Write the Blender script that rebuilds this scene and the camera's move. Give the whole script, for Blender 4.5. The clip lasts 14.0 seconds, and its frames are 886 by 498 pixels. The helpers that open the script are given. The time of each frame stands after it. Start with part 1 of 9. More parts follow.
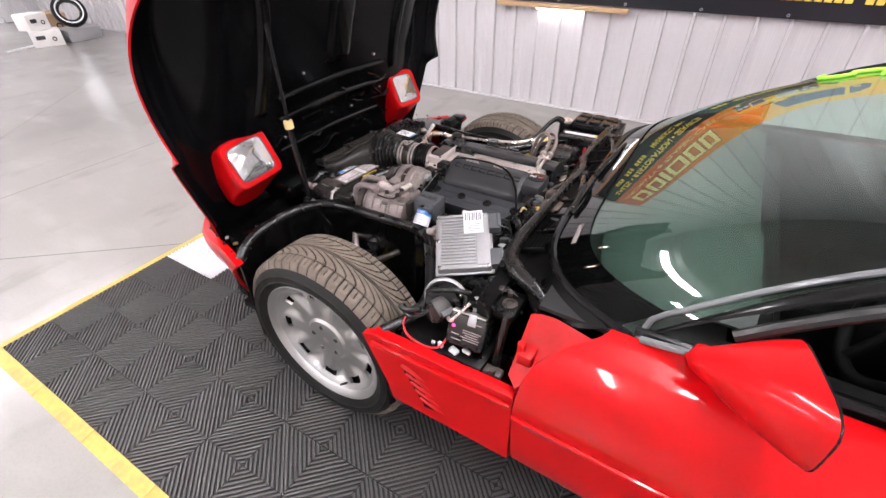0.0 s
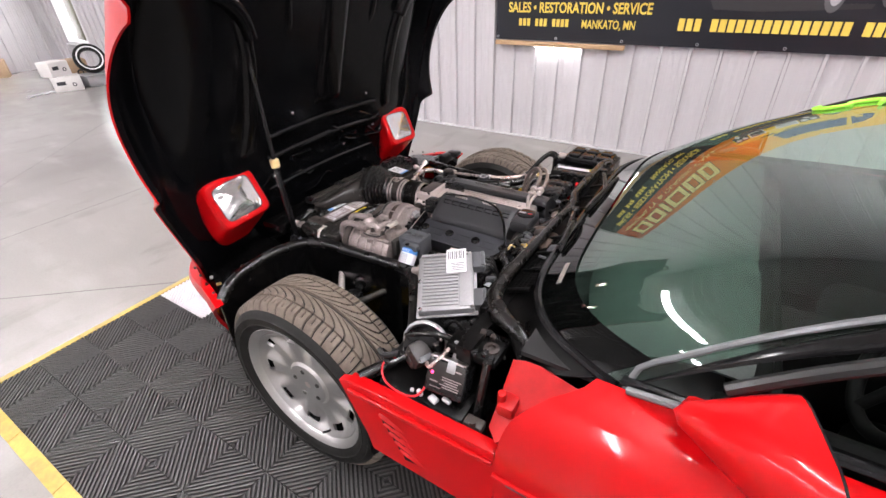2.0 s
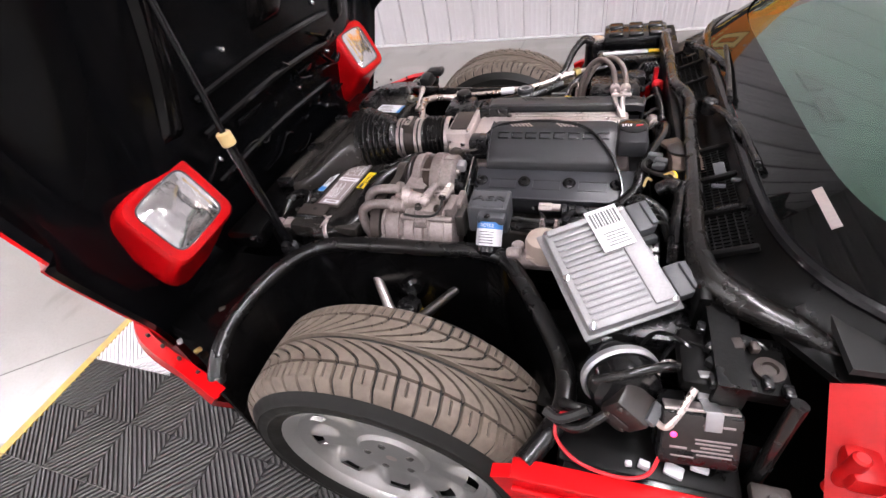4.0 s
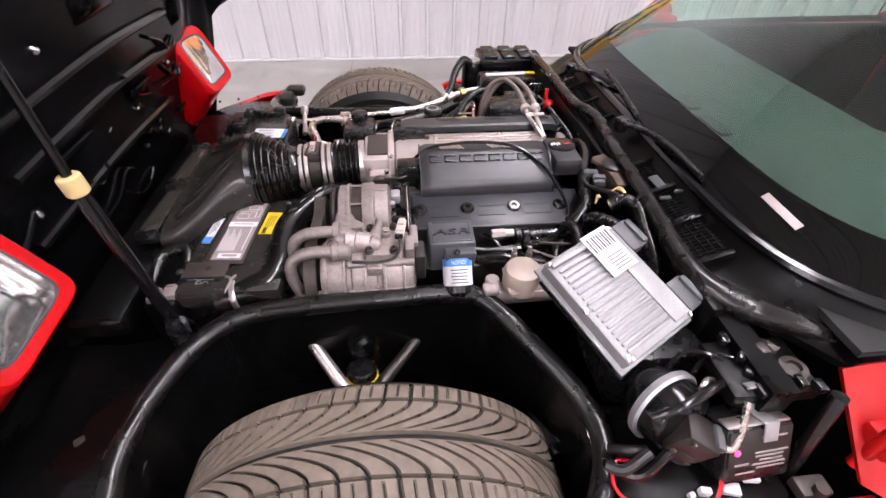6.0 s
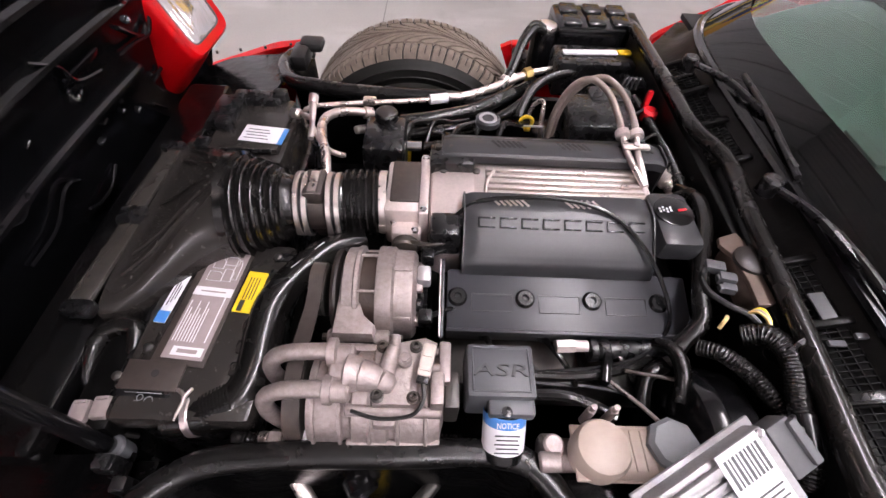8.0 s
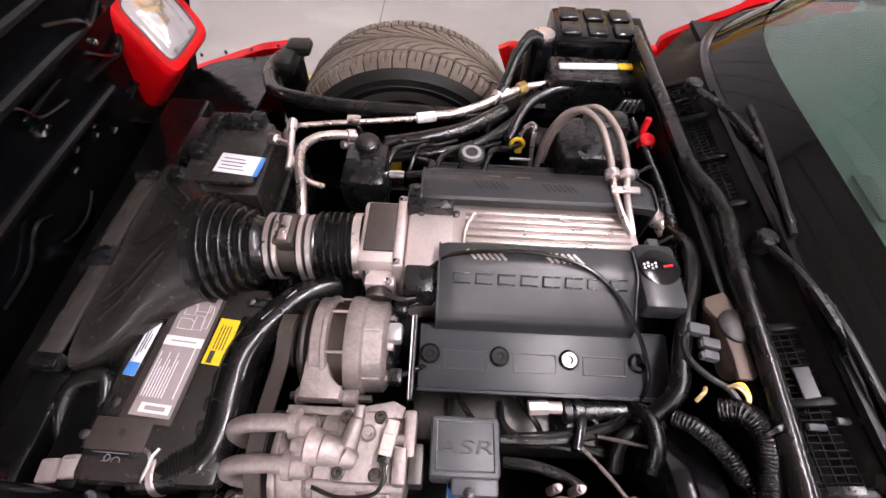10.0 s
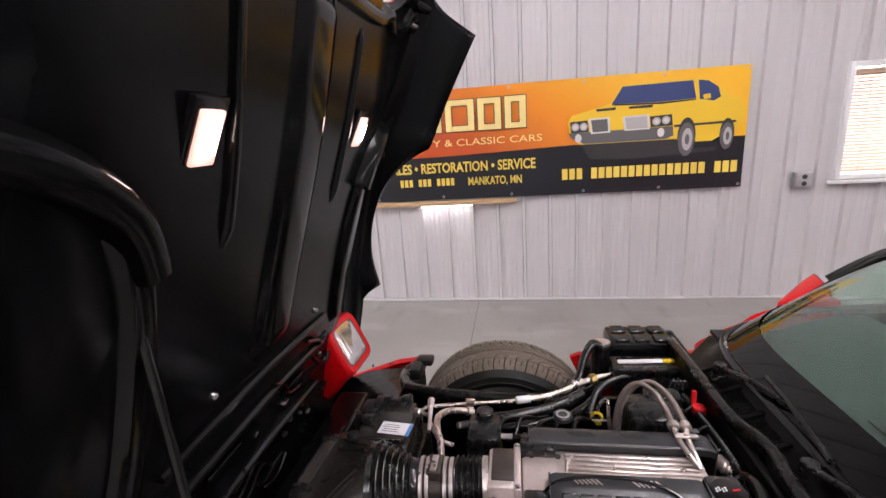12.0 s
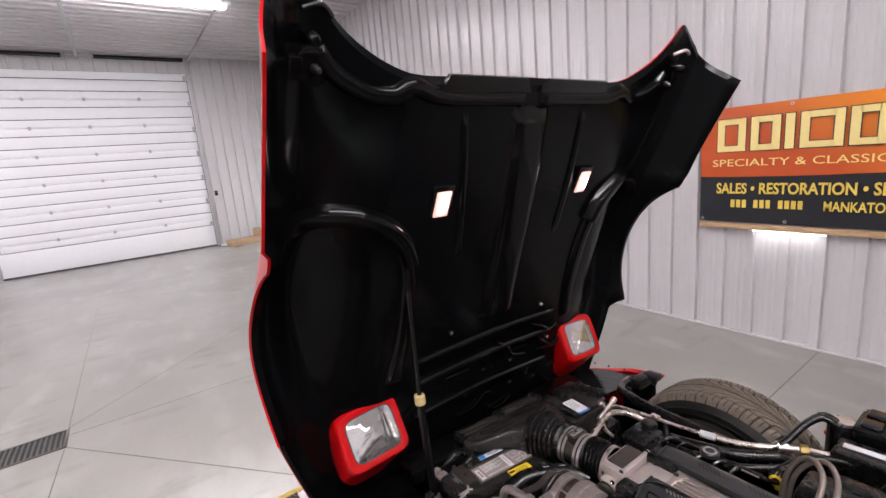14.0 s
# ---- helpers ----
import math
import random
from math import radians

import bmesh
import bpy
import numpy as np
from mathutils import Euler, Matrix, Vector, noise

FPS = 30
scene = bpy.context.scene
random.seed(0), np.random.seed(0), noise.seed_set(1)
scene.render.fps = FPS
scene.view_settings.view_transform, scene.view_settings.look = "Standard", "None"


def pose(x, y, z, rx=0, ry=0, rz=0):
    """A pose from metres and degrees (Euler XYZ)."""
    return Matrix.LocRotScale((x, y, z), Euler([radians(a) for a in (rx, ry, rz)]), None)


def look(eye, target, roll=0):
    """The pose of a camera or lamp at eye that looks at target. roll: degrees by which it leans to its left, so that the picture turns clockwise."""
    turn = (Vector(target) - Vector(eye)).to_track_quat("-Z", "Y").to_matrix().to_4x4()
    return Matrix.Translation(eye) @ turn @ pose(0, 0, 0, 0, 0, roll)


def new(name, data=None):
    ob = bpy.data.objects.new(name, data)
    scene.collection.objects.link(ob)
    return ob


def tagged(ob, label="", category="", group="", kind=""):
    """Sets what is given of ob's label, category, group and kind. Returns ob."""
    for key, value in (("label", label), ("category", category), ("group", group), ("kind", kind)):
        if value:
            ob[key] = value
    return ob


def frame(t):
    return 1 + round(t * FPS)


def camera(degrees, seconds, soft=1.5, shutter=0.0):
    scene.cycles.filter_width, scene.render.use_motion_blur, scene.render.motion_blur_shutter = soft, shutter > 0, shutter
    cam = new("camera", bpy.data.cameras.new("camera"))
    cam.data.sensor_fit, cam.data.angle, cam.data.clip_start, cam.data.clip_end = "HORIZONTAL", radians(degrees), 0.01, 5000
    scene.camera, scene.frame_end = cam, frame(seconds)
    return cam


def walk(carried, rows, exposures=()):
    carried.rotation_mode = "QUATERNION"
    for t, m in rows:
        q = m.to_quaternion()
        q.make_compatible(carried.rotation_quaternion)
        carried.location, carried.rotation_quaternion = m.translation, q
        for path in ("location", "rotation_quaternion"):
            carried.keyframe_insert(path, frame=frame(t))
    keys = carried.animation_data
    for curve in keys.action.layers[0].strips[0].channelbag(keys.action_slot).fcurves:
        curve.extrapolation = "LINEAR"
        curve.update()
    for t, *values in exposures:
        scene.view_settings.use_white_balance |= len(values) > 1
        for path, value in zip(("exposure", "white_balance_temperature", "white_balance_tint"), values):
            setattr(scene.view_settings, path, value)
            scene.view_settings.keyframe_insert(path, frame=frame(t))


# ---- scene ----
cam = camera(89.5, 14.0)
PATH = [
    (0, (0.968, -1.482, 1.567), (0.126, -0.112, 0.379), -0.7),
    (0.5, (1.037, -1.482, 1.577), (0.174, -0.059, 0.467), 1.4),
    (1, (1.051, -1.466, 1.576), (0.169, -0.03, 0.5), -0.1),
    (1.5, (1.052, -1.446, 1.577), (0.149, -0.02, 0.504), -1.6),
    (2, (1.01, -1.393, 1.551), (0.087, 0.026, 0.486), -2.0),
    (2.5, (0.795, -1.286, 1.487), (-0.124, 0.127, 0.41), -4.5),
    (2.7, (0.725, -1.26, 1.46), (-0.156, 0.102, 0.29), -7.1),
    (4.8, (0.216, -1.068, 1.359), (0.004, 0.366, -0.02), -6.4),
    (5, (0.157, -1.085, 1.36), (0.089, 0.361, -0.021), -4.1),
    (5.5, (0.096, -1.091, 1.346), (0.244, 0.375, -0.006), 0.9),
    (6, (0.109, -0.999, 1.324), (0.279, 0.493, 0.003), 1.3),
    (6.5, (0.117, -0.803, 1.308), (0.285, 0.695, -0.007), 2.3),
    (7, (0.114, -0.687, 1.308), (0.173, 0.752, -0.079), 3.3),
    (7.2, (0.104, -0.662, 1.305), (0.133, 0.745, -0.117), 3.0),
    (9.3, (0.114, -0.438, 1.375), (0.203, 0.534, -0.371), 6.5),
    (9.5, (0.122, -0.431, 1.376), (0.18, 0.53, -0.377), 5.3),
    (10, (0.156, -0.437, 1.388), (0.167, 0.68, -0.271), 3.4),
    (10.5, (0.157, -0.504, 1.383), (0.136, 0.857, -0.082), 1.0),
    (11, (0.073, -0.649, 1.372), (0.159, 1.056, 0.331), -1.8),
    (11.5, (0.024, -0.748, 1.427), (0.167, 1.103, 0.683), -1.1),
    (12, (0.098, -0.852, 1.525), (-0.225, 1.055, 1.015), -4.0),
    (12.5, (0.274, -0.958, 1.638), (-0.771, 0.706, 1.267), -6.7),
    (13, (0.501, -0.98, 1.654), (-0.93, 0.377, 1.323), -6.4),
    (13.5, (0.66, -1.034, 1.691), (-0.957, 0.092, 1.351), -7.4),
    (14, (0.706, -1.016, 1.663), (-0.9, 0.106, 1.262), -5.0),
]
EXPOSURE = [(0, 0.17, 6450, 12), (1.0, 0.13, 6500, 12), (2.7, 0.06, 6500, 12), (4.8, 0.21, 6400, 15), (7.2, 0.28, 6500, 18), (9.5, 0.24, 6580, 18), (10.0, 0.35, 6600, 18), (10.5, 0.42, 6700, 17), (11.0, 0.05, 6600, 15), (11.5, -0.4, 6600, 14), (12.0, -0.38, 6600, 14), (12.5, -0.20, 6550, 13), (13, -0.24, 6500, 12), (14, -0.46, 6500, 12)]
walk(cam, [(t, look(eye, target, roll)) for t, eye, target, roll in PATH], EXPOSURE)

# ---- exposure, world, lights ----
world = bpy.data.worlds.new("world")
scene.world = world
world.use_nodes = True
_bg = world.node_tree.nodes["Background"]
_sky = world.node_tree.nodes.new("ShaderNodeTexSky")
_sky.sky_type, _sky.sun_disc = "NISHITA", False
_sky.sun_elevation, _sky.sun_rotation = radians(35), radians(20)
world.node_tree.links.new(_sky.outputs[0], _bg.inputs[0])
_bg.inputs[1].default_value = 0.12
sun = new("sun", bpy.data.lights.new("sun", "SUN"))
sun.data.energy, sun.data.angle, sun.data.color = 2.5, radians(0.5), (1.0, 0.95, 0.88)
sun.matrix_world = look((4, 14, 9), (0, 0, 0))

CEIL = 4.42
TUBES = [(-9.6, -6.2), (-7.55, -1.2), (-2.6, -0.8), (1.4, -0.8), (6.2, -0.8), (-3.5, -6.0), (0.6, -6.0), (5.0, -6.0)]


def lamp_area(x, y, z, sx, sy, watts, colour=(1.0, 0.965, 0.985)):
    lamp = new("tube_light", bpy.data.lights.new("tube_light", "AREA"))
    lamp.data.shape, lamp.data.size, lamp.data.size_y = "RECTANGLE", sx, sy
    lamp.data.energy, lamp.data.color = watts, colour
    lamp.location = (x, y, z)
    return lamp


for _x, _y in TUBES:
    lamp_area(_x, _y, CEIL - 0.17, 0.16, 4.2, 140 if _x < -7 else 120 if _y > -3 else 72)


# ---- materials ----
def material(name, colour, rough=0.5, metal=0.0, grain=0.0, scale=40.0, bump=0.0, stain=0.0, stain_scale=3.0, rough_var=0.0, coat=0.0,
             stain_colour=None, spec=0.5, transmission=0.0, ior=1.5, emit=None, emit_strength=0.0, spread=0.0, stretch=(1, 1, 1)):
    m = bpy.data.materials.new(name)
    m.use_nodes = True
    nt = m.node_tree
    b = nt.nodes["Principled BSDF"]
    b.inputs["Metallic"].default_value = metal
    b.inputs["Roughness"].default_value = rough
    b.inputs["IOR"].default_value = ior
    b.inputs["Specular IOR Level"].default_value = spec
    b.inputs["Coat Weight"].default_value = coat
    b.inputs["Coat Roughness"].default_value = 0.04
    b.inputs["Transmission Weight"].default_value = transmission
    if emit:
        b.inputs["Emission Color"].default_value = (*emit, 1)
        b.inputs["Emission Strength"].default_value = emit_strength
    tc = nt.nodes.new("ShaderNodeTexCoord")
    mp = nt.nodes.new("ShaderNodeMapping")
    mp.inputs["Scale"].default_value = stretch
    nt.links.new(tc.outputs["Object"], mp.inputs[0])
    base = nt.nodes.new("ShaderNodeRGB")
    base.outputs[0].default_value = (*colour, 1)
    out = base.outputs[0]

    def noise_tex(s, detail=6.0, roughness=0.6):
        n = nt.nodes.new("ShaderNodeTexNoise")
        n.inputs["Scale"].default_value = s
        n.inputs["Detail"].default_value = detail
        n.inputs["Roughness"].default_value = roughness
        nt.links.new(mp.outputs[0], n.inputs["Vector"])
        return n

    def mixed(a, fac, col, mode="MIX"):
        mx = nt.nodes.new("ShaderNodeMix")
        mx.data_type, mx.blend_type = "RGBA", mode
        nt.links.new(fac, mx.inputs[0])
        nt.links.new(a, mx.inputs[6])
        mx.inputs[7].default_value = (*col, 1)
        return mx.outputs[2]

    def ramped(src, lo, hi, top):
        r = nt.nodes.new("ShaderNodeMapRange")
        r.inputs["From Min"].default_value, r.inputs["From Max"].default_value = lo, hi
        r.inputs["To Min"].default_value, r.inputs["To Max"].default_value = 0, top
        nt.links.new(src, r.inputs[0])
        return r.outputs[0]

    if stain:
        n = noise_tex(stain_scale, 8.0, 0.65)
        out = mixed(out, ramped(n.outputs[0], 0.48, 0.72, stain), stain_colour or tuple(c * 0.35 for c in colour))
    if grain:
        n = noise_tex(scale, 4.0)
        out = mixed(out, ramped(n.outputs[0], 0.4, 0.75, grain), tuple(c * 0.4 for c in colour))
    if spread:
        oi = nt.nodes.new("ShaderNodeObjectInfo")
        out = mixed(out, ramped(oi.outputs["Random"], 0, 1, spread), tuple(c * 0.5 for c in colour))
    nt.links.new(out, b.inputs["Base Color"])
    if rough_var:
        n = noise_tex(scale * 0.3, 6.0)
        r = nt.nodes.new("ShaderNodeMapRange")
        r.inputs["From Min"].default_value, r.inputs["From Max"].default_value = 0.3, 0.7
        r.inputs["To Min"].default_value, r.inputs["To Max"].default_value = max(0.02, rough - rough_var), min(1, rough + rough_var)
        nt.links.new(n.outputs[0], r.inputs[0])
        nt.links.new(r.outputs[0], b.inputs["Roughness"])
    if bump:
        n = noise_tex(scale, 5.0)
        bp = nt.nodes.new("ShaderNodeBump")
        bp.inputs["Strength"].default_value = min(1, bump)
        bp.inputs["Distance"].default_value = 0.004 * bump
        nt.links.new(n.outputs[0], bp.inputs["Height"])
        nt.links.new(bp.outputs[0], b.inputs["Normal"])
    return m


RED = material("red_paint", (0.50, 0.003, 0.005), 0.30, coat=0.45, grain=0.06, scale=300, bump=0.012, spec=0.12)
RED_EDGE = material("red_inner_paint", (0.45, 0.005, 0.006), 0.45, spec=0.3, grain=0.25, scale=60, bump=0.15, stain=0.3, stain_scale=9)
HOODBLACK = material("hood_inner_black", (0.0029, 0.0031, 0.0037), 0.2, bump=0.3, scale=14, rough_var=0.06, stain=0.4, stain_colour=(0.0045, 0.004, 0.0038), spec=0.11)
BLACK = material("black_plastic", (0.0065, 0.0065, 0.007), 0.28, grain=0.3, scale=160, bump=0.1, rough_var=0.1, stain=0.15, stain_colour=(0.012, 0.011, 0.0105), spec=0.5)
BLACKG = material("black_gloss", (0.0045, 0.0045, 0.005), 0.16, rough_var=0.08, scale=30, stain=0.25, stain_colour=(0.012, 0.011, 0.01), spec=0.45)
BAYBLACK = material("bay_black", (0.0024, 0.0024, 0.0024), 0.36, spec=0.16, grain=0.4, scale=40, bump=0.5, rough_var=0.15, stain=0.5, stain_colour=(0.006, 0.0055, 0.005), stain_scale=7)
DARKGREY = material("engine_cover_grey", (0.023, 0.0235, 0.026), 0.36, grain=0.25, scale=350, bump=0.12, rough_var=0.08, stain=0.15, stain_colour=(0.034, 0.032, 0.03), stain_scale=6)
VALVEGREY = material("valve_cover_grey", (0.029, 0.030, 0.035), 0.34, grain=0.12, scale=300, bump=0.05, rough_var=0.05, spec=0.45)
DUCT = material("satin_black_plastic", (0.022, 0.0195, 0.018), 0.25, grain=0.12, scale=300, rough_var=0.03, spec=0.55)
# black covers lifted to mottled grey-brown: their reflected sheen is in the colour
BARCOVER = material("sheen_grey_cover", (0.035, 0.031, 0.028), 0.14, grain=0.4, scale=50, stain=0.5, stain_colour=(0.018, 0.016, 0.015), stain_scale=22, spec=0.7)
TRIMGREY = material("grey_pillar_trim", (0.16, 0.165, 0.17), 0.3, metal=0.4, grain=0.1, scale=60)
RUBBER = material("black_rubber", (0.006, 0.0057, 0.0057), 0.4, grain=0.3, scale=90, bump=0.15, rough_var=0.12)
HOSE = material("hose_rubber", (0.006, 0.0057, 0.0055), 0.22, grain=0.3, scale=120, rough_var=0.1, stain=0.3, stain_colour=(0.022, 0.019, 0.017), stain_scale=14)
WEATHER = material("weatherstrip_rubber", (0.007, 0.0065, 0.006), 0.25, grain=0.3, scale=70, rough_var=0.12, stain=0.45, stain_colour=(0.035, 0.028, 0.023), stain_scale=8)
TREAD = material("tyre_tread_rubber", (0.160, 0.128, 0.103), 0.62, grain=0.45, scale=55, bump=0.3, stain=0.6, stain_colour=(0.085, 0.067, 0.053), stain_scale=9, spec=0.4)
# groove rubber taken down to near black: the shade of the cuts is painted in
GROOVE_SHADE = material("tyre_groove_shade", (0.006, 0.005, 0.0045), 0.8, grain=0.2, scale=80)
SIDEWALL = material("tyre_sidewall_rubber", (0.0105, 0.0102, 0.0095), 0.5, grain=0.3, scale=80, bump=0.15, rough_var=0.08, stain=0.3, stain_colour=(0.020, 0.0185, 0.016), stain_scale=10, spec=0.25)
CASTALU = material("cast_aluminium", (0.385, 0.330, 0.318), 0.5, metal=0.7, grain=0.5, scale=130, bump=0.5, stain=0.55, stain_colour=(0.20, 0.168, 0.155), stain_scale=18, rough_var=0.12)
PLENUM = material("plenum_aluminium", (0.64, 0.555, 0.53), 0.45, metal=0.6, grain=0.2, scale=180, bump=0.12, stain=0.3, stain_colour=(0.36, 0.32, 0.29), stain_scale=14)
ALU = material("bright_aluminium", (0.82, 0.74, 0.71), 0.34, metal=0.95, grain=0.2, scale=140, bump=0.08, rough_var=0.1)
RIM = material("wheel_silver", (0.56, 0.555, 0.545), 0.33, metal=0.85, grain=0.08, scale=160, rough_var=0.04, bump=0.02)
STEEL = material("dark_steel", (0.09, 0.085, 0.08), 0.4, metal=0.8, grain=0.4, scale=100, bump=0.3, stain=0.4, stain_colour=(0.12, 0.07, 0.04), stain_scale=16)
CHROME = material("chrome", (0.85, 0.85, 0.86), 0.08, metal=1.0, rough_var=0.04, scale=60)
LINE = material("aluminium_line", (0.74, 0.64, 0.60), 0.3, metal=0.9, grain=0.3, scale=130, rough_var=0.12)
BRAID = material("braided_line", (0.38, 0.315, 0.285), 0.42, metal=0.75, grain=0.6, scale=420, bump=0.5)
ECU = material("computer_case", (0.31, 0.305, 0.312), 0.45, metal=0.35, grain=0.25, scale=220, bump=0.15, rough_var=0.1, stain=0.2, stain_colour=(0.25, 0.24, 0.24), stain_scale=12)
CAPGREY = material("grey_screw_cap", (0.17, 0.175, 0.185), 0.45, grain=0.15, scale=120, bump=0.1)
RELAY = material("pinkish_grey_plastic", (0.24, 0.20, 0.195), 0.4, grain=0.2, scale=90, stain=0.3, stain_colour=(0.14, 0.115, 0.11), stain_scale=30)
IVORY = material("ivory_connector", (0.52, 0.46, 0.42), 0.45, grain=0.15, scale=90, stain=0.3, stain_colour=(0.36, 0.30, 0.26), stain_scale=30)
COPPER = material("brown_windings", (0.030, 0.017, 0.012), 0.45, metal=0.2, grain=0.5, scale=240, bump=0.4)
GREYPLUG = material("grey_connector", (0.075, 0.077, 0.083), 0.45, grain=0.2, scale=200)
RESERVOIR = material("yellowed_reservoir_plastic", (0.41, 0.335, 0.285), 0.42, grain=0.15, scale=60, stain=0.4, stain_colour=(0.32, 0.24, 0.19), stain_scale=16)
LABELW = material("label_white", (0.72, 0.71, 0.74), 0.35, grain=0.1, scale=60, stain=0.2, stain_colour=(0.5, 0.48, 0.48), stain_scale=20)
LABELG = material("label_grey", (0.30, 0.25, 0.25), 0.35, grain=0.2, scale=80, stain=0.3, stain_colour=(0.2, 0.16, 0.15), stain_scale=15)
LABELY = material("label_yellow", (0.85, 0.58, 0.02), 0.35, grain=0.1, scale=80)
LABELB = material("label_blue", (0.05, 0.20, 0.52), 0.35)
INK = material("ink_dark", (0.03, 0.03, 0.035), 0.5)
YELLOWP = material("yellow_plastic", (0.85, 0.56, 0.03), 0.4, grain=0.15, scale=80)
REDP = material("red_plastic", (0.62, 0.012, 0.02), 0.35, grain=0.1, scale=80)
BRASS = material("brass", (0.62, 0.45, 0.18), 0.35, metal=0.9, grain=0.3, scale=90)
GOLDCAP = material("tan_plastic_collar", (0.70, 0.52, 0.24), 0.4, grain=0.15, scale=60)
RUSTY = material("rusty_bracket", (0.115, 0.082, 0.066), 0.6, metal=0.3, grain=0.5, scale=60, bump=0.4, stain=0.5, stain_colour=(0.1, 0.06, 0.045), stain_scale=20)
DUSTBROWN = material("dusty_brown_plastic", (0.013, 0.010, 0.009), 0.4, grain=0.3, scale=90, stain=0.5, stain_colour=(0.05, 0.036, 0.03), stain_scale=16)
SOOT = material("dusty_black_steel", (0.05, 0.04, 0.036), 0.5, metal=0.3, grain=0.4, scale=90, bump=0.2, stain=0.5, stain_colour=(0.10, 0.075, 0.06), stain_scale=14)
GLASS = material("windscreen_glass", (0.45, 0.69, 0.565), 0.0, transmission=1.0, ior=1.7)
CLEAR = material("clear_window_glass", (0.96, 0.97, 0.97), 0.0, transmission=1.0, ior=1.45)
HOODRIB = material("hood_rib_black", (0.0025, 0.0025, 0.0028), 0.16, bump=0.10, scale=7, rough_var=0.06, stain=0.4, stain_colour=(0.004, 0.0038, 0.0035), spec=0.2)
# opaque silver with darker mottling stands for the reflections in clear glass
LENS = material("headlight_silvered_lens", (0.74, 0.73, 0.725), 0.14, metal=0.9, coat=1.0, bump=0.5, scale=9, stretch=(2, 1, 1), stain=0.45, stain_colour=(0.36, 0.34, 0.33), stain_scale=9)
REFLECTOR = material("headlight_reflector", (0.90, 0.90, 0.89), 0.22, metal=0.5, bump=0.8, scale=13, stretch=(1, 2, 1), stain=0.25, stain_colour=(0.45, 0.42, 0.42), stain_scale=9)
CLOTH = material("interior_black_leather", (0.0028, 0.003, 0.0028), 0.6, grain=0.3, scale=70, bump=0.3, spec=0.06)
DASH = material("dashboard_grey", (0.050, 0.054, 0.053), 0.6, grain=0.3, scale=200, bump=0.2, spec=0.15)
HOODLAMP = material("underhood_lamp_bulb", (0.9, 0.85, 0.82), 0.3, emit=(1.0, 0.80, 0.72), emit_strength=60.0)
HOODLENS = material("underhood_lamp_lens", (0.85, 0.6, 0.55), 0.3, emit=(1.0, 0.48, 0.40), emit_strength=1.6)
BAYGLOSS = material("glossy_grimy_black", (0.0024, 0.0024, 0.0026), 0.16, spec=0.4, bump=0.8, scale=22, rough_var=0.08, stain=0.4, stain_colour=(0.008, 0.007, 0.006), stain_scale=9)
FRITBLACK = material("windscreen_border_black", (0.0015, 0.0017, 0.0016), 0.03, spec=0.36)
LEDRED = material("red_indicator", (0.8, 0.02, 0.1), 0.3, emit=(1.0, 0.05, 0.2), emit_strength=3.0)
LIME = material("lime_window_paint", (0.35, 0.85, 0.06), 0.5, grain=0.1, scale=60)
AMBER = material("amber_marker", (0.8, 0.32, 0.02), 0.2, coat=0.5)

WALLWHITE = material("white_wall_steel", (0.56, 0.545, 0.56), 0.24, grain=0.03, scale=6, stain=0.04, stain_colour=(0.52, 0.505, 0.51), stain_scale=0.5, bump=0.012)
CEILWHITE = material("white_ceiling_steel", (0.60, 0.59, 0.60), 0.4, grain=0.04, scale=20, stain=0.06, stain_colour=(0.55, 0.53, 0.53), stain_scale=1.0)
DOORWHITE = material("white_garage_door", (0.82, 0.82, 0.85), 0.5, grain=0.05, scale=15, stain=0.1, stain_colour=(0.66, 0.66, 0.68), stain_scale=1.5)
TRIMWHITE = material("white_trim", (0.78, 0.78, 0.79), 0.4, grain=0.05, scale=30)
JOINT = material("joint_sealant", (0.10, 0.093, 0.085), 0.7, grain=0.4, scale=30)
RIMRUBBER = material("satin_rubber", (0.0058, 0.0056, 0.0056), 0.27, grain=0.15, scale=40, rough_var=0.06, stain=0.25, stain_colour=(0.012, 0.011, 0.010), stain_scale=5)
BOXGREYPLASTIC = material("grey_box_plastic", (0.062, 0.064, 0.071), 0.4, grain=0.15, scale=260, bump=0.08)
SEAL = material("dark_seal", (0.05, 0.05, 0.055), 0.6)
GALV = material("galvanised_steel", (0.52, 0.52, 0.53), 0.4, metal=0.8, grain=0.4, scale=25, rough_var=0.1)
BLIND = material("window_blind_slat", (0.78, 0.58, 0.44), 0.5, grain=0.08, scale=30)
WOOD = material("raw_wood_board", (0.55, 0.36, 0.20), 0.6, grain=0.4, scale=14, stain=0.3, stain_scale=4, stretch=(1, 8, 8), bump=0.1)
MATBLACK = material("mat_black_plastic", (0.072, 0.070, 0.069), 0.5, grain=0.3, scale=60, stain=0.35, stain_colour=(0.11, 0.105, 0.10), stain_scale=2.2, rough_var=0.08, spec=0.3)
# near black that paints shade into gaps, vents and holes
GAPDARK = material("gap_shade_black", (0.012, 0.012, 0.012), 0.8, grain=0.2, scale=50)
MESHBLACK = material("mesh_black", (0.0018, 0.0018, 0.0018), 0.6, spec=0.15)
MATYELLOW = material("mat_yellow_plastic", (0.50, 0.36, 0.075), 0.5, grain=0.3, scale=50, stain=0.7, stain_colour=(0.27, 0.20, 0.09), stain_scale=6, bump=0.05)
MATWHITE = material("white_plastic_sheet", (0.80, 0.79, 0.82), 0.45, grain=0.05, scale=40)
CARD = material("cardboard", (0.42, 0.29, 0.18), 0.8, grain=0.2, scale=30, stain=0.2)
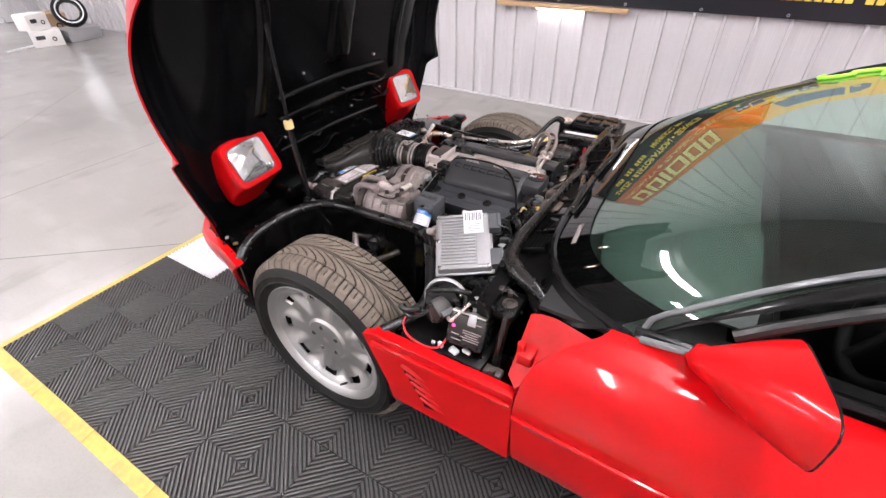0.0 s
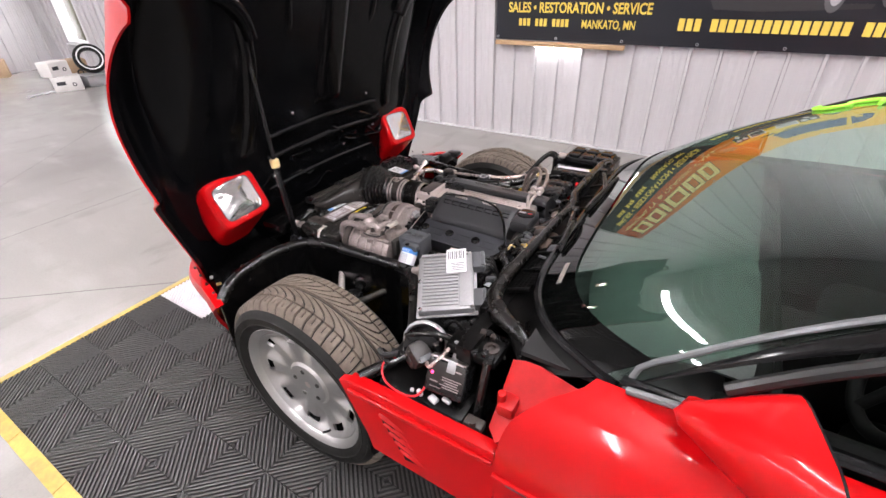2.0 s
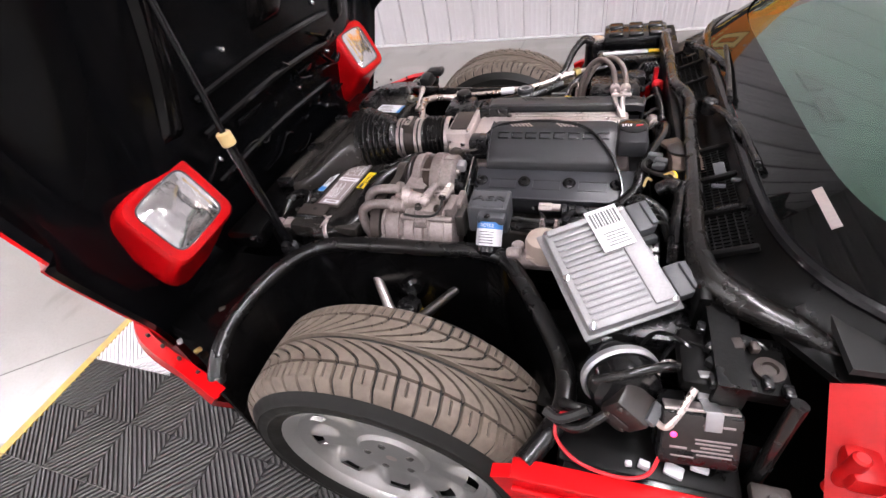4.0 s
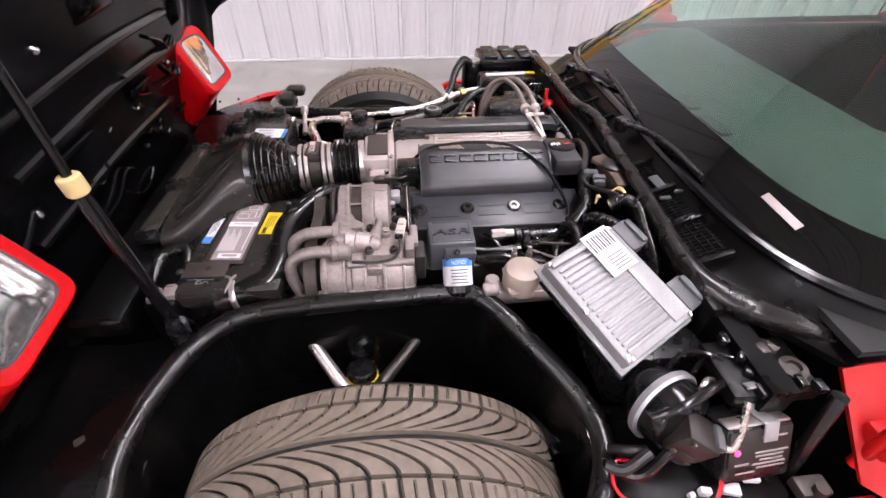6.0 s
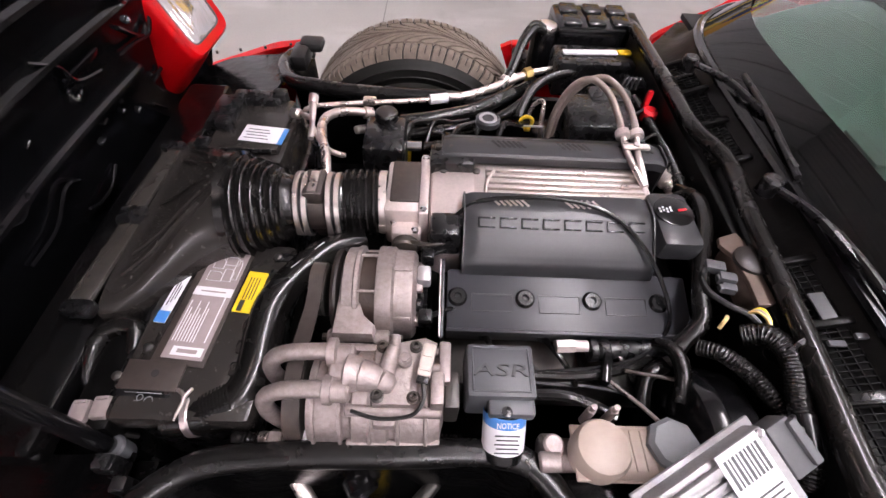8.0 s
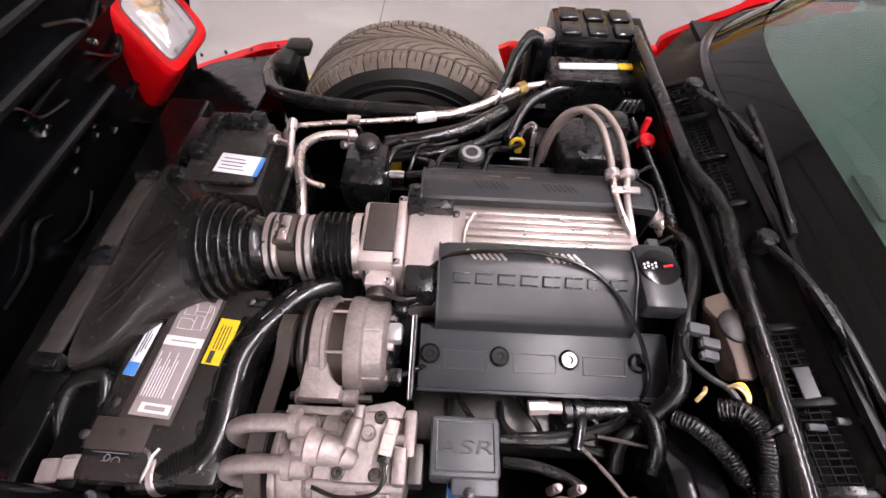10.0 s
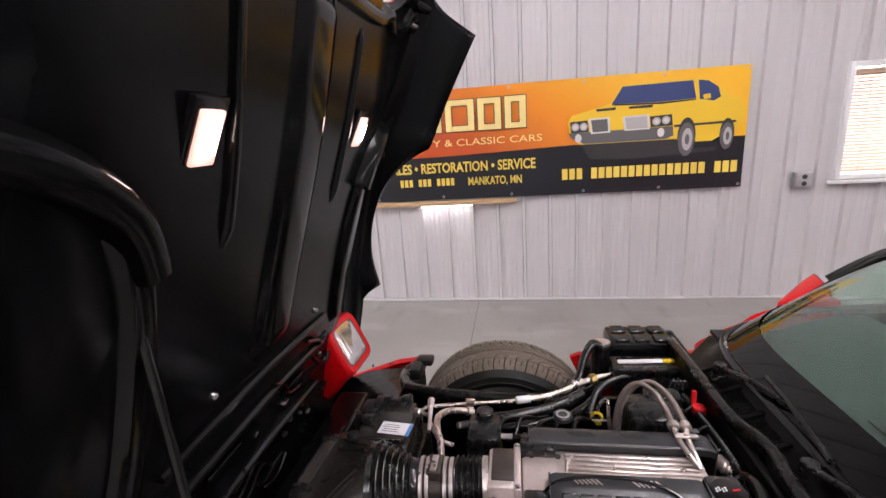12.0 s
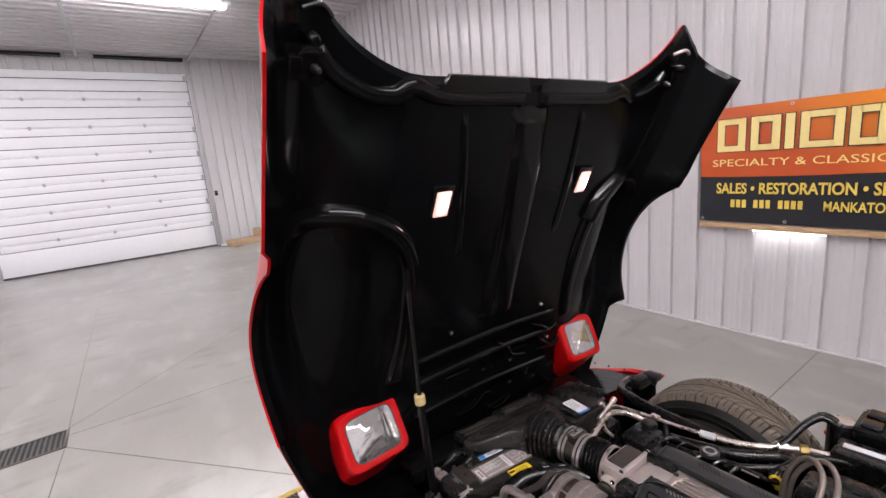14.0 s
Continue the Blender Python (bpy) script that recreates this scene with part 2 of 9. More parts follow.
CARDW = material("white_carton", (0.74, 0.72, 0.70), 0.6, grain=0.1, scale=30)
BOXGREY = material("grey_box", (0.40, 0.40, 0.41), 0.4, metal=0.4, grain=0.15, scale=50)
BARK = material("charcoal_vinyl", (0.010, 0.011, 0.016), 0.35, bump=0.25, scale=2.5, rough_var=0.1)
GOLDINK = material("gold_lettering", (0.80, 0.58, 0.10), 0.5, grain=0.1, scale=30)
PALEINK = material("pale_gold_lettering", (0.88, 0.70, 0.28), 0.5, grain=0.1, scale=30)
CARYELLOW = material("printed_yellow", (0.78, 0.50, 0.03), 0.4)
CARBLUE = material("printed_blue", (0.03, 0.05, 0.16), 0.4)
CARDARK = material("printed_dark", (0.03, 0.028, 0.03), 0.4)
CARPALE = material("printed_pale", (0.62, 0.60, 0.60), 0.4)
CARSILVER = material("printed_silver", (0.42, 0.40, 0.42), 0.4)
CARGREY = material("printed_grey", (0.11, 0.105, 0.11), 0.4)
TUBELAMP = material("tube_lamp_lens", (0.9, 0.9, 0.9), 0.4, emit=(1.0, 0.97, 0.98), emit_strength=54.0)
DAYLIGHT = material("overcast_daylight_backdrop", (0.8, 0.85, 0.9), 0.8, emit=(0.97, 0.96, 1.0), emit_strength=8.0)
DAYBRIGHT = material("bright_daylight_backdrop", (0.8, 0.85, 0.9), 0.8, emit=(1.0, 0.98, 0.96), emit_strength=20.0)
BOARDLIGHT = material("strip_lamp_lens", (0.9, 0.9, 0.9), 0.4, emit=(1.0, 0.98, 0.97), emit_strength=55.0)


def concrete():
    """Trowelled concrete: broad soft clouds, drawn-out wipe marks and a faint fine grain."""
    m = material("polished_concrete", (0.285, 0.272, 0.258), 0.22, rough_var=0.05, scale=12)
    nt = m.node_tree
    b = nt.nodes["Principled BSDF"]
    out = b.inputs["Base Color"].links[0].from_socket
    tc = nt.nodes.new("ShaderNodeTexCoord")
    for scale, stretch, detail, lo, hi, top, col in ((0.55, (1, 1, 1), 3.0, 0.35, 0.75, 0.9, (0.215, 0.203, 0.19)), (1.3, (1, 2.6, 1), 4.0, 0.5, 0.8, 0.55, (0.36, 0.35, 0.335)),
                                                     (2.4, (2.4, 1, 1), 5.0, 0.55, 0.8, 0.4, (0.15, 0.135, 0.12)), (90, (1, 1, 1), 2.0, 0.4, 0.8, 0.12, (0.12, 0.115, 0.11))):
        mp = nt.nodes.new("ShaderNodeMapping")
        mp.inputs["Scale"].default_value = stretch
        n = nt.nodes.new("ShaderNodeTexNoise")
        n.inputs["Scale"].default_value, n.inputs["Detail"].default_value = scale, detail
        r = nt.nodes.new("ShaderNodeMapRange")
        r.interpolation_type = "SMOOTHSTEP"
        r.inputs["From Min"].default_value, r.inputs["From Max"].default_value, r.inputs["To Max"].default_value = lo, hi, top
        mx = nt.nodes.new("ShaderNodeMix")
        mx.data_type = "RGBA"
        nt.links.new(tc.outputs["Object"], mp.inputs[0])
        nt.links.new(mp.outputs[0], n.inputs["Vector"])
        nt.links.new(n.outputs[0], r.inputs[0])
        nt.links.new(r.outputs[0], mx.inputs[0])
        nt.links.new(out, mx.inputs[6])
        mx.inputs[7].default_value = (*col, 1)
        out = mx.outputs[2]
    nt.links.new(out, b.inputs["Base Color"])
    return m


def banner_print():
    m = material("banner_orange_print", (0.8, 0.3, 0.02), 0.38, bump=0.2, scale=3.0)
    nt = m.node_tree
    b = nt.nodes["Principled BSDF"]
    tc = nt.nodes.new("ShaderNodeTexCoord")
    sp = nt.nodes.new("ShaderNodeSeparateXYZ")
    nt.links.new(tc.outputs["Object"], sp.inputs[0])
    r = nt.nodes.new("ShaderNodeMapRange")
    r.inputs["From Min"].default_value, r.inputs["From Max"].default_value = -1.5, 1.5
    nt.links.new(sp.outputs[0], r.inputs[0])
    z = nt.nodes.new("ShaderNodeMath")
    z.operation = "MULTIPLY_ADD"
    z.inputs[1].default_value = 0.5
    nt.links.new(sp.outputs[2], z.inputs[0])
    nt.links.new(r.outputs[0], z.inputs[2])
    cr = nt.nodes.new("ShaderNodeValToRGB")
    cr.color_ramp.elements[0].color, cr.color_ramp.elements[0].position = (0.50, 0.075, 0.012, 1), 0.28
    cr.color_ramp.elements[1].color, cr.color_ramp.elements[1].position = (0.86, 0.46, 0.02, 1), 0.95
    e = cr.color_ramp.elements.new(0.6)
    e.color = (0.78, 0.24, 0.015, 1)
    nt.links.new(z.outputs[0], cr.inputs[0])
    nt.links.new(cr.outputs[0], b.inputs["Base Color"])
    return m


CONCRETE, BANNERPRINT = concrete(), banner_print()


# ---- mesh helpers ----
class Geo:
    """Collects shapes into one mesh."""

    def __init__(self, m=None):
        self.bm, self.m = bmesh.new(), m or Matrix()

    def add(self, tmp, m=None):
        me = bpy.data.meshes.new("tmp")
        tmp.transform(self.m @ (m or Matrix()))
        tmp.to_mesh(me)
        tmp.free()
        self.bm.from_mesh(me)
        bpy.data.meshes.remove(me)
        return self

    def box(self, c, s, bevel=0.0, m=None, seg=2):
        t = bmesh.new()
        bmesh.ops.create_cube(t, size=1.0)
        bmesh.ops.scale(t, vec=s, verts=t.verts)
        if bevel:
            bmesh.ops.bevel(t, geom=t.edges[:], offset=min(bevel, min(s) * 0.45), segments=seg, profile=0.5, affect="EDGES")
        return self.add(t, Matrix.Translation(c) @ (m or Matrix()))

    def lathe(self, profile, m=None, seg=28, caps=True):
        """profile: (radius, height) pairs, turned round the local z."""
        t = bmesh.new()
        rings = [[t.verts.new((r * math.cos(2 * math.pi * i / seg), r * math.sin(2 * math.pi * i / seg), h)) for i in range(seg)] for r, h in profile]
        for a, b in zip(rings, rings[1:]):
            for i in range(seg):
                j = (i + 1) % seg
                t.faces.new((a[i], a[j], b[j], b[i]))
        if caps:
            t.faces.new(rings[0][::-1])
            t.faces.new(rings[-1])
        return self.add(t, m)

    def cyl(self, a, b, r, r2=None, seg=20, bevel=0.0):
        a, b = Vector(a), Vector(b)
        d = b - a
        m = Matrix.Translation(a) @ d.to_track_quat("Z", "Y").to_matrix().to_4x4()
        h, r2 = d.length, r if r2 is None else r2
        prof = [(r, 0), (r2, h)]
        if bevel:
            k = min(bevel, h * 0.4, r * 0.6, r2 * 0.6)
            prof = [(r - k, 0), (r, k), (r2, h - k), (r2 - k, h)]
        return self.lathe(prof, m, seg)

    def along(self, profile, a, b, seg=28, caps=True):
        """A lathe whose heights run from a (0) towards b, in metres."""
        a, b = Vector(a), Vector(b)
        return self.lathe(profile, Matrix.Translation(a) @ (b - a).to_track_quat("Z", "Y").to_matrix().to_4x4(), seg, caps)

    def tube(self, pts, r, seg=10, steps=6, ridges=None, smooth=True, closed=False):
        """A hose along pts; ridges: (pitch, depth) of a corrugated one; r may be a list of radii."""
        P = [Vector(p) for p in pts]
        R = list(r) if isinstance(r, (list, tuple)) else [r] * len(P)
        path, rad = [], []
        n = len(P)
        for i in range(n if closed else n - 1):
            p0, p1, p2, p3 = (P[(i + k) % n] if closed else P[max(0, min(n - 1, i + k))] for k in (-1, 0, 1, 2))
            r1, r2 = R[i], R[(i + 1) % n]
            for s in range(steps if smooth else 1):
                u = s / steps
                path.append(0.5 * ((2 * p1) + (p2 - p0) * u + (2 * p0 - 5 * p1 + 4 * p2 - p3) * u * u + (3 * p1 - p0 - 3 * p2 + p3) * u ** 3) if smooth else p1)
                rad.append(r1 + (r2 - r1) * u)
        if not closed:
            path.append(P[-1])
            rad.append(R[-1])
        if ridges:
            pitch, depth = ridges
            fine, fr, acc = [path[0]], [rad[0]], 0.0
            for a, b, ra, rb in zip(path, path[1:], rad, rad[1:]):
                k = max(1, int((b - a).length / (pitch / 4)))
                for s in range(1, k + 1):
                    fine.append(a.lerp(b, s / k))
                    acc += (b - a).length / k
                    fr.append(ra + (rb - ra) * s / k + depth * 0.5 * math.sin(2 * math.pi * acc / pitch))
            path, rad = fine, fr
        t = bmesh.new()
        rings, up = [], None
        for i, p in enumerate(path):
            a = path[i - 1] if (i or closed) else p
            b = path[(i + 1) % len(path)] if (i + 1 < len(path) or closed) else p
            d = (b - a).normalized()
            if up is None:
                up = d.orthogonal().normalized()
            up = (up - d * up.dot(d)).normalized()
            side = d.cross(up)
            rings.append([t.verts.new(p + rad[i] * (math.cos(2 * math.pi * k / seg) * up + math.sin(2 * math.pi * k / seg) * side)) for k in range(seg)])
        pairs = list(zip(rings, rings[1:])) + ([(rings[-1], rings[0])] if closed else [])
        for a, b in pairs:
            for k in range(seg):
                j = (k + 1) % seg
                t.faces.new((a[k], a[j], b[j], b[k]))
        if not closed:
            t.faces.new(rings[0][::-1])
            t.faces.new(rings[-1])
        return self.add(t)

    def prism(self, poly, h, m=None, bevel=0.0, seg=2):
        """poly: (x, y) corners, counterclockwise; raised by h along the local z."""
        t = bmesh.new()
        f = t.faces.new([t.verts.new((x, y, 0)) for x, y in poly])
        top = bmesh.ops.extrude_face_region(t, geom=[f])
        bmesh.ops.translate(t, vec=(0, 0, h), verts=[v for v in top["geom"] if isinstance(v, bmesh.types.BMVert)])
        bmesh.ops.recalc_face_normals(t, faces=t.faces[:])
        if bevel:
            edges = [e for e in t.edges if all(v.co.z > h * 0.9 for v in e.verts)] if h > 0 else []
            bmesh.ops.bevel(t, geom=edges, offset=bevel, segments=seg, profile=0.5, affect="EDGES")
        return self.add(t, m)

    def grid(self, fn, nu, nv, thick=0.0, close_v=False):
        """A sheet of points fn(u, v), with a thickness along its normals if asked."""
        t = bmesh.new()
        V = [[t.verts.new(fn(i / nu, j / nv)) for j in range(nv + (0 if close_v else 1))] for i in range(nu + 1)]
        w = len(V[0])
        for i in range(nu):
            for j in range(nv):
                t.faces.new((V[i][j], V[i + 1][j], V[i + 1][(j + 1) % w], V[i][(j + 1) % w]))
        bmesh.ops.recalc_face_normals(t, faces=t.faces[:])
        if thick:
            bmesh.ops.solidify(t, geom=t.faces[:], thickness=thick)
        return self.add(t)

    def mesh(self, name, mat, sharp=38):
        me = bpy.data.meshes.new(name)
        self.bm.to_mesh(me)
        self.bm.free()
        me.polygons.foreach_set("use_smooth", [True] * len(me.polygons))
        me.set_sharp_from_angle(angle=radians(sharp))
        me.materials.append(mat)
        return me

    def part(self, name, mat, parent=None, label="", sharp=38):
        ob = new(name, self.mesh(name, mat, sharp))
        ob.parent = second_level(parent)
        return tagged(ob, label)


def second_level(ob):
    """The parent for a part, so that no part lies deeper than thing > part > sub-part."""
    while ob and ob.parent and ob.parent.parent:
        ob = ob.parent
    return ob


def thing(name, label, category, at=(0, 0, 0), group="", kind=""):
    ob = new(name)
    ob.location = at
    return tagged(ob, label, category, group, kind)


def solo(name, geo, mat, label, category, group="", kind="", sharp=38):
    return tagged(geo.part(name, mat, sharp=sharp), label, category, group, kind)


def lettering(name, text, size, mat, parent, m, width=None, bold=0.0, depth=0.0008, label="", shear=0.0):
    """Built-in font; stands in the local x-y plane of m, left end at the origin; width scales it across."""
    cu = bpy.data.curves.new(name, "FONT")
    cu.body, cu.size, cu.extrude, cu.offset, cu.shear, cu.resolution_u = text, size, depth, bold, shear, 3
    tmp = bpy.data.objects.new(name, cu)
    scene.collection.objects.link(tmp)
    bpy.context.view_layer.update()
    me = bpy.data.meshes.new_from_object(tmp)
    bpy.data.objects.remove(tmp)
    bpy.data.curves.remove(cu)
    xs = [v.co.x for v in me.vertices]
    k = width / (max(xs) - min(xs)) if width else 1.0
    me.transform(Matrix.Diagonal((k, 1, 1, 1)) @ Matrix.Translation((-min(xs), 0, 0)))
    # one mesh for each word
    spans = sorted((min(v.co.x for v in (me.vertices[i] for i in q.vertices)), max(v.co.x for v in (me.vertices[i] for i in q.vertices))) for q in me.polygons)
    cuts, right = [], spans[0][1]
    for lo, hi in spans:
        if lo - right > 0.17 * size * k:
            cuts.append((lo + right) / 2)
        right = max(right, hi)
    edges = [-1e9] + cuts + [1e9]
    first = None
    for lo, hi in zip(edges, edges[1:]):
        t = bmesh.new()
        t.from_mesh(me)
        bmesh.ops.delete(t, geom=[v for v in t.verts if not lo < v.co.x < hi], context="VERTS")
        word = bpy.data.meshes.new(name)
        t.transform(m)
        t.to_mesh(word)
        t.free()
        word.materials.append(mat)
        ob = new(name, word)
        ob.parent = second_level(parent)
        first = tagged(ob, label)
    bpy.data.meshes.remove(me)
    return first

# ---- the hall ----
WALL_Y, END_X, LEFT_Y, REAR_X = 3.03, -11.5, -8.5, 8.5
RIB, RIB0 = 0.2229, -1.389


def rib_profile(a, b, pitch, phase, major=0.026, minor=0.0025):
    """Positions and heights of a ribbed steel sheet between a and b."""
    pts = [(a, 0.0)]
    k = math.floor((a - phase) / pitch)
    while phase + k * pitch < b + pitch:
        c = phase + k * pitch
        for d, h in ((-0.017, 0.0), (-0.0105, major), (0.0105, major), (0.017, 0.0), (0.060, 0.0), (0.066, minor), (0.078, minor), (0.084, 0.0), (0.102, 0.0), (0.108, minor), (0.120, minor), (0.126, 0.0), (0.144, 0.0), (0.150, minor), (0.162, minor), (0.168, 0.0)):
            if a < c + d < b:
                pts.append((c + d, h))
        k += 1
    return pts + [(b, 0.0)]


def ribbed(name, mat, a, b, z0, z1, place, pitch=RIB, phase=RIB0, openings=(), label="", major=0.034):
    """A ribbed sheet wall with openings (a, b, z0, z1) cut through and 0.14 m of thickness behind. place maps (along, out, up) into the world."""
    g = Geo()
    cuts = sorted({a, b, *[o[0] for o in openings], *[o[1] for o in openings]})
    t = bmesh.new()
    for c0, c1 in zip(cuts, cuts[1:]):
        spans, top = [], z0
        for o in sorted((o for o in openings if o[0] < (c0 + c1) / 2 < o[1]), key=lambda o: o[2]):
            spans.append((top, o[2]))
            top = o[3]
        spans.append((top, z1))
        for s0, s1 in spans:
            if s1 - s0 < 1e-4:
                continue
            pts = rib_profile(c0, c1, pitch, phase, major)
            low = [t.verts.new(place(p, h, s0)) for p, h in pts]
            high = [t.verts.new(place(p, h, s1)) for p, h in pts]
            for i in range(len(pts) - 1):
                t.faces.new((low[i], low[i + 1], high[i + 1], high[i]))
            q = [t.verts.new(place(p, -0.14, s)) for p, s in ((c0, s0), (c1, s0), (c1, s1), (c0, s1))]
            t.faces.new(q)
            t.faces.new((low[0], high[0], q[3], q[0]))
            t.faces.new((low[-1], q[1], q[2], high[-1]))
            t.faces.new([*low, q[1], q[0]])
            t.faces.new([*high, q[2], q[3]])
    bmesh.ops.recalc_face_normals(t, faces=t.faces[:])
    g.add(t)
    return solo(name, g, mat, label, "wall", kind="structure", sharp=20)


WIN1 = (2.53, 3.61, 0.98, 1.79)
WIN2 = (-10.75, -9.9, 0.5, 2.0)
GDOOR = (-3.2, 0.72, 0.0, 4.04)
ribbed("wall_east", WALLWHITE, END_X - 0.14, REAR_X + 0.14, 0.0, CEIL, lambda p, h, z: (p, WALL_Y - h, z), openings=(WIN1, WIN2), label="white ribbed steel wall behind the car")
ribbed("wall_north", WALLWHITE, LEFT_Y, WALL_Y, 0.0, CEIL, lambda p, h, z: (END_X + h, p, z), openings=(GDOOR,), label="white ribbed steel end wall with a garage door")
ribbed("wall_west", WALLWHITE, END_X - 0.14, REAR_X + 0.14, 0.0, CEIL, lambda p, h, z: (p, LEFT_Y + h, z), label="white ribbed steel wall")
ribbed("wall_south", WALLWHITE, LEFT_Y, WALL_Y, 0.0, CEIL, lambda p, h, z: (REAR_X - h, p, z), label="white ribbed steel wall")
ribbed("ceiling", CEILWHITE, END_X, REAR_X, LEFT_Y, WALL_Y, lambda p, h, z: (p, z, CEIL - h), label="white ribbed steel ceiling", major=0.03)

# floor slab with its saw-cut joints, filled with dark sealant
floor = Geo().box(((END_X + REAR_X) / 2, (LEFT_Y + WALL_Y) / 2, -0.12), (REAR_X - END_X + 0.28, WALL_Y - LEFT_Y + 0.28, 0.24))
floor = solo("floor", floor, CONCRETE, "worn polished grey concrete floor with saw-cut joints", "floor", kind="structure")


def joint(a, b, width=0.007):
    """A filled joint between two floor points."""
    (ax, ay), (bx, by) = a, b
    m = Matrix.Translation(((ax + bx) / 2, (ay + by) / 2, 0.0)) @ Matrix.Rotation(math.atan2(by - ay, bx - ax), 4, "Z")
    Geo(m).box((0, 0, 0.0), (math.hypot(bx - ax, by - ay), width, 0.0016), 0.0004, seg=1).part("joint_filler", JOINT, floor)


DRAIN_X, DRAIN_Y = -3.12, -1.62
for _a, _b in (((END_X, -1.50), (DRAIN_X - 0.16, DRAIN_Y)), ((DRAIN_X + 0.16, DRAIN_Y), (-2.2, -1.66)), ((DRAIN_X + 0.14, DRAIN_Y + 0.01), (-0.25, 0.62)), ((DRAIN_X - 0.04, DRAIN_Y), (DRAIN_X - 0.04, WALL_Y)),
               ((DRAIN_X - 0.16, DRAIN_Y), (-7.1, 2.66)), ((-0.25, 0.62), (-0.25, WALL_Y)), ((-7.1, LEFT_Y), (-7.1, WALL_Y)), ((3.9, LEFT_Y), (3.9, WALL_Y))):
    joint(_a, _b)

# baseboard angle along the wall
g = Geo()
g.box((-1.5, WALL_Y - 0.019, 0.007), (REAR_X - END_X - 0.1, 0.038, 0.014), 0.003)
solo("baseboard", g, WALLWHITE, "thin white steel angle along the foot of the wall", "trim", kind="structure")

# floor drain
drain = thing("floor_drain", "long rusty steel trench drain grate in the concrete floor", "drain", (DRAIN_X, DRAIN_Y - 1.0, 0))
g = Geo()
for sx in (-0.13, 0.13):
    g.box((sx, 0, 0.002), (0.02, 2.0, 0.008), 0.002)
for sy in (-1.0, 1.0):
    g.box((0, sy, 0.002), (0.28, 0.02, 0.008), 0.002)
g.part("frame", STEEL, drain)
g = Geo()
for k in range(66):
    g.box((0, -0.975 + k * 0.03, 0.0025), (0.24, 0.012, 0.005))
g.part("grate", STEEL, drain)
# thin dark sheet paints the shade below the grate
Geo().box((0, 0, 0.0006), (0.25, 1.98, 0.001)).part("pit", GAPDARK, drain)


# garage door
def garage_door():
    y0, y1, z0, z1 = GDOOR
    d = tagged(thing("door_1", "closed white sectional garage door with black seams", "garage door"), kind="structure")
    # seven sections, each with two pressed grooves; hinges sit on the joints
    edges = [0.0] + [0.668 + 0.562 * k for k in range(7)]
    for k, (a, b) in enumerate(zip(edges, edges[1:])):
        cuts = [a + 0.004] + ([b - 0.147] if k == 0 else [a + 0.165, a + 0.40]) + [b - 0.004]
        p = Geo()
        for lo, hi in zip(cuts, cuts[1:]):
            p.box((END_X - 0.02, (y0 + y1) / 2, (lo + hi) / 2), (0.05, y1 - y0 - 0.02, hi - lo - 0.014), 0.004)
        p.box((END_X - 0.035, (y0 + y1) / 2, (a + b) / 2), (0.04, y1 - y0 - 0.02, b - a - 0.004))
        panel = p.part("door_panel", DOORWHITE, d)
        for z in cuts[1:-1]:
            Geo().box((END_X - 0.009, (y0 + y1) / 2, z), (0.014, y1 - y0 - 0.03, 0.0145)).part("groove", SEAL, panel)
        if k < 6:
            for y in (-2.22, -1.25, -0.28):
                Geo().box((END_X + 0.012, y, b), (0.012, 0.045, 0.07), 0.004).box((END_X + 0.02, y, b), (0.016, 0.075, 0.018), 0.004).part("hinge", GALV, panel)
        for y in (y0 + 0.05, y1 - 0.05):
            Geo().box((END_X + 0.02, y, b - 0.1), (0.02, 0.05, 0.1), 0.004).part("roller_bracket", GALV, panel)
    Geo().box((END_X + 0.006, (y0 + y1) / 2, 0.018), (0.03, y1 - y0 - 0.02, 0.036), 0.008).part("bottom_seal", SEAL, d)
    for y in (y0 - 0.06, y1 + 0.06):
        Geo().box((END_X + 0.04, y, z1 / 2), (0.06, 0.012, z1)).box((END_X + 0.015, y, z1 / 2), (0.012, 0.06, z1)).part("track", GALV, d)
        Geo().box((END_X + 2.8, y, z1 + 0.26), (5.2, 0.012, 0.06)).box((END_X + 2.8, y + 0.01, z1 + 0.29), (5.2, 0.03, 0.008)).tube(
            [(END_X + 0.04, y, z1 - 0.02), (END_X + 0.07, y, z1 + 0.15), (END_X + 0.22, y, z1 + 0.26)], 0.03).part("overhead_track", GALV, d)
        for x in (1.8, 4.4):
            Geo().box((END_X + x, y, CEIL - 0.09), (0.035, 0.008, 0.22)).part("track_hanger", GALV, d)
    Geo().box((END_X + 2.8, -1.21, z1 + 0.28), (5.4, 0.05, 0.05)).box((END_X + 2.6, -1.21, z1 + 0.22), (5.0, 0.012, 0.05)).part("opener_rail", GALV, d)
    Geo().box((END_X + 0.5, -1.21, z1 + 0.1), (1.0, 0.02, 0.03), 0.004, Matrix.Rotation(radians(12), 4, "Y")).part("opener_arm", GALV, d)
    Geo().cyl((END_X + 0.12, y0 - 0.2, z1 + 0.27), (END_X + 0.12, y1 + 0.25, z1 + 0.27), 0.014).part("shaft", GALV, d)
    for a, b in ((y0 + 0.15, -1.45), (-0.93, y1 - 0.02)):
        Geo().tube([(END_X + 0.12, a, z1 + 0.27), (END_X + 0.12, b, z1 + 0.27)], 0.042, smooth=False, ridges=(0.03, 0.008), seg=14).part("spring", BLACKG, d)
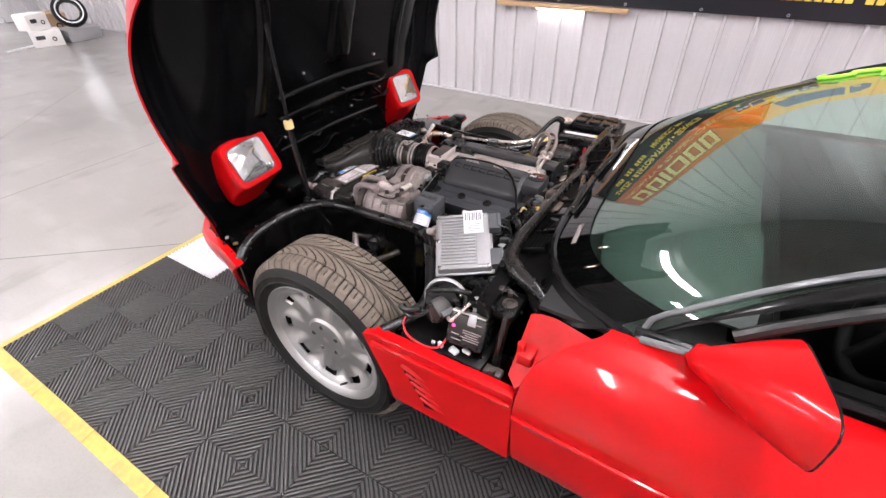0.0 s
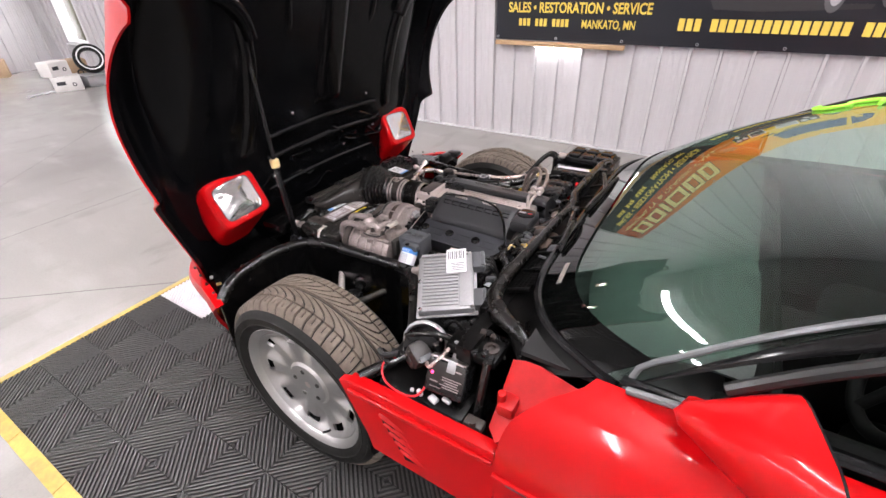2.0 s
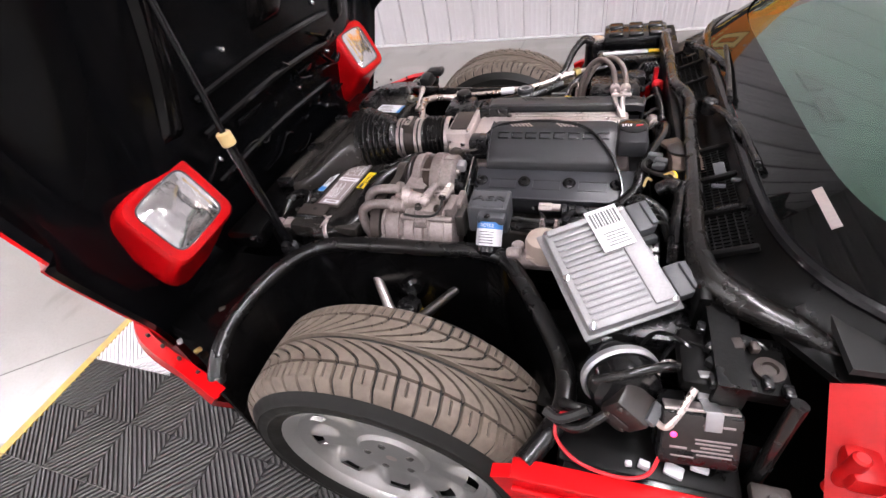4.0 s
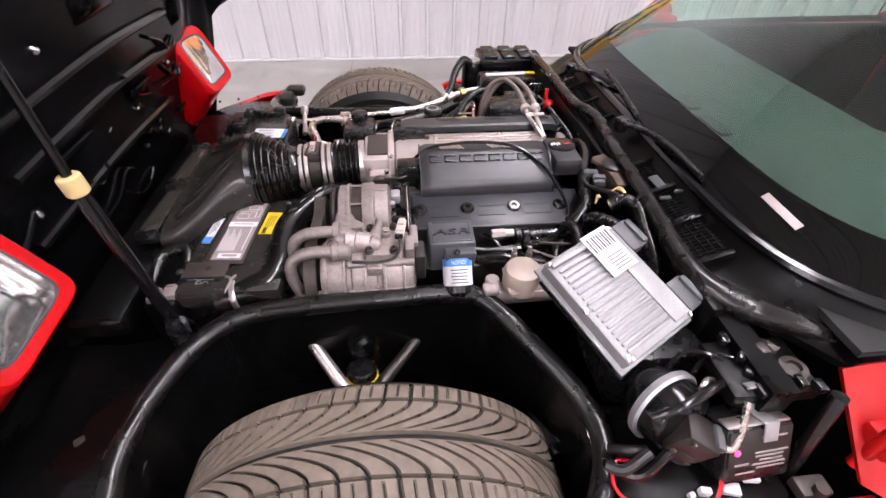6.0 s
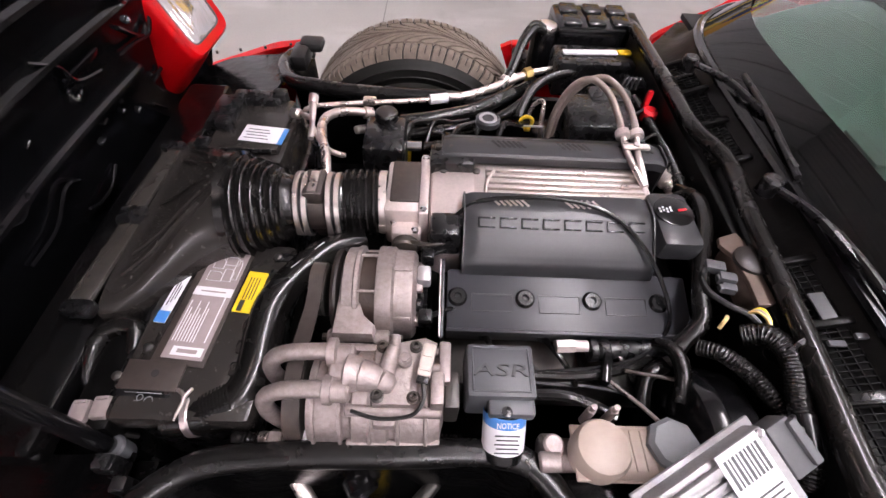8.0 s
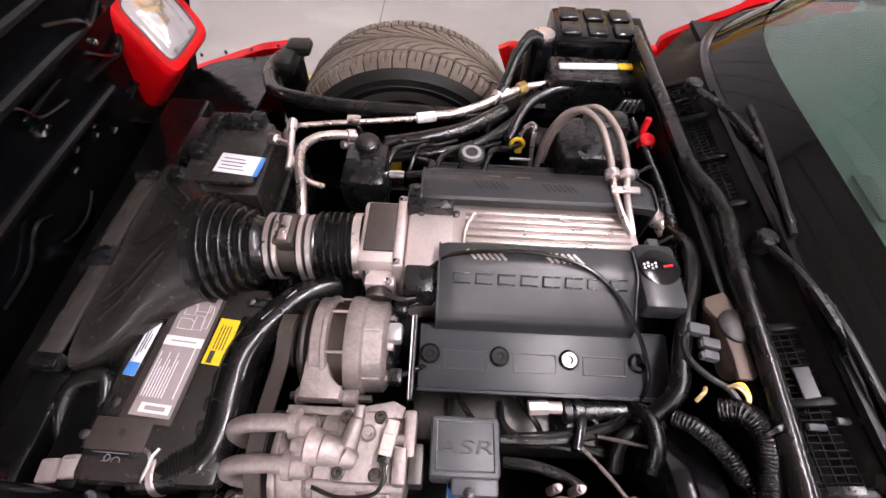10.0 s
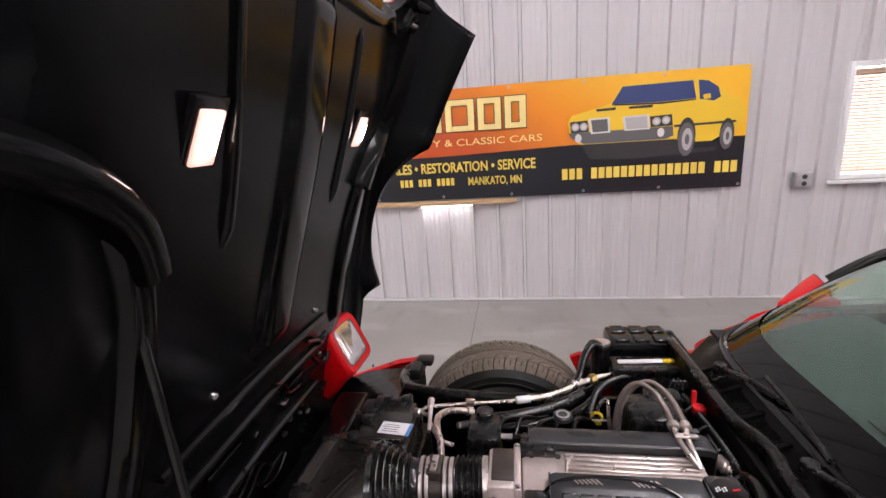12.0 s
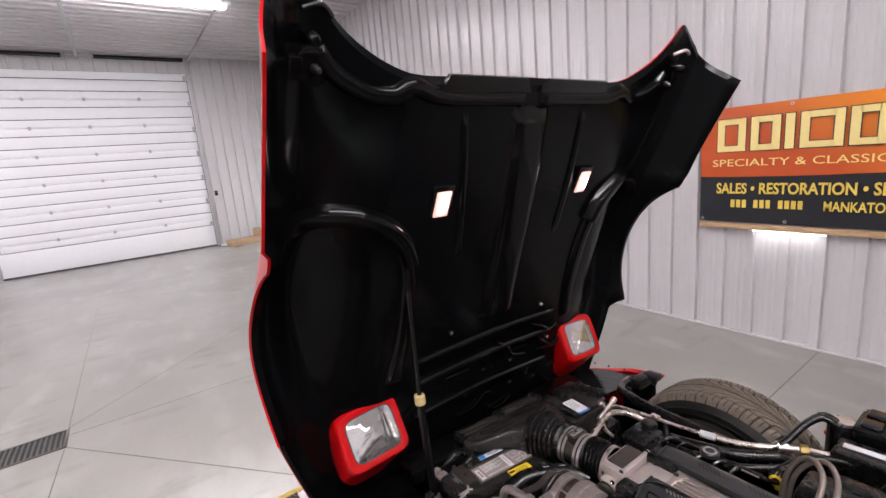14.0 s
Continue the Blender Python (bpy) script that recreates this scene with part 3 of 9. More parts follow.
    for y in (y0 - 0.1, -1.2, y1 + 0.12):
        Geo().cyl((END_X + 0.12, y - 0.02, z1 + 0.27), (END_X + 0.12, y + 0.02, z1 + 0.27), 0.06, bevel=0.006).box((END_X + 0.06, y, z1 + 0.27), (0.12, 0.01, 0.1)).part("bearing_plate", GALV, d)
    Geo().box((END_X - 0.1, (y0 + y1) / 2, z1 / 2), (0.02, y1 - y0, z1)).part("door_backing", SEAL, d)


garage_door()
g = Geo().box((END_X + 0.02, 0.90, 1.28), (0.04, 0.07, 0.12), 0.008)
o = solo("wall_switch", g, BLACK, "small black push-button switch on the end wall", "switch")
Geo().cyl((END_X + 0.04, 0.90, 1.30), (END_X + 0.048, 0.90, 1.30), 0.014).part("button", REDP, o)


# windows
def window(name, o, y, blinds, label):
    x0, x1, z0, z1 = o
    w = tagged(thing(name, label, "window"), kind="structure")
    fr = Geo()
    for x in (x0, x1):
        fr.box((x, y + 0.035, (z0 + z1) / 2), (0.036, 0.15, z1 - z0 + 0.036), 0.006)
    for z in (z0, z1):
        fr.box(((x0 + x1) / 2, y + 0.036, z), (x1 - x0 + 0.035, 0.15, 0.036), 0.006)
    fr.part("window_frame", TRIMWHITE, w)
    Geo().box(((x0 + x1) / 2, y - 0.045, z0 - 0.035), (x1 - x0 + 0.12, 0.05, 0.025), 0.005).part("window_sill", TRIMWHITE, w)
    Geo().box((x0 + (x1 - x0) * 0.72, y + 0.09, (z0 + z1) / 2), (0.05, 0.02, z1 - z0), 0.003).part("mullion", TRIMWHITE, w)
    for k in (0, 1):
        p = Geo().box((x0 + (x1 - x0) * (0.25 + 0.5 * k), y + 0.1, (z0 + z1) / 2), ((x1 - x0) / 2 - 0.04, 0.004, z1 - z0 - 0.06)).part("pane", CLEAR, w)
        p.visible_shadow = False
    if blinds:
        n = int((z1 - z0 - 0.09) / 0.024)
        b = Geo().box(((x0 + x1) / 2, y + 0.03, z1 - 0.05), (x1 - x0 - 0.07, 0.04, 0.035), 0.005).part("blind_rail", BLIND, w)
        for k in range(n):
            Geo(Matrix.Translation(((x0 + x1) / 2, y + 0.03, z0 + 0.04 + k * 0.024)) @ Matrix.Rotation(radians(48), 4, "X")).box((0, 0, 0), (x1 - x0 - 0.07, 0.026, 0.0012)).part("slat", BLIND, b)
        for f in (0.15, 0.5, 0.85):
            Geo().cyl((x0 + (x1 - x0) * f, y + 0.016, z0 + 0.03), (x0 + (x1 - x0) * f, y + 0.016, z1 - 0.05), 0.0025, seg=6).part("cord", BLIND, b)
        Geo().box(((x0 + x1) / 2, y + 0.03, z0 + 0.042), (x1 - x0 - 0.07, 0.03, 0.018), 0.004).part("bottom_rail", BLIND, b)


window("window_1", WIN1, WALL_Y, True, "white framed window with tan horizontal blinds")
window("window_2", WIN2, WALL_Y, False, "bright white framed window at the far end")
for o, light in ((WIN1, DAYLIGHT), (WIN2, DAYBRIGHT)):
    g = Geo().box(((o[0] + o[1]) / 2, WALL_Y + 1.2, (o[2] + o[3]) / 2), (4.0, 0.02, 3.4))
    solo("backdrop", g, light, "pale overcast daylight outside the window", "backdrop", kind="structure")

# ceiling lamps
for _x, _y in TUBES:
    lt = thing("ceiling_light", "long white tube light fixture under the ceiling", "ceiling light", (_x, _y, CEIL), "tube lights under the ceiling")
    Geo().box((0, 0, -0.05), (0.07, 4.4, 0.05), 0.008).part("housing", TRIMWHITE, lt)
    for sy in (-1.9, 0.0, 1.9):
        Geo().box((0, sy, -0.013), (0.03, 0.03, 0.026)).part("hanger", GALV, lt)
    for sy in (-2.13, 2.13):
        Geo().box((0, sy, -0.1), (0.16, 0.03, 0.06), 0.006).part("lamp_holder", TRIMWHITE, lt)
    for sx in (-0.05, 0.05):
        Geo().cyl((sx, -2.1, -0.115), (sx, 2.1, -0.115), 0.018, seg=10).part("tube", TUBELAMP, lt)


# wall outlets
def outlet(x, z):
    o = thing("wall_outlet", "grey metal power outlet box on the ribbed wall", "outlet", (x, WALL_Y - 0.02, z), "outlets on the wall")
    Geo().box((0, -0.025, 0), (0.12, 0.05, 0.12), 0.006).part("box", GALV, o)
    Geo().box((0, -0.053, 0), (0.105, 0.006, 0.11), 0.003).part("cover_plate", GALV, o)
    for k in (-0.026, 0.026):
        Geo().cyl((0, -0.054, k), (0, -0.0585, k), 0.018).part("socket", INK, o)


outlet(2.285, 0.975)
outlet(4.13, 1.03)
cord = thing("power_cord", "black power cord hanging from a wall outlet", "cable", (4.13, 2.95, 1.0))
Geo().tube([(0, -0.01, 0.0), (0.06, -0.08, 0.02), (0.16, -0.08, -0.1), (0.2, -0.06, -0.5), (0.22, -0.05, -0.98)], 0.006).part("cord", BLACKG, cord)


# banner
def banner():
    X0, X1, Z0, Z1, y = -1.125, 1.855, 0.945, 1.85, WALL_Y - 0.0405
    cx, cz = (X0 + X1) / 2, (Z0 + Z1) / 2
    b = thing("banner", "long orange and black vinyl banner with gold lettering on the wall", "banner", (cx, y, cz))
    W, H = X1 - X0, Z1 - Z0
    wave = lambda u, v: -0.004 - 0.006 * math.sin(u * 9 + v * 3) * (0.3 + v) - 0.004 * math.sin(u * 31)
    band = 0.405
    edge = lambda u: band - 0.02 - 0.02 * math.sin(u * 5.0 + 1.0)
    Geo().grid(lambda u, v: ((u - 0.5) * W, wave(u, v) - 0.001, -H / 2 + edge(u) + v * (H - edge(u))), 60, 10, 0.002).part("printed_sheet", BANNERPRINT, b, "orange to red printed upper part")
    Geo().grid(lambda u, v: ((u - 0.5) * W, wave(u, v * 0.4), -H / 2 + v * edge(u)), 60, 8, 0.002).part("lower_band", BARK, b, "black lower band")
    up = lambda x, z, d=0.016: Matrix.Translation((x - cx, -d, z - cz)) @ Matrix.Rotation(radians(90), 4, "X")
    # the name: plain hollow blocks of letter size
    for xk, wk in ((-1.0, 0.20), (-0.765, 0.19), (-0.545, 0.055), (-0.455, 0.24), (-0.185, 0.19), (0.035, 0.17)):
        for grow, mat, d in ((0.012, CARDARK, 0.0152), (0.0, PALEINK, 0.016)):
            t = Geo()
            if wk < 0.1:
                t.box((wk / 2, 0.125, 0), (wk + grow, 0.25 + grow, 0.001))
            else:
                for x in (0.026, wk - 0.026):
                    t.box((x, 0.125, 0), (0.052 + grow, 0.25 + grow, 0.001))
                for z in (0.022, 0.228):
                    t.box((wk / 2, z, 0), (wk - 0.09, 0.044 + grow, 0.001))
            t.part("name_block", mat, b).matrix_basis = up(xk, 1.51, d)
    lettering("lettering", "SPECIALTY & CLASSIC CARS", 0.078, PALEINK, b, up(-1.03, 1.395), width=1.36)
    lettering("lettering", "SALES \u2022 RESTORATION \u2022 SERVICE", 0.115, GOLDINK, b, up(-0.995, 1.18), width=1.27, bold=0.003)
    lettering("lettering", "MANKATO, MN", 0.095, GOLDINK, b, up(-0.29, 1.062), width=0.45, bold=0.002)
    for k in range(12):
        if k not in (3, 7):
            Geo().box((0.014, 0.033, 0), (0.029, 0.062, 0.0012)).part("number_bar", GOLDINK, b).matrix_basis = up(-0.885 + 0.0405 * k, 1.065)
    for k in range(23):
        if k not in (3, 19):
            Geo().box((0.022, 0.045, 0), (0.046 if k > 3 else 0.044, 0.088, 0.0012)).part("address_bar", GOLDINK, b).matrix_basis = up(0.488 + 0.0580 * k, 1.065)
    # printed car: flat shapes
    def flat(name, pts, mat, d):
        Geo().prism(pts, 0.001).part(name, mat, b).matrix_basis = up(0.0, 0.0, d) @ Matrix.Translation((0, 0, 0))
    flat("printed_shadow", [(0.709, 1.22), (1.032, 1.208), (1.32, 1.22), (1.64, 1.234), (1.652, 1.263), (1.411, 1.263), (1.336, 1.346), (0.636, 1.346)], CARDARK, 0.0150)
    flat("printed_car_body", [(0.546, 1.42), (0.629, 1.342), (1.336, 1.342), (1.501, 1.313), (1.613, 1.313), (1.747, 1.392), (1.794, 1.406), (1.826, 1.463), (1.822, 1.535), (1.79, 1.614), (1.732, 1.628), (1.633, 1.707), (1.536, 1.77), (1.462, 1.781), (1.021, 1.778), (0.934, 1.764), (0.862, 1.642), (0.722, 1.607), (0.566, 1.571), (0.532, 1.521)], CARYELLOW, 0.0165)
    flat("printed_windscreen", [(1.234, 1.628), (1.477, 1.635), (1.448, 1.767), (0.942, 1.761), (0.863, 1.635)], CARBLUE, 0.0180)
    flat("printed_side_window", [(1.606, 1.609), (1.651, 1.635), (1.628, 1.707), (1.554, 1.757), (1.485, 1.767), (1.504, 1.628)], CARBLUE, 0.0180)
    flat("printed_bumper", [(0.557, 1.399), (0.66, 1.346), (1.271, 1.346), (1.332, 1.37), (1.323, 1.442), (0.539, 1.435)], CARGREY, 0.0180)
    flat("printed_lamp_panel", [(0.56, 1.435), (0.696, 1.438), (0.684, 1.528), (0.549, 1.521)], CARDARK, 0.0185)
    flat("printed_lamp_panel", [(1.162, 1.443), (1.322, 1.446), (1.311, 1.531), (1.151, 1.524)], CARDARK, 0.0185)
    flat("printed_grille", [(0.711, 1.42), (0.859, 1.423), (0.85, 1.541), (0.693, 1.538)], CARPALE, 0.0185)
    flat("printed_grille_mesh", [(0.726, 1.432), (0.843, 1.435), (0.835, 1.529), (0.71, 1.526)], CARGREY, 0.0195)
    flat("printed_grille", [(0.968, 1.428), (1.154, 1.43), (1.144, 1.541), (0.947, 1.538)], CARPALE, 0.0185)
    flat("printed_grille_mesh", [(0.982, 1.439), (1.138, 1.44), (1.131, 1.529), (0.967, 1.526)], CARSILVER, 0.0195)
    flat("printed_scoop", [(0.753, 1.589), (0.893, 1.592), (0.898, 1.612), (0.746, 1.607)], CARDARK, 0.0185)
    flat("printed_scoop", [(0.994, 1.592), (1.166, 1.592), (1.171, 1.612), (0.995, 1.609)], CARDARK, 0.0185)
    flat("printed_stripe", [(1.332, 1.432), (1.773, 1.44), (1.771, 1.456), (1.33, 1.449)], CARDARK, 0.0180)
    flat("printed_mirror", [(1.532, 1.624), (1.581, 1.628), (1.576, 1.664), (1.524, 1.657)], CARYELLOW, 0.0195)
    flat("printed_crease", [(0.88, 1.624), (1.236, 1.612), (1.478, 1.624), (1.477, 1.632), (1.234, 1.625), (0.863, 1.635)], CARDARK, 0.0187)
    disc = lambda x, z, rx, rz: [(x + rx * math.cos(2 * math.pi * i / 20), z + rz * math.sin(2 * math.pi * i / 20)) for i in range(20)]
    for x, z in ((0.591, 1.481), (0.655, 1.481), (1.201, 1.485), (1.271, 1.489)):
        flat("printed_lamp", disc(x, z, 0.031, 0.031), CARSILVER, 0.0200)
        flat("printed_lamp_glass", disc(x, z, 0.018, 0.018), CARPALE, 0.0206)
    for x, z in ((0.614, 1.392), (1.237, 1.399)):
        flat("printed_lamp", disc(x, z, 0.026, 0.034), CARPALE, 0.0200)
    for x, z, r in ((1.426, 1.334, 1.0), (1.714, 1.342, 0.78)):
        flat("printed_arch", disc(x, z + 0.02, 0.066 * r, 0.145 * r), CARDARK, 0.0182)
        flat("printed_wheel", disc(x, z, 0.060 * r, 0.128 * r), CARGREY, 0.0188)
        flat("printed_wheel", disc(x + 0.006, z, 0.038 * r, 0.085 * r), CARSILVER, 0.0194)
        flat("printed_wheel", disc(x + 0.006, z, 0.016 * r, 0.040 * r), CARGREY, 0.0200)
    for k in range(6):
        for z in (Z0 + 0.025, Z1 - 0.025):
            Geo().lathe([(0.012, 0), (0.012, 0.002), (0.006, 0.002), (0.006, 0)], caps=False, seg=14).part("grommet", GALV, b).matrix_basis = up(X0 + 0.03 + k * (W - 0.06) / 5, z, 0.021)
    return b


banner()
bd = thing("wooden_board", "thin raw wooden board fixed to the wall below the banner", "board", (-0.505, WALL_Y - 0.058, 0.918))
Geo().box((0, 0, 0), (1.22, 0.045, 0.038), 0.003).part("board", WOOD, bd)
sl = thing("strip_light", "small white strip light under the wooden board", "wall light", (-0.495, WALL_Y - 0.058, 0.894))
Geo().box((0, 0, 0.001), (0.46, 0.022, 0.008), 0.002).part("housing", TRIMWHITE, sl)
Geo().box((0, 0.004, -0.0045), (0.44, 0.012, 0.003), 0.001).part("lens", BOARDLIGHT, sl)


# stored boxes and a tyre at the far end
def carton(at, s, rz, mat, label, ry=0.0, print_=True):
    c = thing("carton", label, "box", at, "cartons at the far wall")
    c.rotation_euler = (0, radians(ry), radians(rz))
    Geo().box((0, 0, s[2] / 2), s, 0.004).part("box", mat, c)
    for k in (-1, 1):
        Geo().box((0, k * s[1] * 0.26, s[2] + 0.004), (s[0] * 0.98, s[1] * 0.46, 0.004), 0.001).part("flap", mat, c)
    if print_:
        Geo().box((s[0] / 2 + 0.002, -s[1] * 0.2, s[2] * 0.6), (0.002, s[1] * 0.3, s[2] * 0.25)).part("print", INK, c)
        Geo().lathe([(s[2] * 0.14, 0), (s[2] * 0.14, 0.002), (s[2] * 0.08, 0.002), (s[2] * 0.08, 0)], Matrix.Translation((s[0] / 2, s[1] * 0.22, s[2] * 0.45)) @ Matrix.Rotation(radians(90), 4, "Y"), caps=False).part("print", INK, c)
    return c


carton((-8.45, 1.86, 0.0), (0.30, 0.40, 0.22), -18, CARDW, "white printed carton standing on the floor")
carton((-8.55, 1.80, 0.226), (0.28, 0.32, 0.22), 14, CARDW, "white carton lying askew on another carton", ry=0.0)
carton((-9.2, 2.25, 0.0), (0.4, 0.5, 0.36), -12, CARD, "plain brown cardboard carton by the wall")
carton((-11.1, 1.25, 0.0), (0.4, 0.7, 0.12), 12, CARD, "flat brown cardboard carton lying by the garage door", print_=False)
carton((-11.2, 1.75, 0.0), (0.35, 0.4, 0.3), -20, CARD, "small brown cardboard carton by the end wall", print_=False)
st = thing("steel_box", "low grey steel box on the floor", "box", (-8.50, 2.36, 0))
Geo().box((0, 0, 0.08), (0.42, 0.50, 0.16), 0.01).part("body", BOXGREY, st)
Geo().box((0, 0, 0.17), (0.44, 0.52, 0.02), 0.004).part("lid", BOXGREY, st)
lt = thing("spare_tyre", "old tyre with a white sidewall ring resting on a steel box", "tyre", (-8.47, 2.34, 0.181))
TILT_T = Matrix.Translation((0, 0, 0.236)) @ Matrix.Rotation(radians(-18), 4, "Z") @ Matrix.Rotation(radians(72), 4, "Y") @ Matrix.Scale(0.72, 4)
Geo(TILT_T).lathe([(0.19, -0.07), (0.28, -0.09), (0.32, -0.06), (0.33, 0), (0.32, 0.06), (0.28, 0.09), (0.19, 0.07), (0.18, 0), (0.19, -0.07)], caps=False, seg=40).part("tyre", SIDEWALL, lt)
Geo(TILT_T).lathe([(0.235, 0.0795), (0.262, 0.0885), (0.262, 0.0895), (0.235, 0.081)], caps=False, seg=40).part("white_ring", TRIMWHITE, lt)
pl = thing("lying_pipe", "white pipe lying on the floor by the garage door", "pipe", (-11.2, 0.9, 0.03))
Geo().cyl((0, -0.15, 0), (0.1, 0.5, 0.0), 0.03).part("pipe", TRIMWHITE, pl)
bt = thing("lying_pole", "thin white pole lying on the floor", "pole", (-8.4, 1.5, 0.012))
Geo().cyl((0, -0.25, 0), (-0.15, 0.25, 0), 0.012).part("pole", TRIMWHITE, bt)


# floor mat of interlocking tiles
def floor_mat():
    T = 0.4
    x0, x1, y0, y1 = -1.478, 3.722, -1.356, 1.444
    ox, oy = 0.122 - 0.2, -0.956 - 0.2
    mat_ = thing("floor_mat", "black ribbed interlocking floor tiles with a yellow edge", "floor mat")
    # one tile: four quarters with diagonal ribs, turned so that they meet as diamonds
    g = Geo()
    g.box((0, 0, 0.0035), (T - 0.003, T - 0.003, 0.007))
    q, pitch, wid = T / 2, 0.0222, 0.0105
    t = bmesh.new()
    for ix in (0, 1):
        for iy in (0, 1):
            sx, sy = (1 if ix else -1), (1 if iy else -1)
            # ribs run across the diagonal from the tile's middle to its corner
            k = 0.010
            while k < 2 * q:
                a0, a1 = k, min(k + wid, 2 * q)
                for lo, hi in ((a0, a1),):
                    pts = []
                    for c in (lo, hi):
                        xa, ya = (c, 0.0) if c <= q else (q, c - q)
                        xb, yb = (0.0, c) if c <= q else (c - q, q)
                        pts.append(((xa, ya), (xb, yb)))
                    (p0, p1), (p2, p3) = pts
                    ring = [p0, p2, p3, p1]
                    if sx * sy < 0:
                        ring = ring[::-1]
                    m = 0.0022
                    low = [t.verts.new((sx * min(max(x, m), q - m), sy * min(max(y, m), q - m), 0.007)) for x, y in ring]
                    top = [t.verts.new((sx * min(max(x, m), q - m), sy * min(max(y, m), q - m), 0.0145)) for x, y in ring]
                    t.faces.new(top)
                    for i in range(4):
                        j = (i + 1) % 4
                        t.faces.new((low[i], low[j], top[j], top[i]))
                k += pitch
    bmesh.ops.recalc_face_normals(t, faces=t.faces[:])
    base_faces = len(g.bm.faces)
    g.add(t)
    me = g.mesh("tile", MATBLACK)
    # the tile's base is coloured near black for the shade between its ribs
    me.materials.append(GAPDARK)
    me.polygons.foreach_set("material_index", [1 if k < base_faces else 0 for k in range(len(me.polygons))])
    me_white = me.copy()
    me_white.materials.clear()
    me_white.materials.append(MATWHITE)
    me_white.materials.append(MATWHITE)
    nx0, nx1 = math.floor((x0 - ox) / T + 0.01), math.ceil((x1 - ox) / T)
    ny0, ny1 = math.floor((y0 - oy) / T), math.ceil((y1 - oy) / T)
    for i in range(nx0, nx1 + 1):
        for j in range(ny0, ny1 + 1):
            cx, cy = ox + i * T, oy + j * T
            if x0 - 0.01 < cx - T / 2 and cx + T / 2 < x1 + 0.01 and y0 - 0.01 < cy - T / 2 and cy + T / 2 < y1 + 0.01:
                o = new("tile", me_white if i == nx0 + 1 and -0.5 < cy < 0.6 else me)
                o.location, o.parent = (cx, cy, 0.0), mat_
    # yellow ramp edges
    def ramp(length):
        t = bmesh.new()
        v = [t.verts.new(p) for p in ((-length / 2, 0, 0), (length / 2, 0, 0), (length / 2, 0, 0.0145), (-length / 2, 0, 0.0145), (-length / 2, -0.052, 0), (length / 2, -0.052, 0), (length / 2, -0.052, 0.003), (-length / 2, -0.052, 0.003))]
        for f in ((0, 1, 2, 3), (3, 2, 6, 7), (7, 6, 5, 4), (4, 5, 1, 0), (0, 3, 7, 4), (1, 5, 6, 2)):
            t.faces.new([v[k] for k in f])
        bmesh.ops.recalc_face_normals(t, faces=t.faces[:])
        return Geo().add(t).mesh("edge_ramp", MATYELLOW)
    rm = ramp(T - 0.002)
    for i in range(13):
        for y, a in ((y0, 0), (y1, 180)):
            o = new("edge_ramp", rm)
            o.matrix_basis, o.parent = pose(x0 + T * (i + 0.5), y, 0, 0, 0, a), mat_
    for j in range(7):
        for x, a in ((x0, -90), (x1, 90)):
            o = new("edge_ramp", rm)
            o.matrix_basis, o.parent = pose(x, y0 + T * (j + 0.5), 0, 0, 0, a), mat_
    for x, y in ((x0 - 0.026, y0 - 0.026), (x1 + 0.026, y0 - 0.026), (x0 - 0.026, y1 + 0.026), (x1 + 0.026, y1 + 0.026)):
        Geo().box((x, y, 0.003), (0.05, 0.05, 0.006), 0.002).part("edge_corner", MATYELLOW, mat_)
    return mat_


floor_mat()

# ---- the car: body ----
CAR = thing("sports_car", "red sports car with its clamshell hood tilted open", "car")
HINGE, OPEN = (-0.59, 0.0, 0.596), 62.5


def smooth_table(t, x):
    """Catmull-Rom through (x, value) pairs."""
    if x <= t[0][0]:
        return t[0][1]
    for i in range(len(t) - 1):
        (a, va), (b, vb) = t[i], t[i + 1]
        if x <= b:
            u = (x - a) / (b - a)
            m0 = (vb - t[i - 1][1]) / (b - t[i - 1][0]) * (b - a) if i else vb - va
            m1 = (t[i + 2][1] - va) / (t[i + 2][0] - a) * (b - a) if i + 2 < len(t) else vb - va
            return (2 * u ** 3 - 3 * u * u + 1) * va + (u ** 3 - 2 * u * u + u) * m0 + (3 * u * u - 2 * u ** 3) * vb + (u ** 3 - u * u) * m1
    return t[-1][1]


# hood in its closed pose: crown line, half width, lower edge
CROWN = [(-0.86, 0.545), (-0.6, 0.615), (-0.3, 0.69), (0.0, 0.745), (0.4, 0.805), (0.72, 0.872), (0.95, 0.90)]
HALF = [(-0.86, 0.644), (-0.6, 0.694), (-0.45, 0.74), (-0.3, 0.784), (-0.15, 0.811), (0.05, 0.826), (0.3, 0.811), (0.48, 0.81), (0.8, 0.82), (1.0, 0.837)]
LOWER = [(-0.86, 0.50), (-0.5, 0.585), (-0.27, 0.612), (0.0, 0.628), (0.35, 0.656), (0.52, 0.668), (0.8, 0.668)]
ARCH_R, ARCH_X, ARCH_Z = 0.397, 0.085, 0.37
# across: fraction of the half width, fall below (or rise above) the crown as a share of side depth
SECTION = [(0.0, 0.0), (0.30, 0.0), (0.55, -0.02), (0.72, 0.06), (0.82, 0.07), (0.885, -0.02), (0.94, -0.17), (0.975, -0.38), (1.0, -1.0)]
REAR = [(0.0, 0.70), (0.36, 0.695), (0.495, 0.698), (0.583, 0.716), (0.67, 0.747), (0.75, 0.79), (0.81, 0.845), (0.85, 0.897), (0.93, 0.845), (0.97, 0.80), (1.0, 0.775)]


def fender_rise(x, f):
    """The swell of the fender over the wheel."""
    return 0.115 * math.exp(-((x - 0.093) / 0.355) ** 2) * math.exp(-((f - 0.86) / 0.13) ** 2)


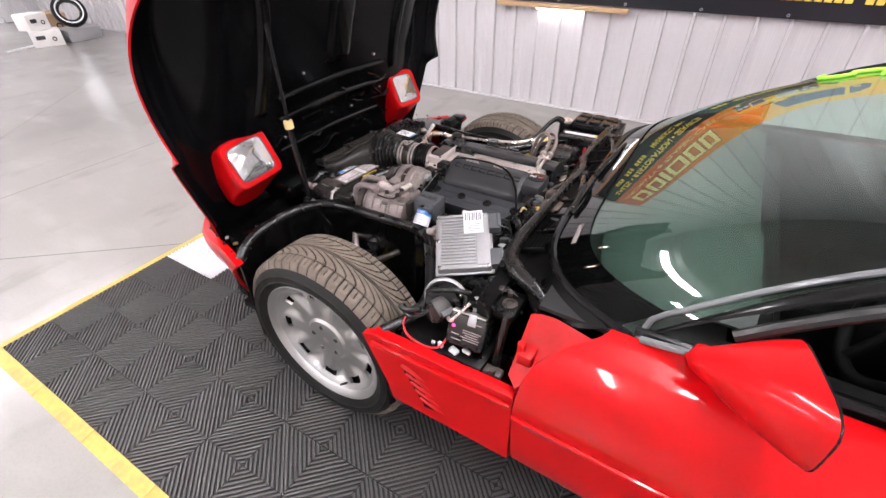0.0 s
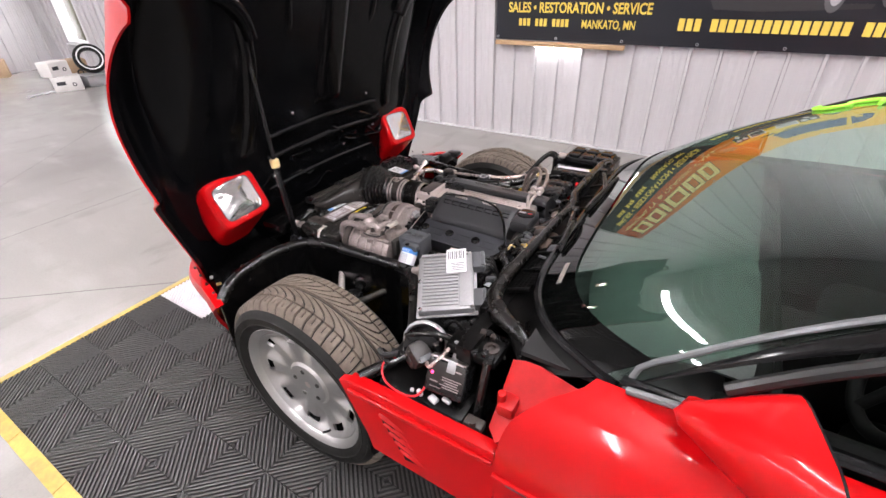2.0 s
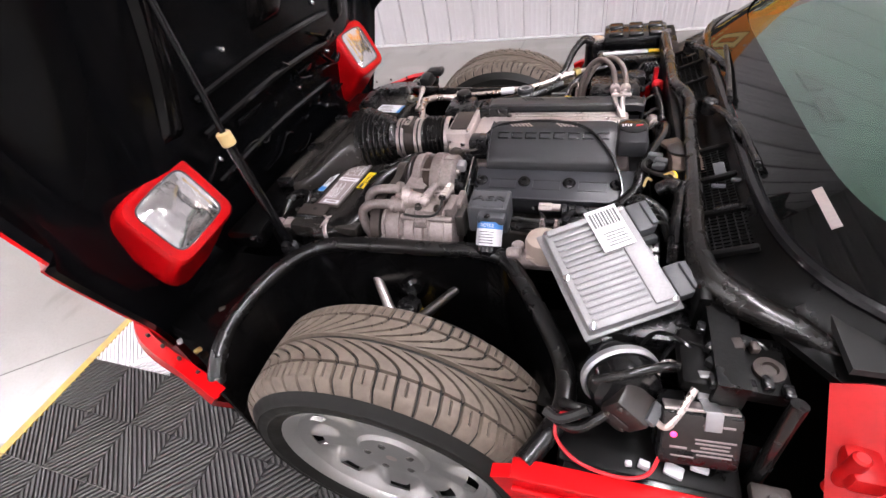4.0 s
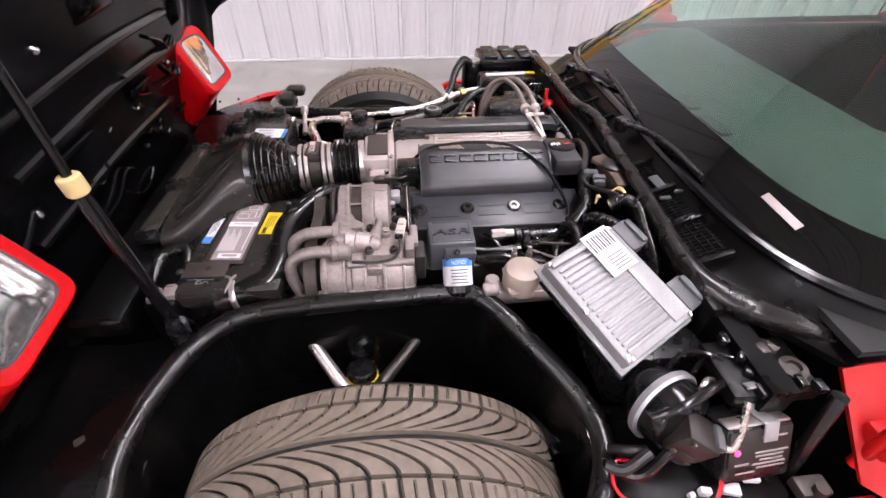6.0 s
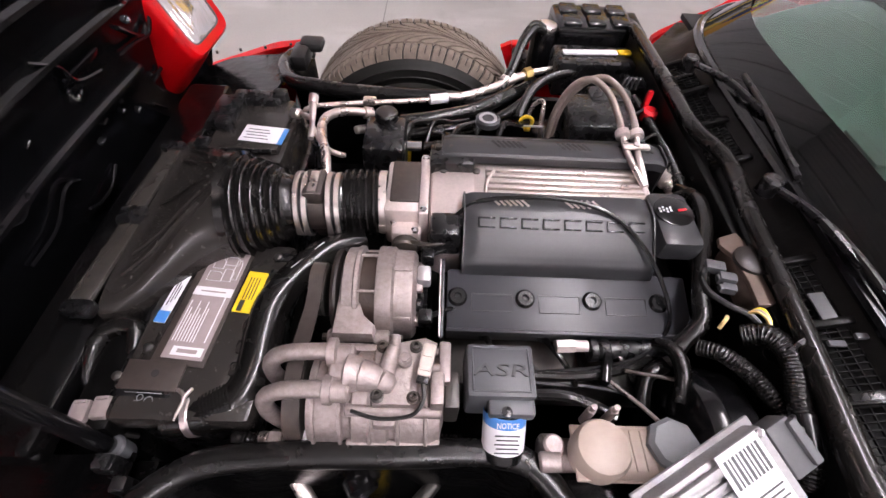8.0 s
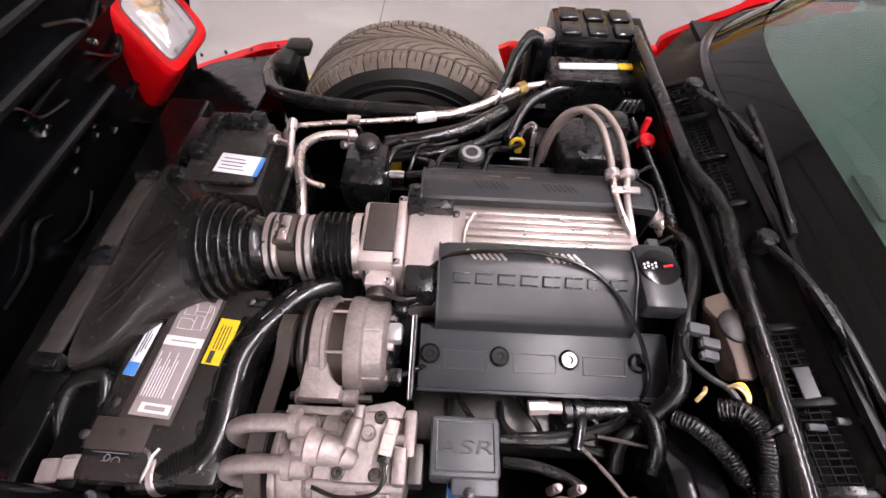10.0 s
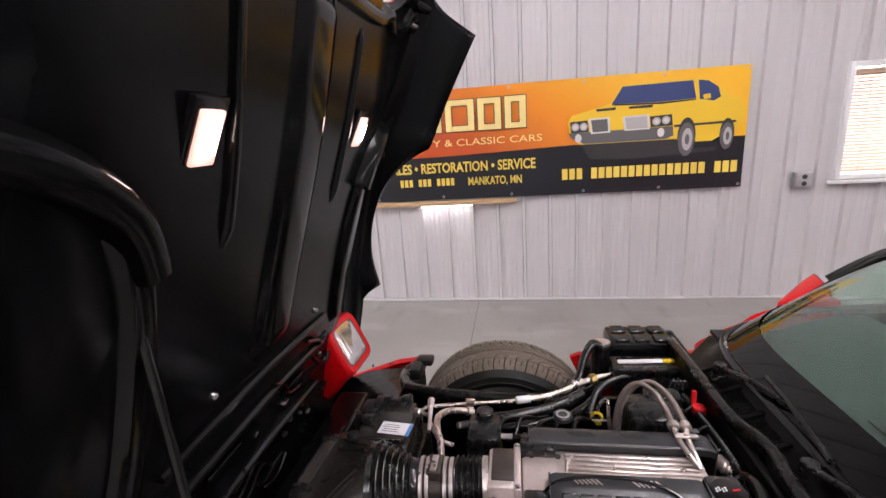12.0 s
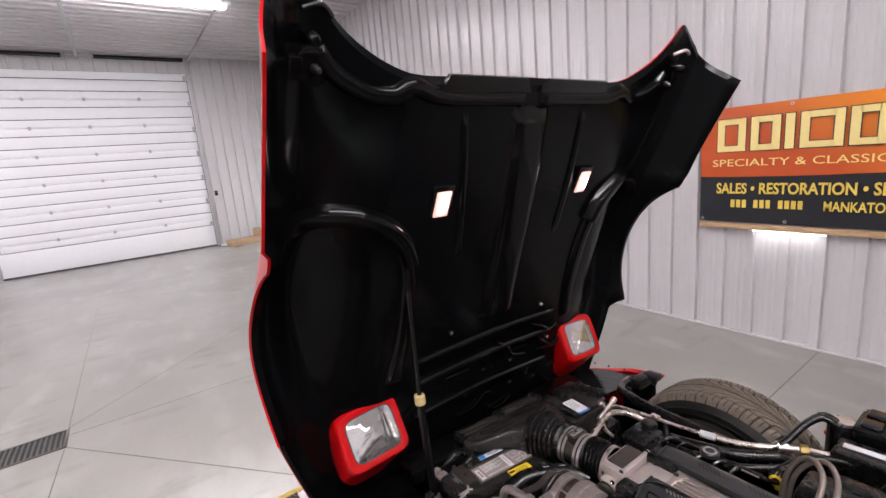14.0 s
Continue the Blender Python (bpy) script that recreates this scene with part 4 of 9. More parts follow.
def askew(x, f):
    """Sideways set of the rear corners, towards the passenger side."""
    return 0.028 * max(0.0, min(1.0, (f - 0.5) / 0.3)) * max(0.0, min(1.0, (x - 0.35) / 0.45))


def hood_point(u, v, inset=0.0):
    """u: nose (0) to rear edge (1); v: -1 to 1 across, measured along the section."""
    s, av = (1 if v >= 0 else -1), abs(v)
    k = av * (len(SECTION) - 1)
    frac = smooth_table([(i, p[0]) for i, p in enumerate(SECTION)], k)
    fall = smooth_table([(i, p[1]) for i, p in enumerate(SECTION)], k)
    nose = -0.86 + 0.17 * frac * frac
    x = nose + (smooth_table(REAR, frac) - nose) * u
    w = smooth_table(HALF, x)
    zc, zb = smooth_table(CROWN, x), smooth_table(LOWER, x)
    zb += 0.24 * max(0.0, min(1.0, (-0.2 - x) / 0.3))
    side = zb
    if abs(x - ARCH_X) < ARCH_R:
        zb = max(zb, ARCH_Z + math.sqrt(ARCH_R ** 2 - (x - ARCH_X) ** 2))
    flat = 0.4 + 0.6 * max(0.0, min(1.0, (0.75 - x) / 0.6))
    fl = fall * flat if fall > 0 else fall
    z = zc + fl * max(zc - side, 0.1) + fender_rise(x, frac)
    if k > 6:
        z6 = zc + SECTION[6][1] * max(zc - side, 0.1) + fender_rise(x, SECTION[6][0])
        zb = min(zb, z6 - 0.012)
        z = z6 + (zb - z6) * ((k - 6) / 2) ** 1.5
    y = s * frac * w + askew(x, frac)
    if k > 6 and x > 0.4:
        y *= 1 + 0.015 * ((k - 6) / 2) ** 2
    if inset:
        return Vector((x, y * (1 - inset * 1.1), z - inset * (1.0 if av < 0.8 else 0.25)))
    return Vector((x, y, z))


def hood():
    g = Geo()
    g.grid(lambda u, v: hood_point(u, 2 * v - 1), 84, 80)
    h = g.part("hood", RED, CAR, "red hood tilted forward, glossy black underneath")
    h.matrix_basis = Matrix.Translation(HINGE) @ Matrix.Rotation(-radians(OPEN), 4, "Y") @ Matrix.Translation(-Vector(HINGE))
    # underside shell, closed to the outer skin by a rolled edge
    NU, NV, T = 84, 80, 0.022
    t = bmesh.new()
    O = [[hood_point(i / NU, 2 * j / NV - 1) for j in range(NV + 1)] for i in range(NU + 1)]
    I = [[None] * (NV + 1) for _ in range(NU + 1)]
    for i in range(NU + 1):
        for j in range(NV + 1):
            a = O[min(NU, i + 1)][j] - O[max(0, i - 1)][j]
            b = O[i][min(NV, j + 1)] - O[i][max(0, j - 1)]
            n = a.cross(b).normalized()
            I[i][j] = O[i][j] - n * (T if 0 < i < NU and 0 < j < NV else 0.006)
    V = [[t.verts.new(p) for p in row] for row in I]
    for i in range(NU):
        for j in range(NV):
            t.faces.new((V[i][j], V[i][j + 1], V[i + 1][j + 1], V[i + 1][j]))
    Geo().add(t).part("hood_liner", HOODBLACK, h, "glossy black moulded underside")
    t = bmesh.new()
    ring = [(0, j) for j in range(NV + 1)] + [(i, NV) for i in range(1, NU + 1)] + [(NU, j) for j in range(NV - 1, -1, -1)] + [(i, 0) for i in range(NU - 1, 0, -1)]
    a = [t.verts.new(O[i][j]) for i, j in ring]
    b = [t.verts.new(I[i][j]) for i, j in ring]
    for k in range(len(ring)):
        q = (k + 1) % len(ring)
        t.faces.new((a[k], a[q], b[q], b[k]))
    bmesh.ops.recalc_face_normals(t, faces=t.faces[:])
    Geo().add(t).part("hood_edge", RED, h)
    return h


HOOD = hood()


def under(x, y, d=0.0):
    """A point d below the hood's underside at plan position (x, y), in the closed pose."""
    w = smooth_table(HALF, x)
    f = min(0.999, abs(y) / w)
    k = 0.0
    for i in range(len(SECTION) - 1):
        if SECTION[i][0] <= f <= SECTION[i + 1][0]:
            k = i + (f - SECTION[i][0]) / (SECTION[i + 1][0] - SECTION[i][0])
    zc, zb = smooth_table(CROWN, x), smooth_table(LOWER, x)
    fall = smooth_table([(i, p[1]) for i, p in enumerate(SECTION)], k)
    flat = 0.4 + 0.6 * max(0.0, min(1.0, (0.75 - x) / 0.6))
    fl = fall * flat if fall > 0 else fall
    return Vector((x, y + askew(x, f), zc + fl * max(zc - zb, 0.1) + fender_rise(x, f) - 0.023 - d))


def strip(pts, width, height, steps=10):
    """A raised moulded rib with sloping sides along plan points under the hood."""
    P = [Vector((*p, 0)) for p in pts]
    path = []
    for i in range(len(P) - 1):
        p0, p1, p2, p3 = (P[max(0, min(len(P) - 1, i + k))] for k in (-1, 0, 1, 2))
        for s in range(steps):
            u = s / steps
            path.append(0.5 * ((2 * p1) + (p2 - p0) * u + (2 * p0 - 5 * p1 + 4 * p2 - p3) * u * u + (3 * p1 - p0 - 3 * p2 + p3) * u ** 3))
    path.append(P[-1])
    t = bmesh.new()
    rows = []
    n = len(path)
    for i, p in enumerate(path):
        d = (path[min(n - 1, i + 1)] - path[max(0, i - 1)]).normalized()
        s = Vector((-d.y, d.x, 0))
        end = min(1.0, min(i, n - 1 - i) / 2.0)
        row = []
        for f, hh in ((-0.5, -0.004), (-0.42, 0.4), (-0.32, 0.88), (-0.2, 1.0), (0.2, 1.0), (0.32, 0.88), (0.42, 0.4), (0.5, -0.004)):
            q = p + s * f * width
            row.append(t.verts.new(under(q.x, q.y, hh * height * end if hh > 0 else -0.004)))
        rows.append(row)
    for a, b in zip(rows, rows[1:]):
        for k in range(7):
            t.faces.new((a[k], a[k + 1], b[k + 1], b[k]))
    bmesh.ops.recalc_face_normals(t, faces=t.faces[:])
    for f in t.faces:
        if f.normal.z > 0:
            f.normal_flip()
    return Geo().add(t)


def hood_details():
    # moulded ribs of the underside
    strip([(0.63, 0.0), (0.40, 0.0), (0.12, -0.0), (-0.1, 0.0)], 0.16, 0.020).part("centre_rib", HOODRIB, HOOD)
    for s in (-1, 1):
        strip([(0.652, 0.03 * s), (0.652, 0.16 * s), (0.655, 0.33 * s), (0.676, 0.415 * s), (0.656, 0.47 * s), (0.660, 0.54 * s), (0.690, 0.615 * s), (0.735, 0.665 * s)], 0.045, 0.018).part("rear_rib", HOODRIB, HOOD)
        strip([(0.61, 0.245 * s), (0.45, 0.235 * s), (0.2, 0.22 * s)], 0.024, 0.010).part("side_rib", HOODRIB, HOOD)
        strip([(0.25, 0.735 * s), (0.325, 0.70 * s), (0.365, 0.64 * s), (0.372, 0.565 * s), (0.345, 0.49 * s), (0.295, 0.43 * s), (0.215, 0.395 * s)], 0.06, 0.036).part("wheelhouse_rib", HOODRIB, HOOD)
        strip([(-0.22, 0.42 * s), (-0.05, 0.395 * s), (0.14, 0.395 * s), (0.31, 0.43 * s)], 0.06, 0.018).part("inner_rib", HOODRIB, HOOD)
        # latch and bump stop near the rear corner
        b = under(0.705, 0.672 * s, 0.0)
        r = Geo()
        r.lathe([(0.050, 0.02), (0.040, -0.004), (0.020, -0.010), (0.0005, -0.010)], Matrix.Translation(b), 24)
        r.cyl(b + Vector((0.06, 0.015 * s, 0.0)), b + Vector((0.06, 0.015 * s, -0.05)), 0.018, 0.012, bevel=0.004)
        r.box(b + Vector((0.0, 0.04 * s, -0.010)), (0.05, 0.03, 0.014), 0.005)
        stop = r.part("latch_pad", HOODRIB, HOOD)
        Geo().cyl(b + Vector((0.0, 0, -0.008)), b + Vector((0.0, 0, -0.034)), 0.010, 0.007, bevel=0.003).part("latch_pin", STEEL, stop)
        Geo().tube([b + Vector((0.10, -0.03 * s, -0.012)), b + Vector((0.12, 0.0, -0.03)), b + Vector((0.11, 0.035 * s, -0.03))], 0.006).part("latch_hook", BLACKG if s < 0 else ALU, stop)
        # rear edge tab
        e = [under(0.70, 0.05 * s), under(0.70, 0.31 * s)]
        q = Geo()
        q.prism([(0.668, 0.02 * s), (0.668, 0.335 * s), (0.708, 0.315 * s), (0.708, 0.045 * s)][::s], -0.012, Matrix.Translation((0, 0, under(0.70, 0.2).z - 0.004)))
        q.part("rear_tab", BLACKG, HOOD)
        # lamp under the hood
        c = under(0.380, 0.305 * s, 0.0)
        lm = Geo().box(c + Vector((0, 0, 0.0)), (0.110, 0.072, 0.012), 0.004).part("hood_lamp", BLACKG, HOOD, "lit underhood lamp")
        Geo().box(c + Vector((0, 0.0, -0.008)), (0.078, 0.048, 0.008), 0.004).part("lamp_lens", HOODLENS, lm, "glowing pinkish lens")
        Geo().box(c + Vector((0, 0.0, -0.013)), (0.046, 0.026, 0.010), 0.005).part("lamp_bulb", HOODLAMP, lm, "glowing white bulb")
        Geo().tube([c + Vector((-0.06, 0, -0.005)), c + Vector((-0.15, 0.02 * s, -0.004)), c + Vector((-0.25, 0.10 * s, -0.004))], 0.004).part("lamp_wire", BLACK, lm)
    # cross members by the headlights
    for x, d, hh in ((-0.17, 0.002, 0.011), (-0.26, 0.003, 0.012), (-0.40, 0.004, 0.011)):
        Geo().tube([under(x, -0.33, d), under(x + 0.012, 0.0, d), under(x, 0.33, d)], [hh * 0.8, hh, hh * 0.8], seg=8).part("cross_member", BLACKG, HOOD)
    # tag and small fasteners
    for x, y in ((-0.30, -0.1), (-0.34, 0.12), (-0.12, 0.25), (-0.1, -0.2), (-0.35, -0.3), (-0.3, 0.33)):
        p = under(x, y, 0.0)
        Geo().lathe([(0.008, 0.004), (0.008, -0.004), (0.004, -0.008), (0.001, -0.009)], Matrix.Translation(p), 10).part("fastener", CHROME, HOOD)


def hood_clutter():
    """Wires, clips and screws at the hinge end of the hood."""
    rnd = random.Random(5)
    for k in range(10):
        x, y = rnd.uniform(-0.52, -0.22), rnd.uniform(-0.42, 0.42)
        a = under(x, y, 0.004)
        pts = [a]
        for _ in range(3):
            a = a + Vector((rnd.uniform(-0.05, 0.05), rnd.uniform(0.03, 0.08) * (1 if k % 2 else -1), 0))
            pts.append(under(a.x, a.y, 0.006 + 0.006 * rnd.random()))
        Geo().tube(pts, 0.0032 + 0.002 * rnd.random(), seg=6).part("hood_wire", BLACKG, HOOD)
    for k in range(16):
        p = under(rnd.uniform(-0.52, -0.26), rnd.uniform(-0.42, 0.42), 0.002)
        Geo().box(p, (0.016, 0.012, 0.008), 0.003, Matrix.Rotation(rnd.uniform(0, 3), 4, "Z")).part("wire_clip", BLACKG, HOOD)
    for s in (-1, 1):
        Geo().box(under(-0.30, 0.15 * s, 0.004), (0.03, 0.11, 0.010), 0.004).part("hinge_plate", HOODBLACK, HOOD)


hood_details()
hood_clutter()


def headlight(s):
    """Pop-up headlight: a red tapering shell with a rectangular lamp, pitched with the open hood."""
    hl = Geo()
    # local frame: x across (away from the middle positive), y up the lens, z out of the lens
    W, H = 0.218, 0.192

    def loop(w, h, z, dx=0.0, dy=0.0, e=0.30, n=48):
        """A rounded rectangle; its upper outer corner hangs a little lower."""
        P = []
        for k in range(n):
            c, q = math.cos(2 * math.pi * k / n), math.sin(2 * math.pi * k / n)
            x, y = w / 2 * math.copysign(abs(c) ** e, c), h / 2 * math.copysign(abs(q) ** e, q)
            P.append((x + dx, y + dy - (0.012 * max(0.0, x / W) if y > 0 else 0.0), z))
        return P

    t = bmesh.new()
    rings = [loop(W * 0.70, H * 0.67, -0.03), loop(W * 0.72, H * 0.70, -0.006), loop(W * 0.745, H * 0.725, 0.003), loop(W * 0.80, H * 0.79, 0.006), loop(W * 0.93, H * 0.92, 0.006), loop(W * 0.98, H * 0.98, 0.0), loop(W, H, -0.012),
             loop(W * 1.01, H * 1.06, -0.055, 0.006, -0.008), loop(W * 0.98, H * 1.12, -0.10, 0.012, -0.024, 0.4), loop(W * 0.82, H * 1.02, -0.15, 0.012, -0.055, 0.5)]
    V = [[t.verts.new(p) for p in r] for r in rings]
    for p, q in zip(V, V[1:]):
        for k in range(48):
            m = (k + 1) % 48
            t.faces.new((p[k], p[m], q[m], q[k]))
    bmesh.ops.recalc_face_normals(t, faces=t.faces[:])
    hl.add(t)
    # mounting ear above the lamp
    hl.prism([(-W * 0.42, H * 0.44), (W * 0.02, H * 0.46), (-W * 0.06, H * 0.58), (-W * 0.16, H * 0.63), (-W * 0.46, H * 0.56)], 0.02, Matrix.Translation((0, 0, -0.022)), 0.006)
    ob = hl.part("headlight", RED, CAR, "retracted headlight in a red shell")
    le = Geo()

    def lens(u, v):
        """Moulded glass: shallow upright flutes in the outer fields, a plainer field round the bulb."""
        c, q = math.cos(2 * math.pi * v), math.sin(2 * math.pi * v)
        x, y = u * W * 0.362 * math.copysign(abs(c) ** 0.3, c), u * H * 0.350 * math.copysign(abs(q) ** 0.3, q)
        f = 1.0 if abs(x) > 0.045 or y < -0.03 else 0.3
        return (x, y, 0.0025 + 0.009 * (1 - u * u) + 0.00025 * f * math.sin(x * 300) + 0.0007 * math.sin(x * 70 + 40 * y) * math.sin(y * 95))
    le.grid(lens, 44, 120, 0.0, close_v=True)
    le.part("lens", LENS, ob, "moulded glass lens, its reflections coloured in as mottled silver")
    Geo().grid(lambda u, v: ((u - 0.5) * W * 0.74, (v - 0.5) * H * 0.71, -0.026 + 0.03 * ((u - 0.5) ** 2 + (v - 0.5) ** 2)), 12, 12, 0.002).part("reflector", REFLECTOR, ob)
    Geo().cyl((0.02, 0.01, -0.026), (0.02, 0.01, -0.012), 0.014, 0.009).part("bulb_cap", CHROME, ob)
    rim = Geo()
    rim.tube(loop(W * 0.735, H * 0.712, 0.002), 0.0026, smooth=False, closed=True, seg=6)
    rim.part("retaining_rim", SEAL, ob)
    Geo().box((-W * 0.2, H / 2 + 0.05, -0.085), (0.06, 0.08, 0.004), 0.002).tube([(-W * 0.2 - 0.03, H / 2 + 0.085, -0.08), (-W * 0.2, H / 2 + 0.095, -0.08), (-W * 0.2 + 0.03, H / 2 + 0.085, -0.08)], 0.004).part("mount_bracket", STEEL, ob)
    Geo().box((0.0, 0.0, -0.12), (0.16, 0.13, 0.08), 0.03).part("headlight_bucket", BLACK, ob)
    c = Vector((-0.487, 0.512 * s, 0.834))
    right = Vector((0.0, 1.0 * s, -0.06)).normalized()
    up = Vector((-0.42, 0.0, 0.9)).normalized()
    out = right.cross(up) if s > 0 else up.cross(right)
    if out.x < 0:
        out = -out
    up = (up - right * up.dot(right)).normalized()
    m = Matrix((( *right, 0), (*up, 0), (*out, 0), (0, 0, 0, 1))).transposed()
    m.translation = c
    ob.matrix_basis = m
    return ob


headlight(-1)
headlight(1)

# gas strut that holds the hood
st = Geo().cyl((-0.335, -0.40, 0.60), (-0.366, -0.40, 0.955), 0.012, bevel=0.002).part("hood_strut", BLACKG, CAR, "black gas strut with a tan collar")
Geo().cyl((-0.366, -0.40, 0.955), (-0.376, -0.40, 1.43), 0.0075).part("rod", BLACKG, st)
Geo().cyl((-0.3645, -0.40, 0.94), (-0.367, -0.40, 0.972), 0.0165, bevel=0.003).part("collar", GOLDCAP, st, "tan plastic collar")
Geo().box((-0.376, -0.40, 1.45), (0.03, 0.04, 0.05), 0.006).part("end_bracket", BLACK, st)


# ---- lower body panels ----
# front bumper shell round the nose: leans inwards below and ends at the wheel arch
NOSE = [(-0.27, 0.838), (-0.40, 0.798), (-0.50, 0.768), (-0.60, 0.730), (-0.70, 0.675), (-0.80, 0.585), (-0.93, 0.38), (-0.985, 0.15), (-0.99, 0.0)]


def bumper_point(u, v):
    """u: -1 to 1 round the nose from the driver's side; v: 0 at the top edge, 1 below."""
    s, k = (1 if u >= 0 else -1), (1 - abs(u)) * (len(NOSE) - 1)
    x = smooth_table([(i, p[0]) for i, p in enumerate(NOSE)], k)
    y = smooth_table([(i, p[1]) for i, p in enumerate(NOSE)], k)
    top = 0.612 - 0.13 * max(0.0, min(1.0, (-0.40 - x) / 0.55))
    z = top + (0.20 - top) * v
    ins = -0.010 * (1 - v) ** 6 - 0.42 * max(0.0, top - 0.025 - z)
    if abs(z - 0.33) < 0.39:
        edge = -math.sqrt(0.39 ** 2 - (z - 0.33) ** 2)
        x = min(x, edge + (x + 0.27) * 0.9)
    side = min(1.0, y / 0.35)
    return Vector((x - ins * (1 - side), s * (y + ins * side), z))


bumper = Geo().grid(lambda u, v: bumper_point(2 * u - 1, v), 96, 16, 0.012).part("front_bumper", RED, CAR, "red front bumper cover")
for s in (-1, 1):
    fl = Geo().grid(lambda u, v, s=s: bumper_point(s * (1 - 0.55 * u), 0.0) + Vector((-0.0, -0.030 * v * s, 0.001 - 0.004 * v)), 24, 2, 0.004).part("bumper_flange", RED, bumper)
    Geo().box((-0.46, 0.748 * s, 0.50), (0.13, 0.012, 0.04), 0.004, Matrix.Rotation(radians(18.8 * s), 4, "Z")).part("side_marker", AMBER, bumper, "amber side marker")
    for x in (-0.354, -0.427, -0.496, -0.56):
        Geo().cyl((x, (0.780 + 0.30 * (x + 0.354)) * s, 0.606), (x, (0.780 + 0.30 * (x + 0.354)) * s, 0.614), 0.0042, seg=10).part("flange_screw", STEEL, bumper)


def side_fender(s):
    """The lower fender behind the front wheel, with four slanted louvres."""
    t = bmesh.new()
    y = 0.845 * s
    # outline in (x, z): cut by the wheel arch at the front
    front = [(0.33 * math.cos(a) * 1.18, 0.33 + 0.33 * math.sin(a) * 1.18) for a in [radians(d) for d in (-25, -5, 15, 30, 46)]]
    front = [(max(x, 0.30), z) for x, z in front]
    out = [(0.389, 0.372)] + front[2:] + [(0.33, 0.625), (0.768, 0.637), (0.772, 0.372)]
    g = Geo(Matrix.Translation((0, y, 0)) @ Matrix.Rotation(radians(90), 4, "X"))
    g.prism(out, 0.022 * s, None)
    f = g.part("side_fender", RED, CAR, "red lower front fender with slanted louvres")
    Geo().box((0.55, y - 0.017 * s, 0.628), (0.436, 0.034, 0.014), 0.004, Matrix.Rotation(radians(-1.6), 4, "Y")).part("top_flange", RED, f)
    Geo().box((0.55, y + 0.004 * s, 0.600), (0.43, 0.01, 0.016), 0.004, Matrix.Rotation(radians(-1.6), 4, "Y")).part("moulding", RED, f)
    # below the widest line the skin tucks in under the car
    Geo().grid(lambda u, v: Vector((0.389 - 0.02 * v + (0.383 + 0.02 * v) * u, s * (0.8445 - 0.17 * v), 0.374 - 0.184 * v)), 6, 8, 0.010).part("fender_tuck", RED, f)
    up = Matrix.Rotation(radians(90), 4, "X")
    for k in range(5):
        # a gill: dark slot with a flap that stands off the skin along its front edge
        m = Matrix.Translation((0.452 + k * 0.0150, y, 0.540 - k * 0.0265)) @ up
        Geo().prism([(-0.015, 0.013), (-0.004, -0.020), (0.034, -0.013), (0.022, 0.004)], -0.0025 * s, m).part("louvre_slot", MESHBLACK, f)
        t = bmesh.new()
        v = [t.verts.new(p) for p in ((-0.017, 0.017, -0.0075 * s), (0.004, 0.009, -0.0085 * s), (0.032, -0.005, -0.005 * s), (0.064, -0.013, 0.0), (-0.017, 0.0205, 0.0), (0.004, 0.018, 0.0), (0.034, 0.005, 0.0))]
        for q in ((0, 1, 5, 4), (1, 2, 6, 5), (2, 3, 6)):
            t.faces.new([v[i] for i in q])
        bmesh.ops.recalc_face_normals(t, faces=t.faces[:])
        bmesh.ops.solidify(t, geom=t.faces[:], thickness=0.002)
        Geo().add(t, m).part("louvre", RED_EDGE, f)
    return f


side_fender(-1)
side_fender(1)


# door: rounded skin with a curved leading edge
def door_section(v):
    """Half width and height from the sill (0) to the belt line (1)."""
    return smooth_table([(0, 0.67), (0.2, 0.765), (0.33, 0.842), (0.5, 0.862), (0.72, 0.858), (0.86, 0.83), (0.95, 0.775), (1.0, 0.715)], v), smooth_table([(0, 0.18), (0.2, 0.29), (0.33, 0.385), (0.5, 0.55), (0.72, 0.70), (0.86, 0.79), (0.95, 0.838), (1.0, 0.846)], v)


def door_lead(z):
    return smooth_table([(0.18, 0.79), (0.45, 0.782), (0.60, 0.776), (0.70, 0.782), (0.77, 0.80), (0.81, 0.835), (0.838, 0.885), (0.853, 0.97)], z)


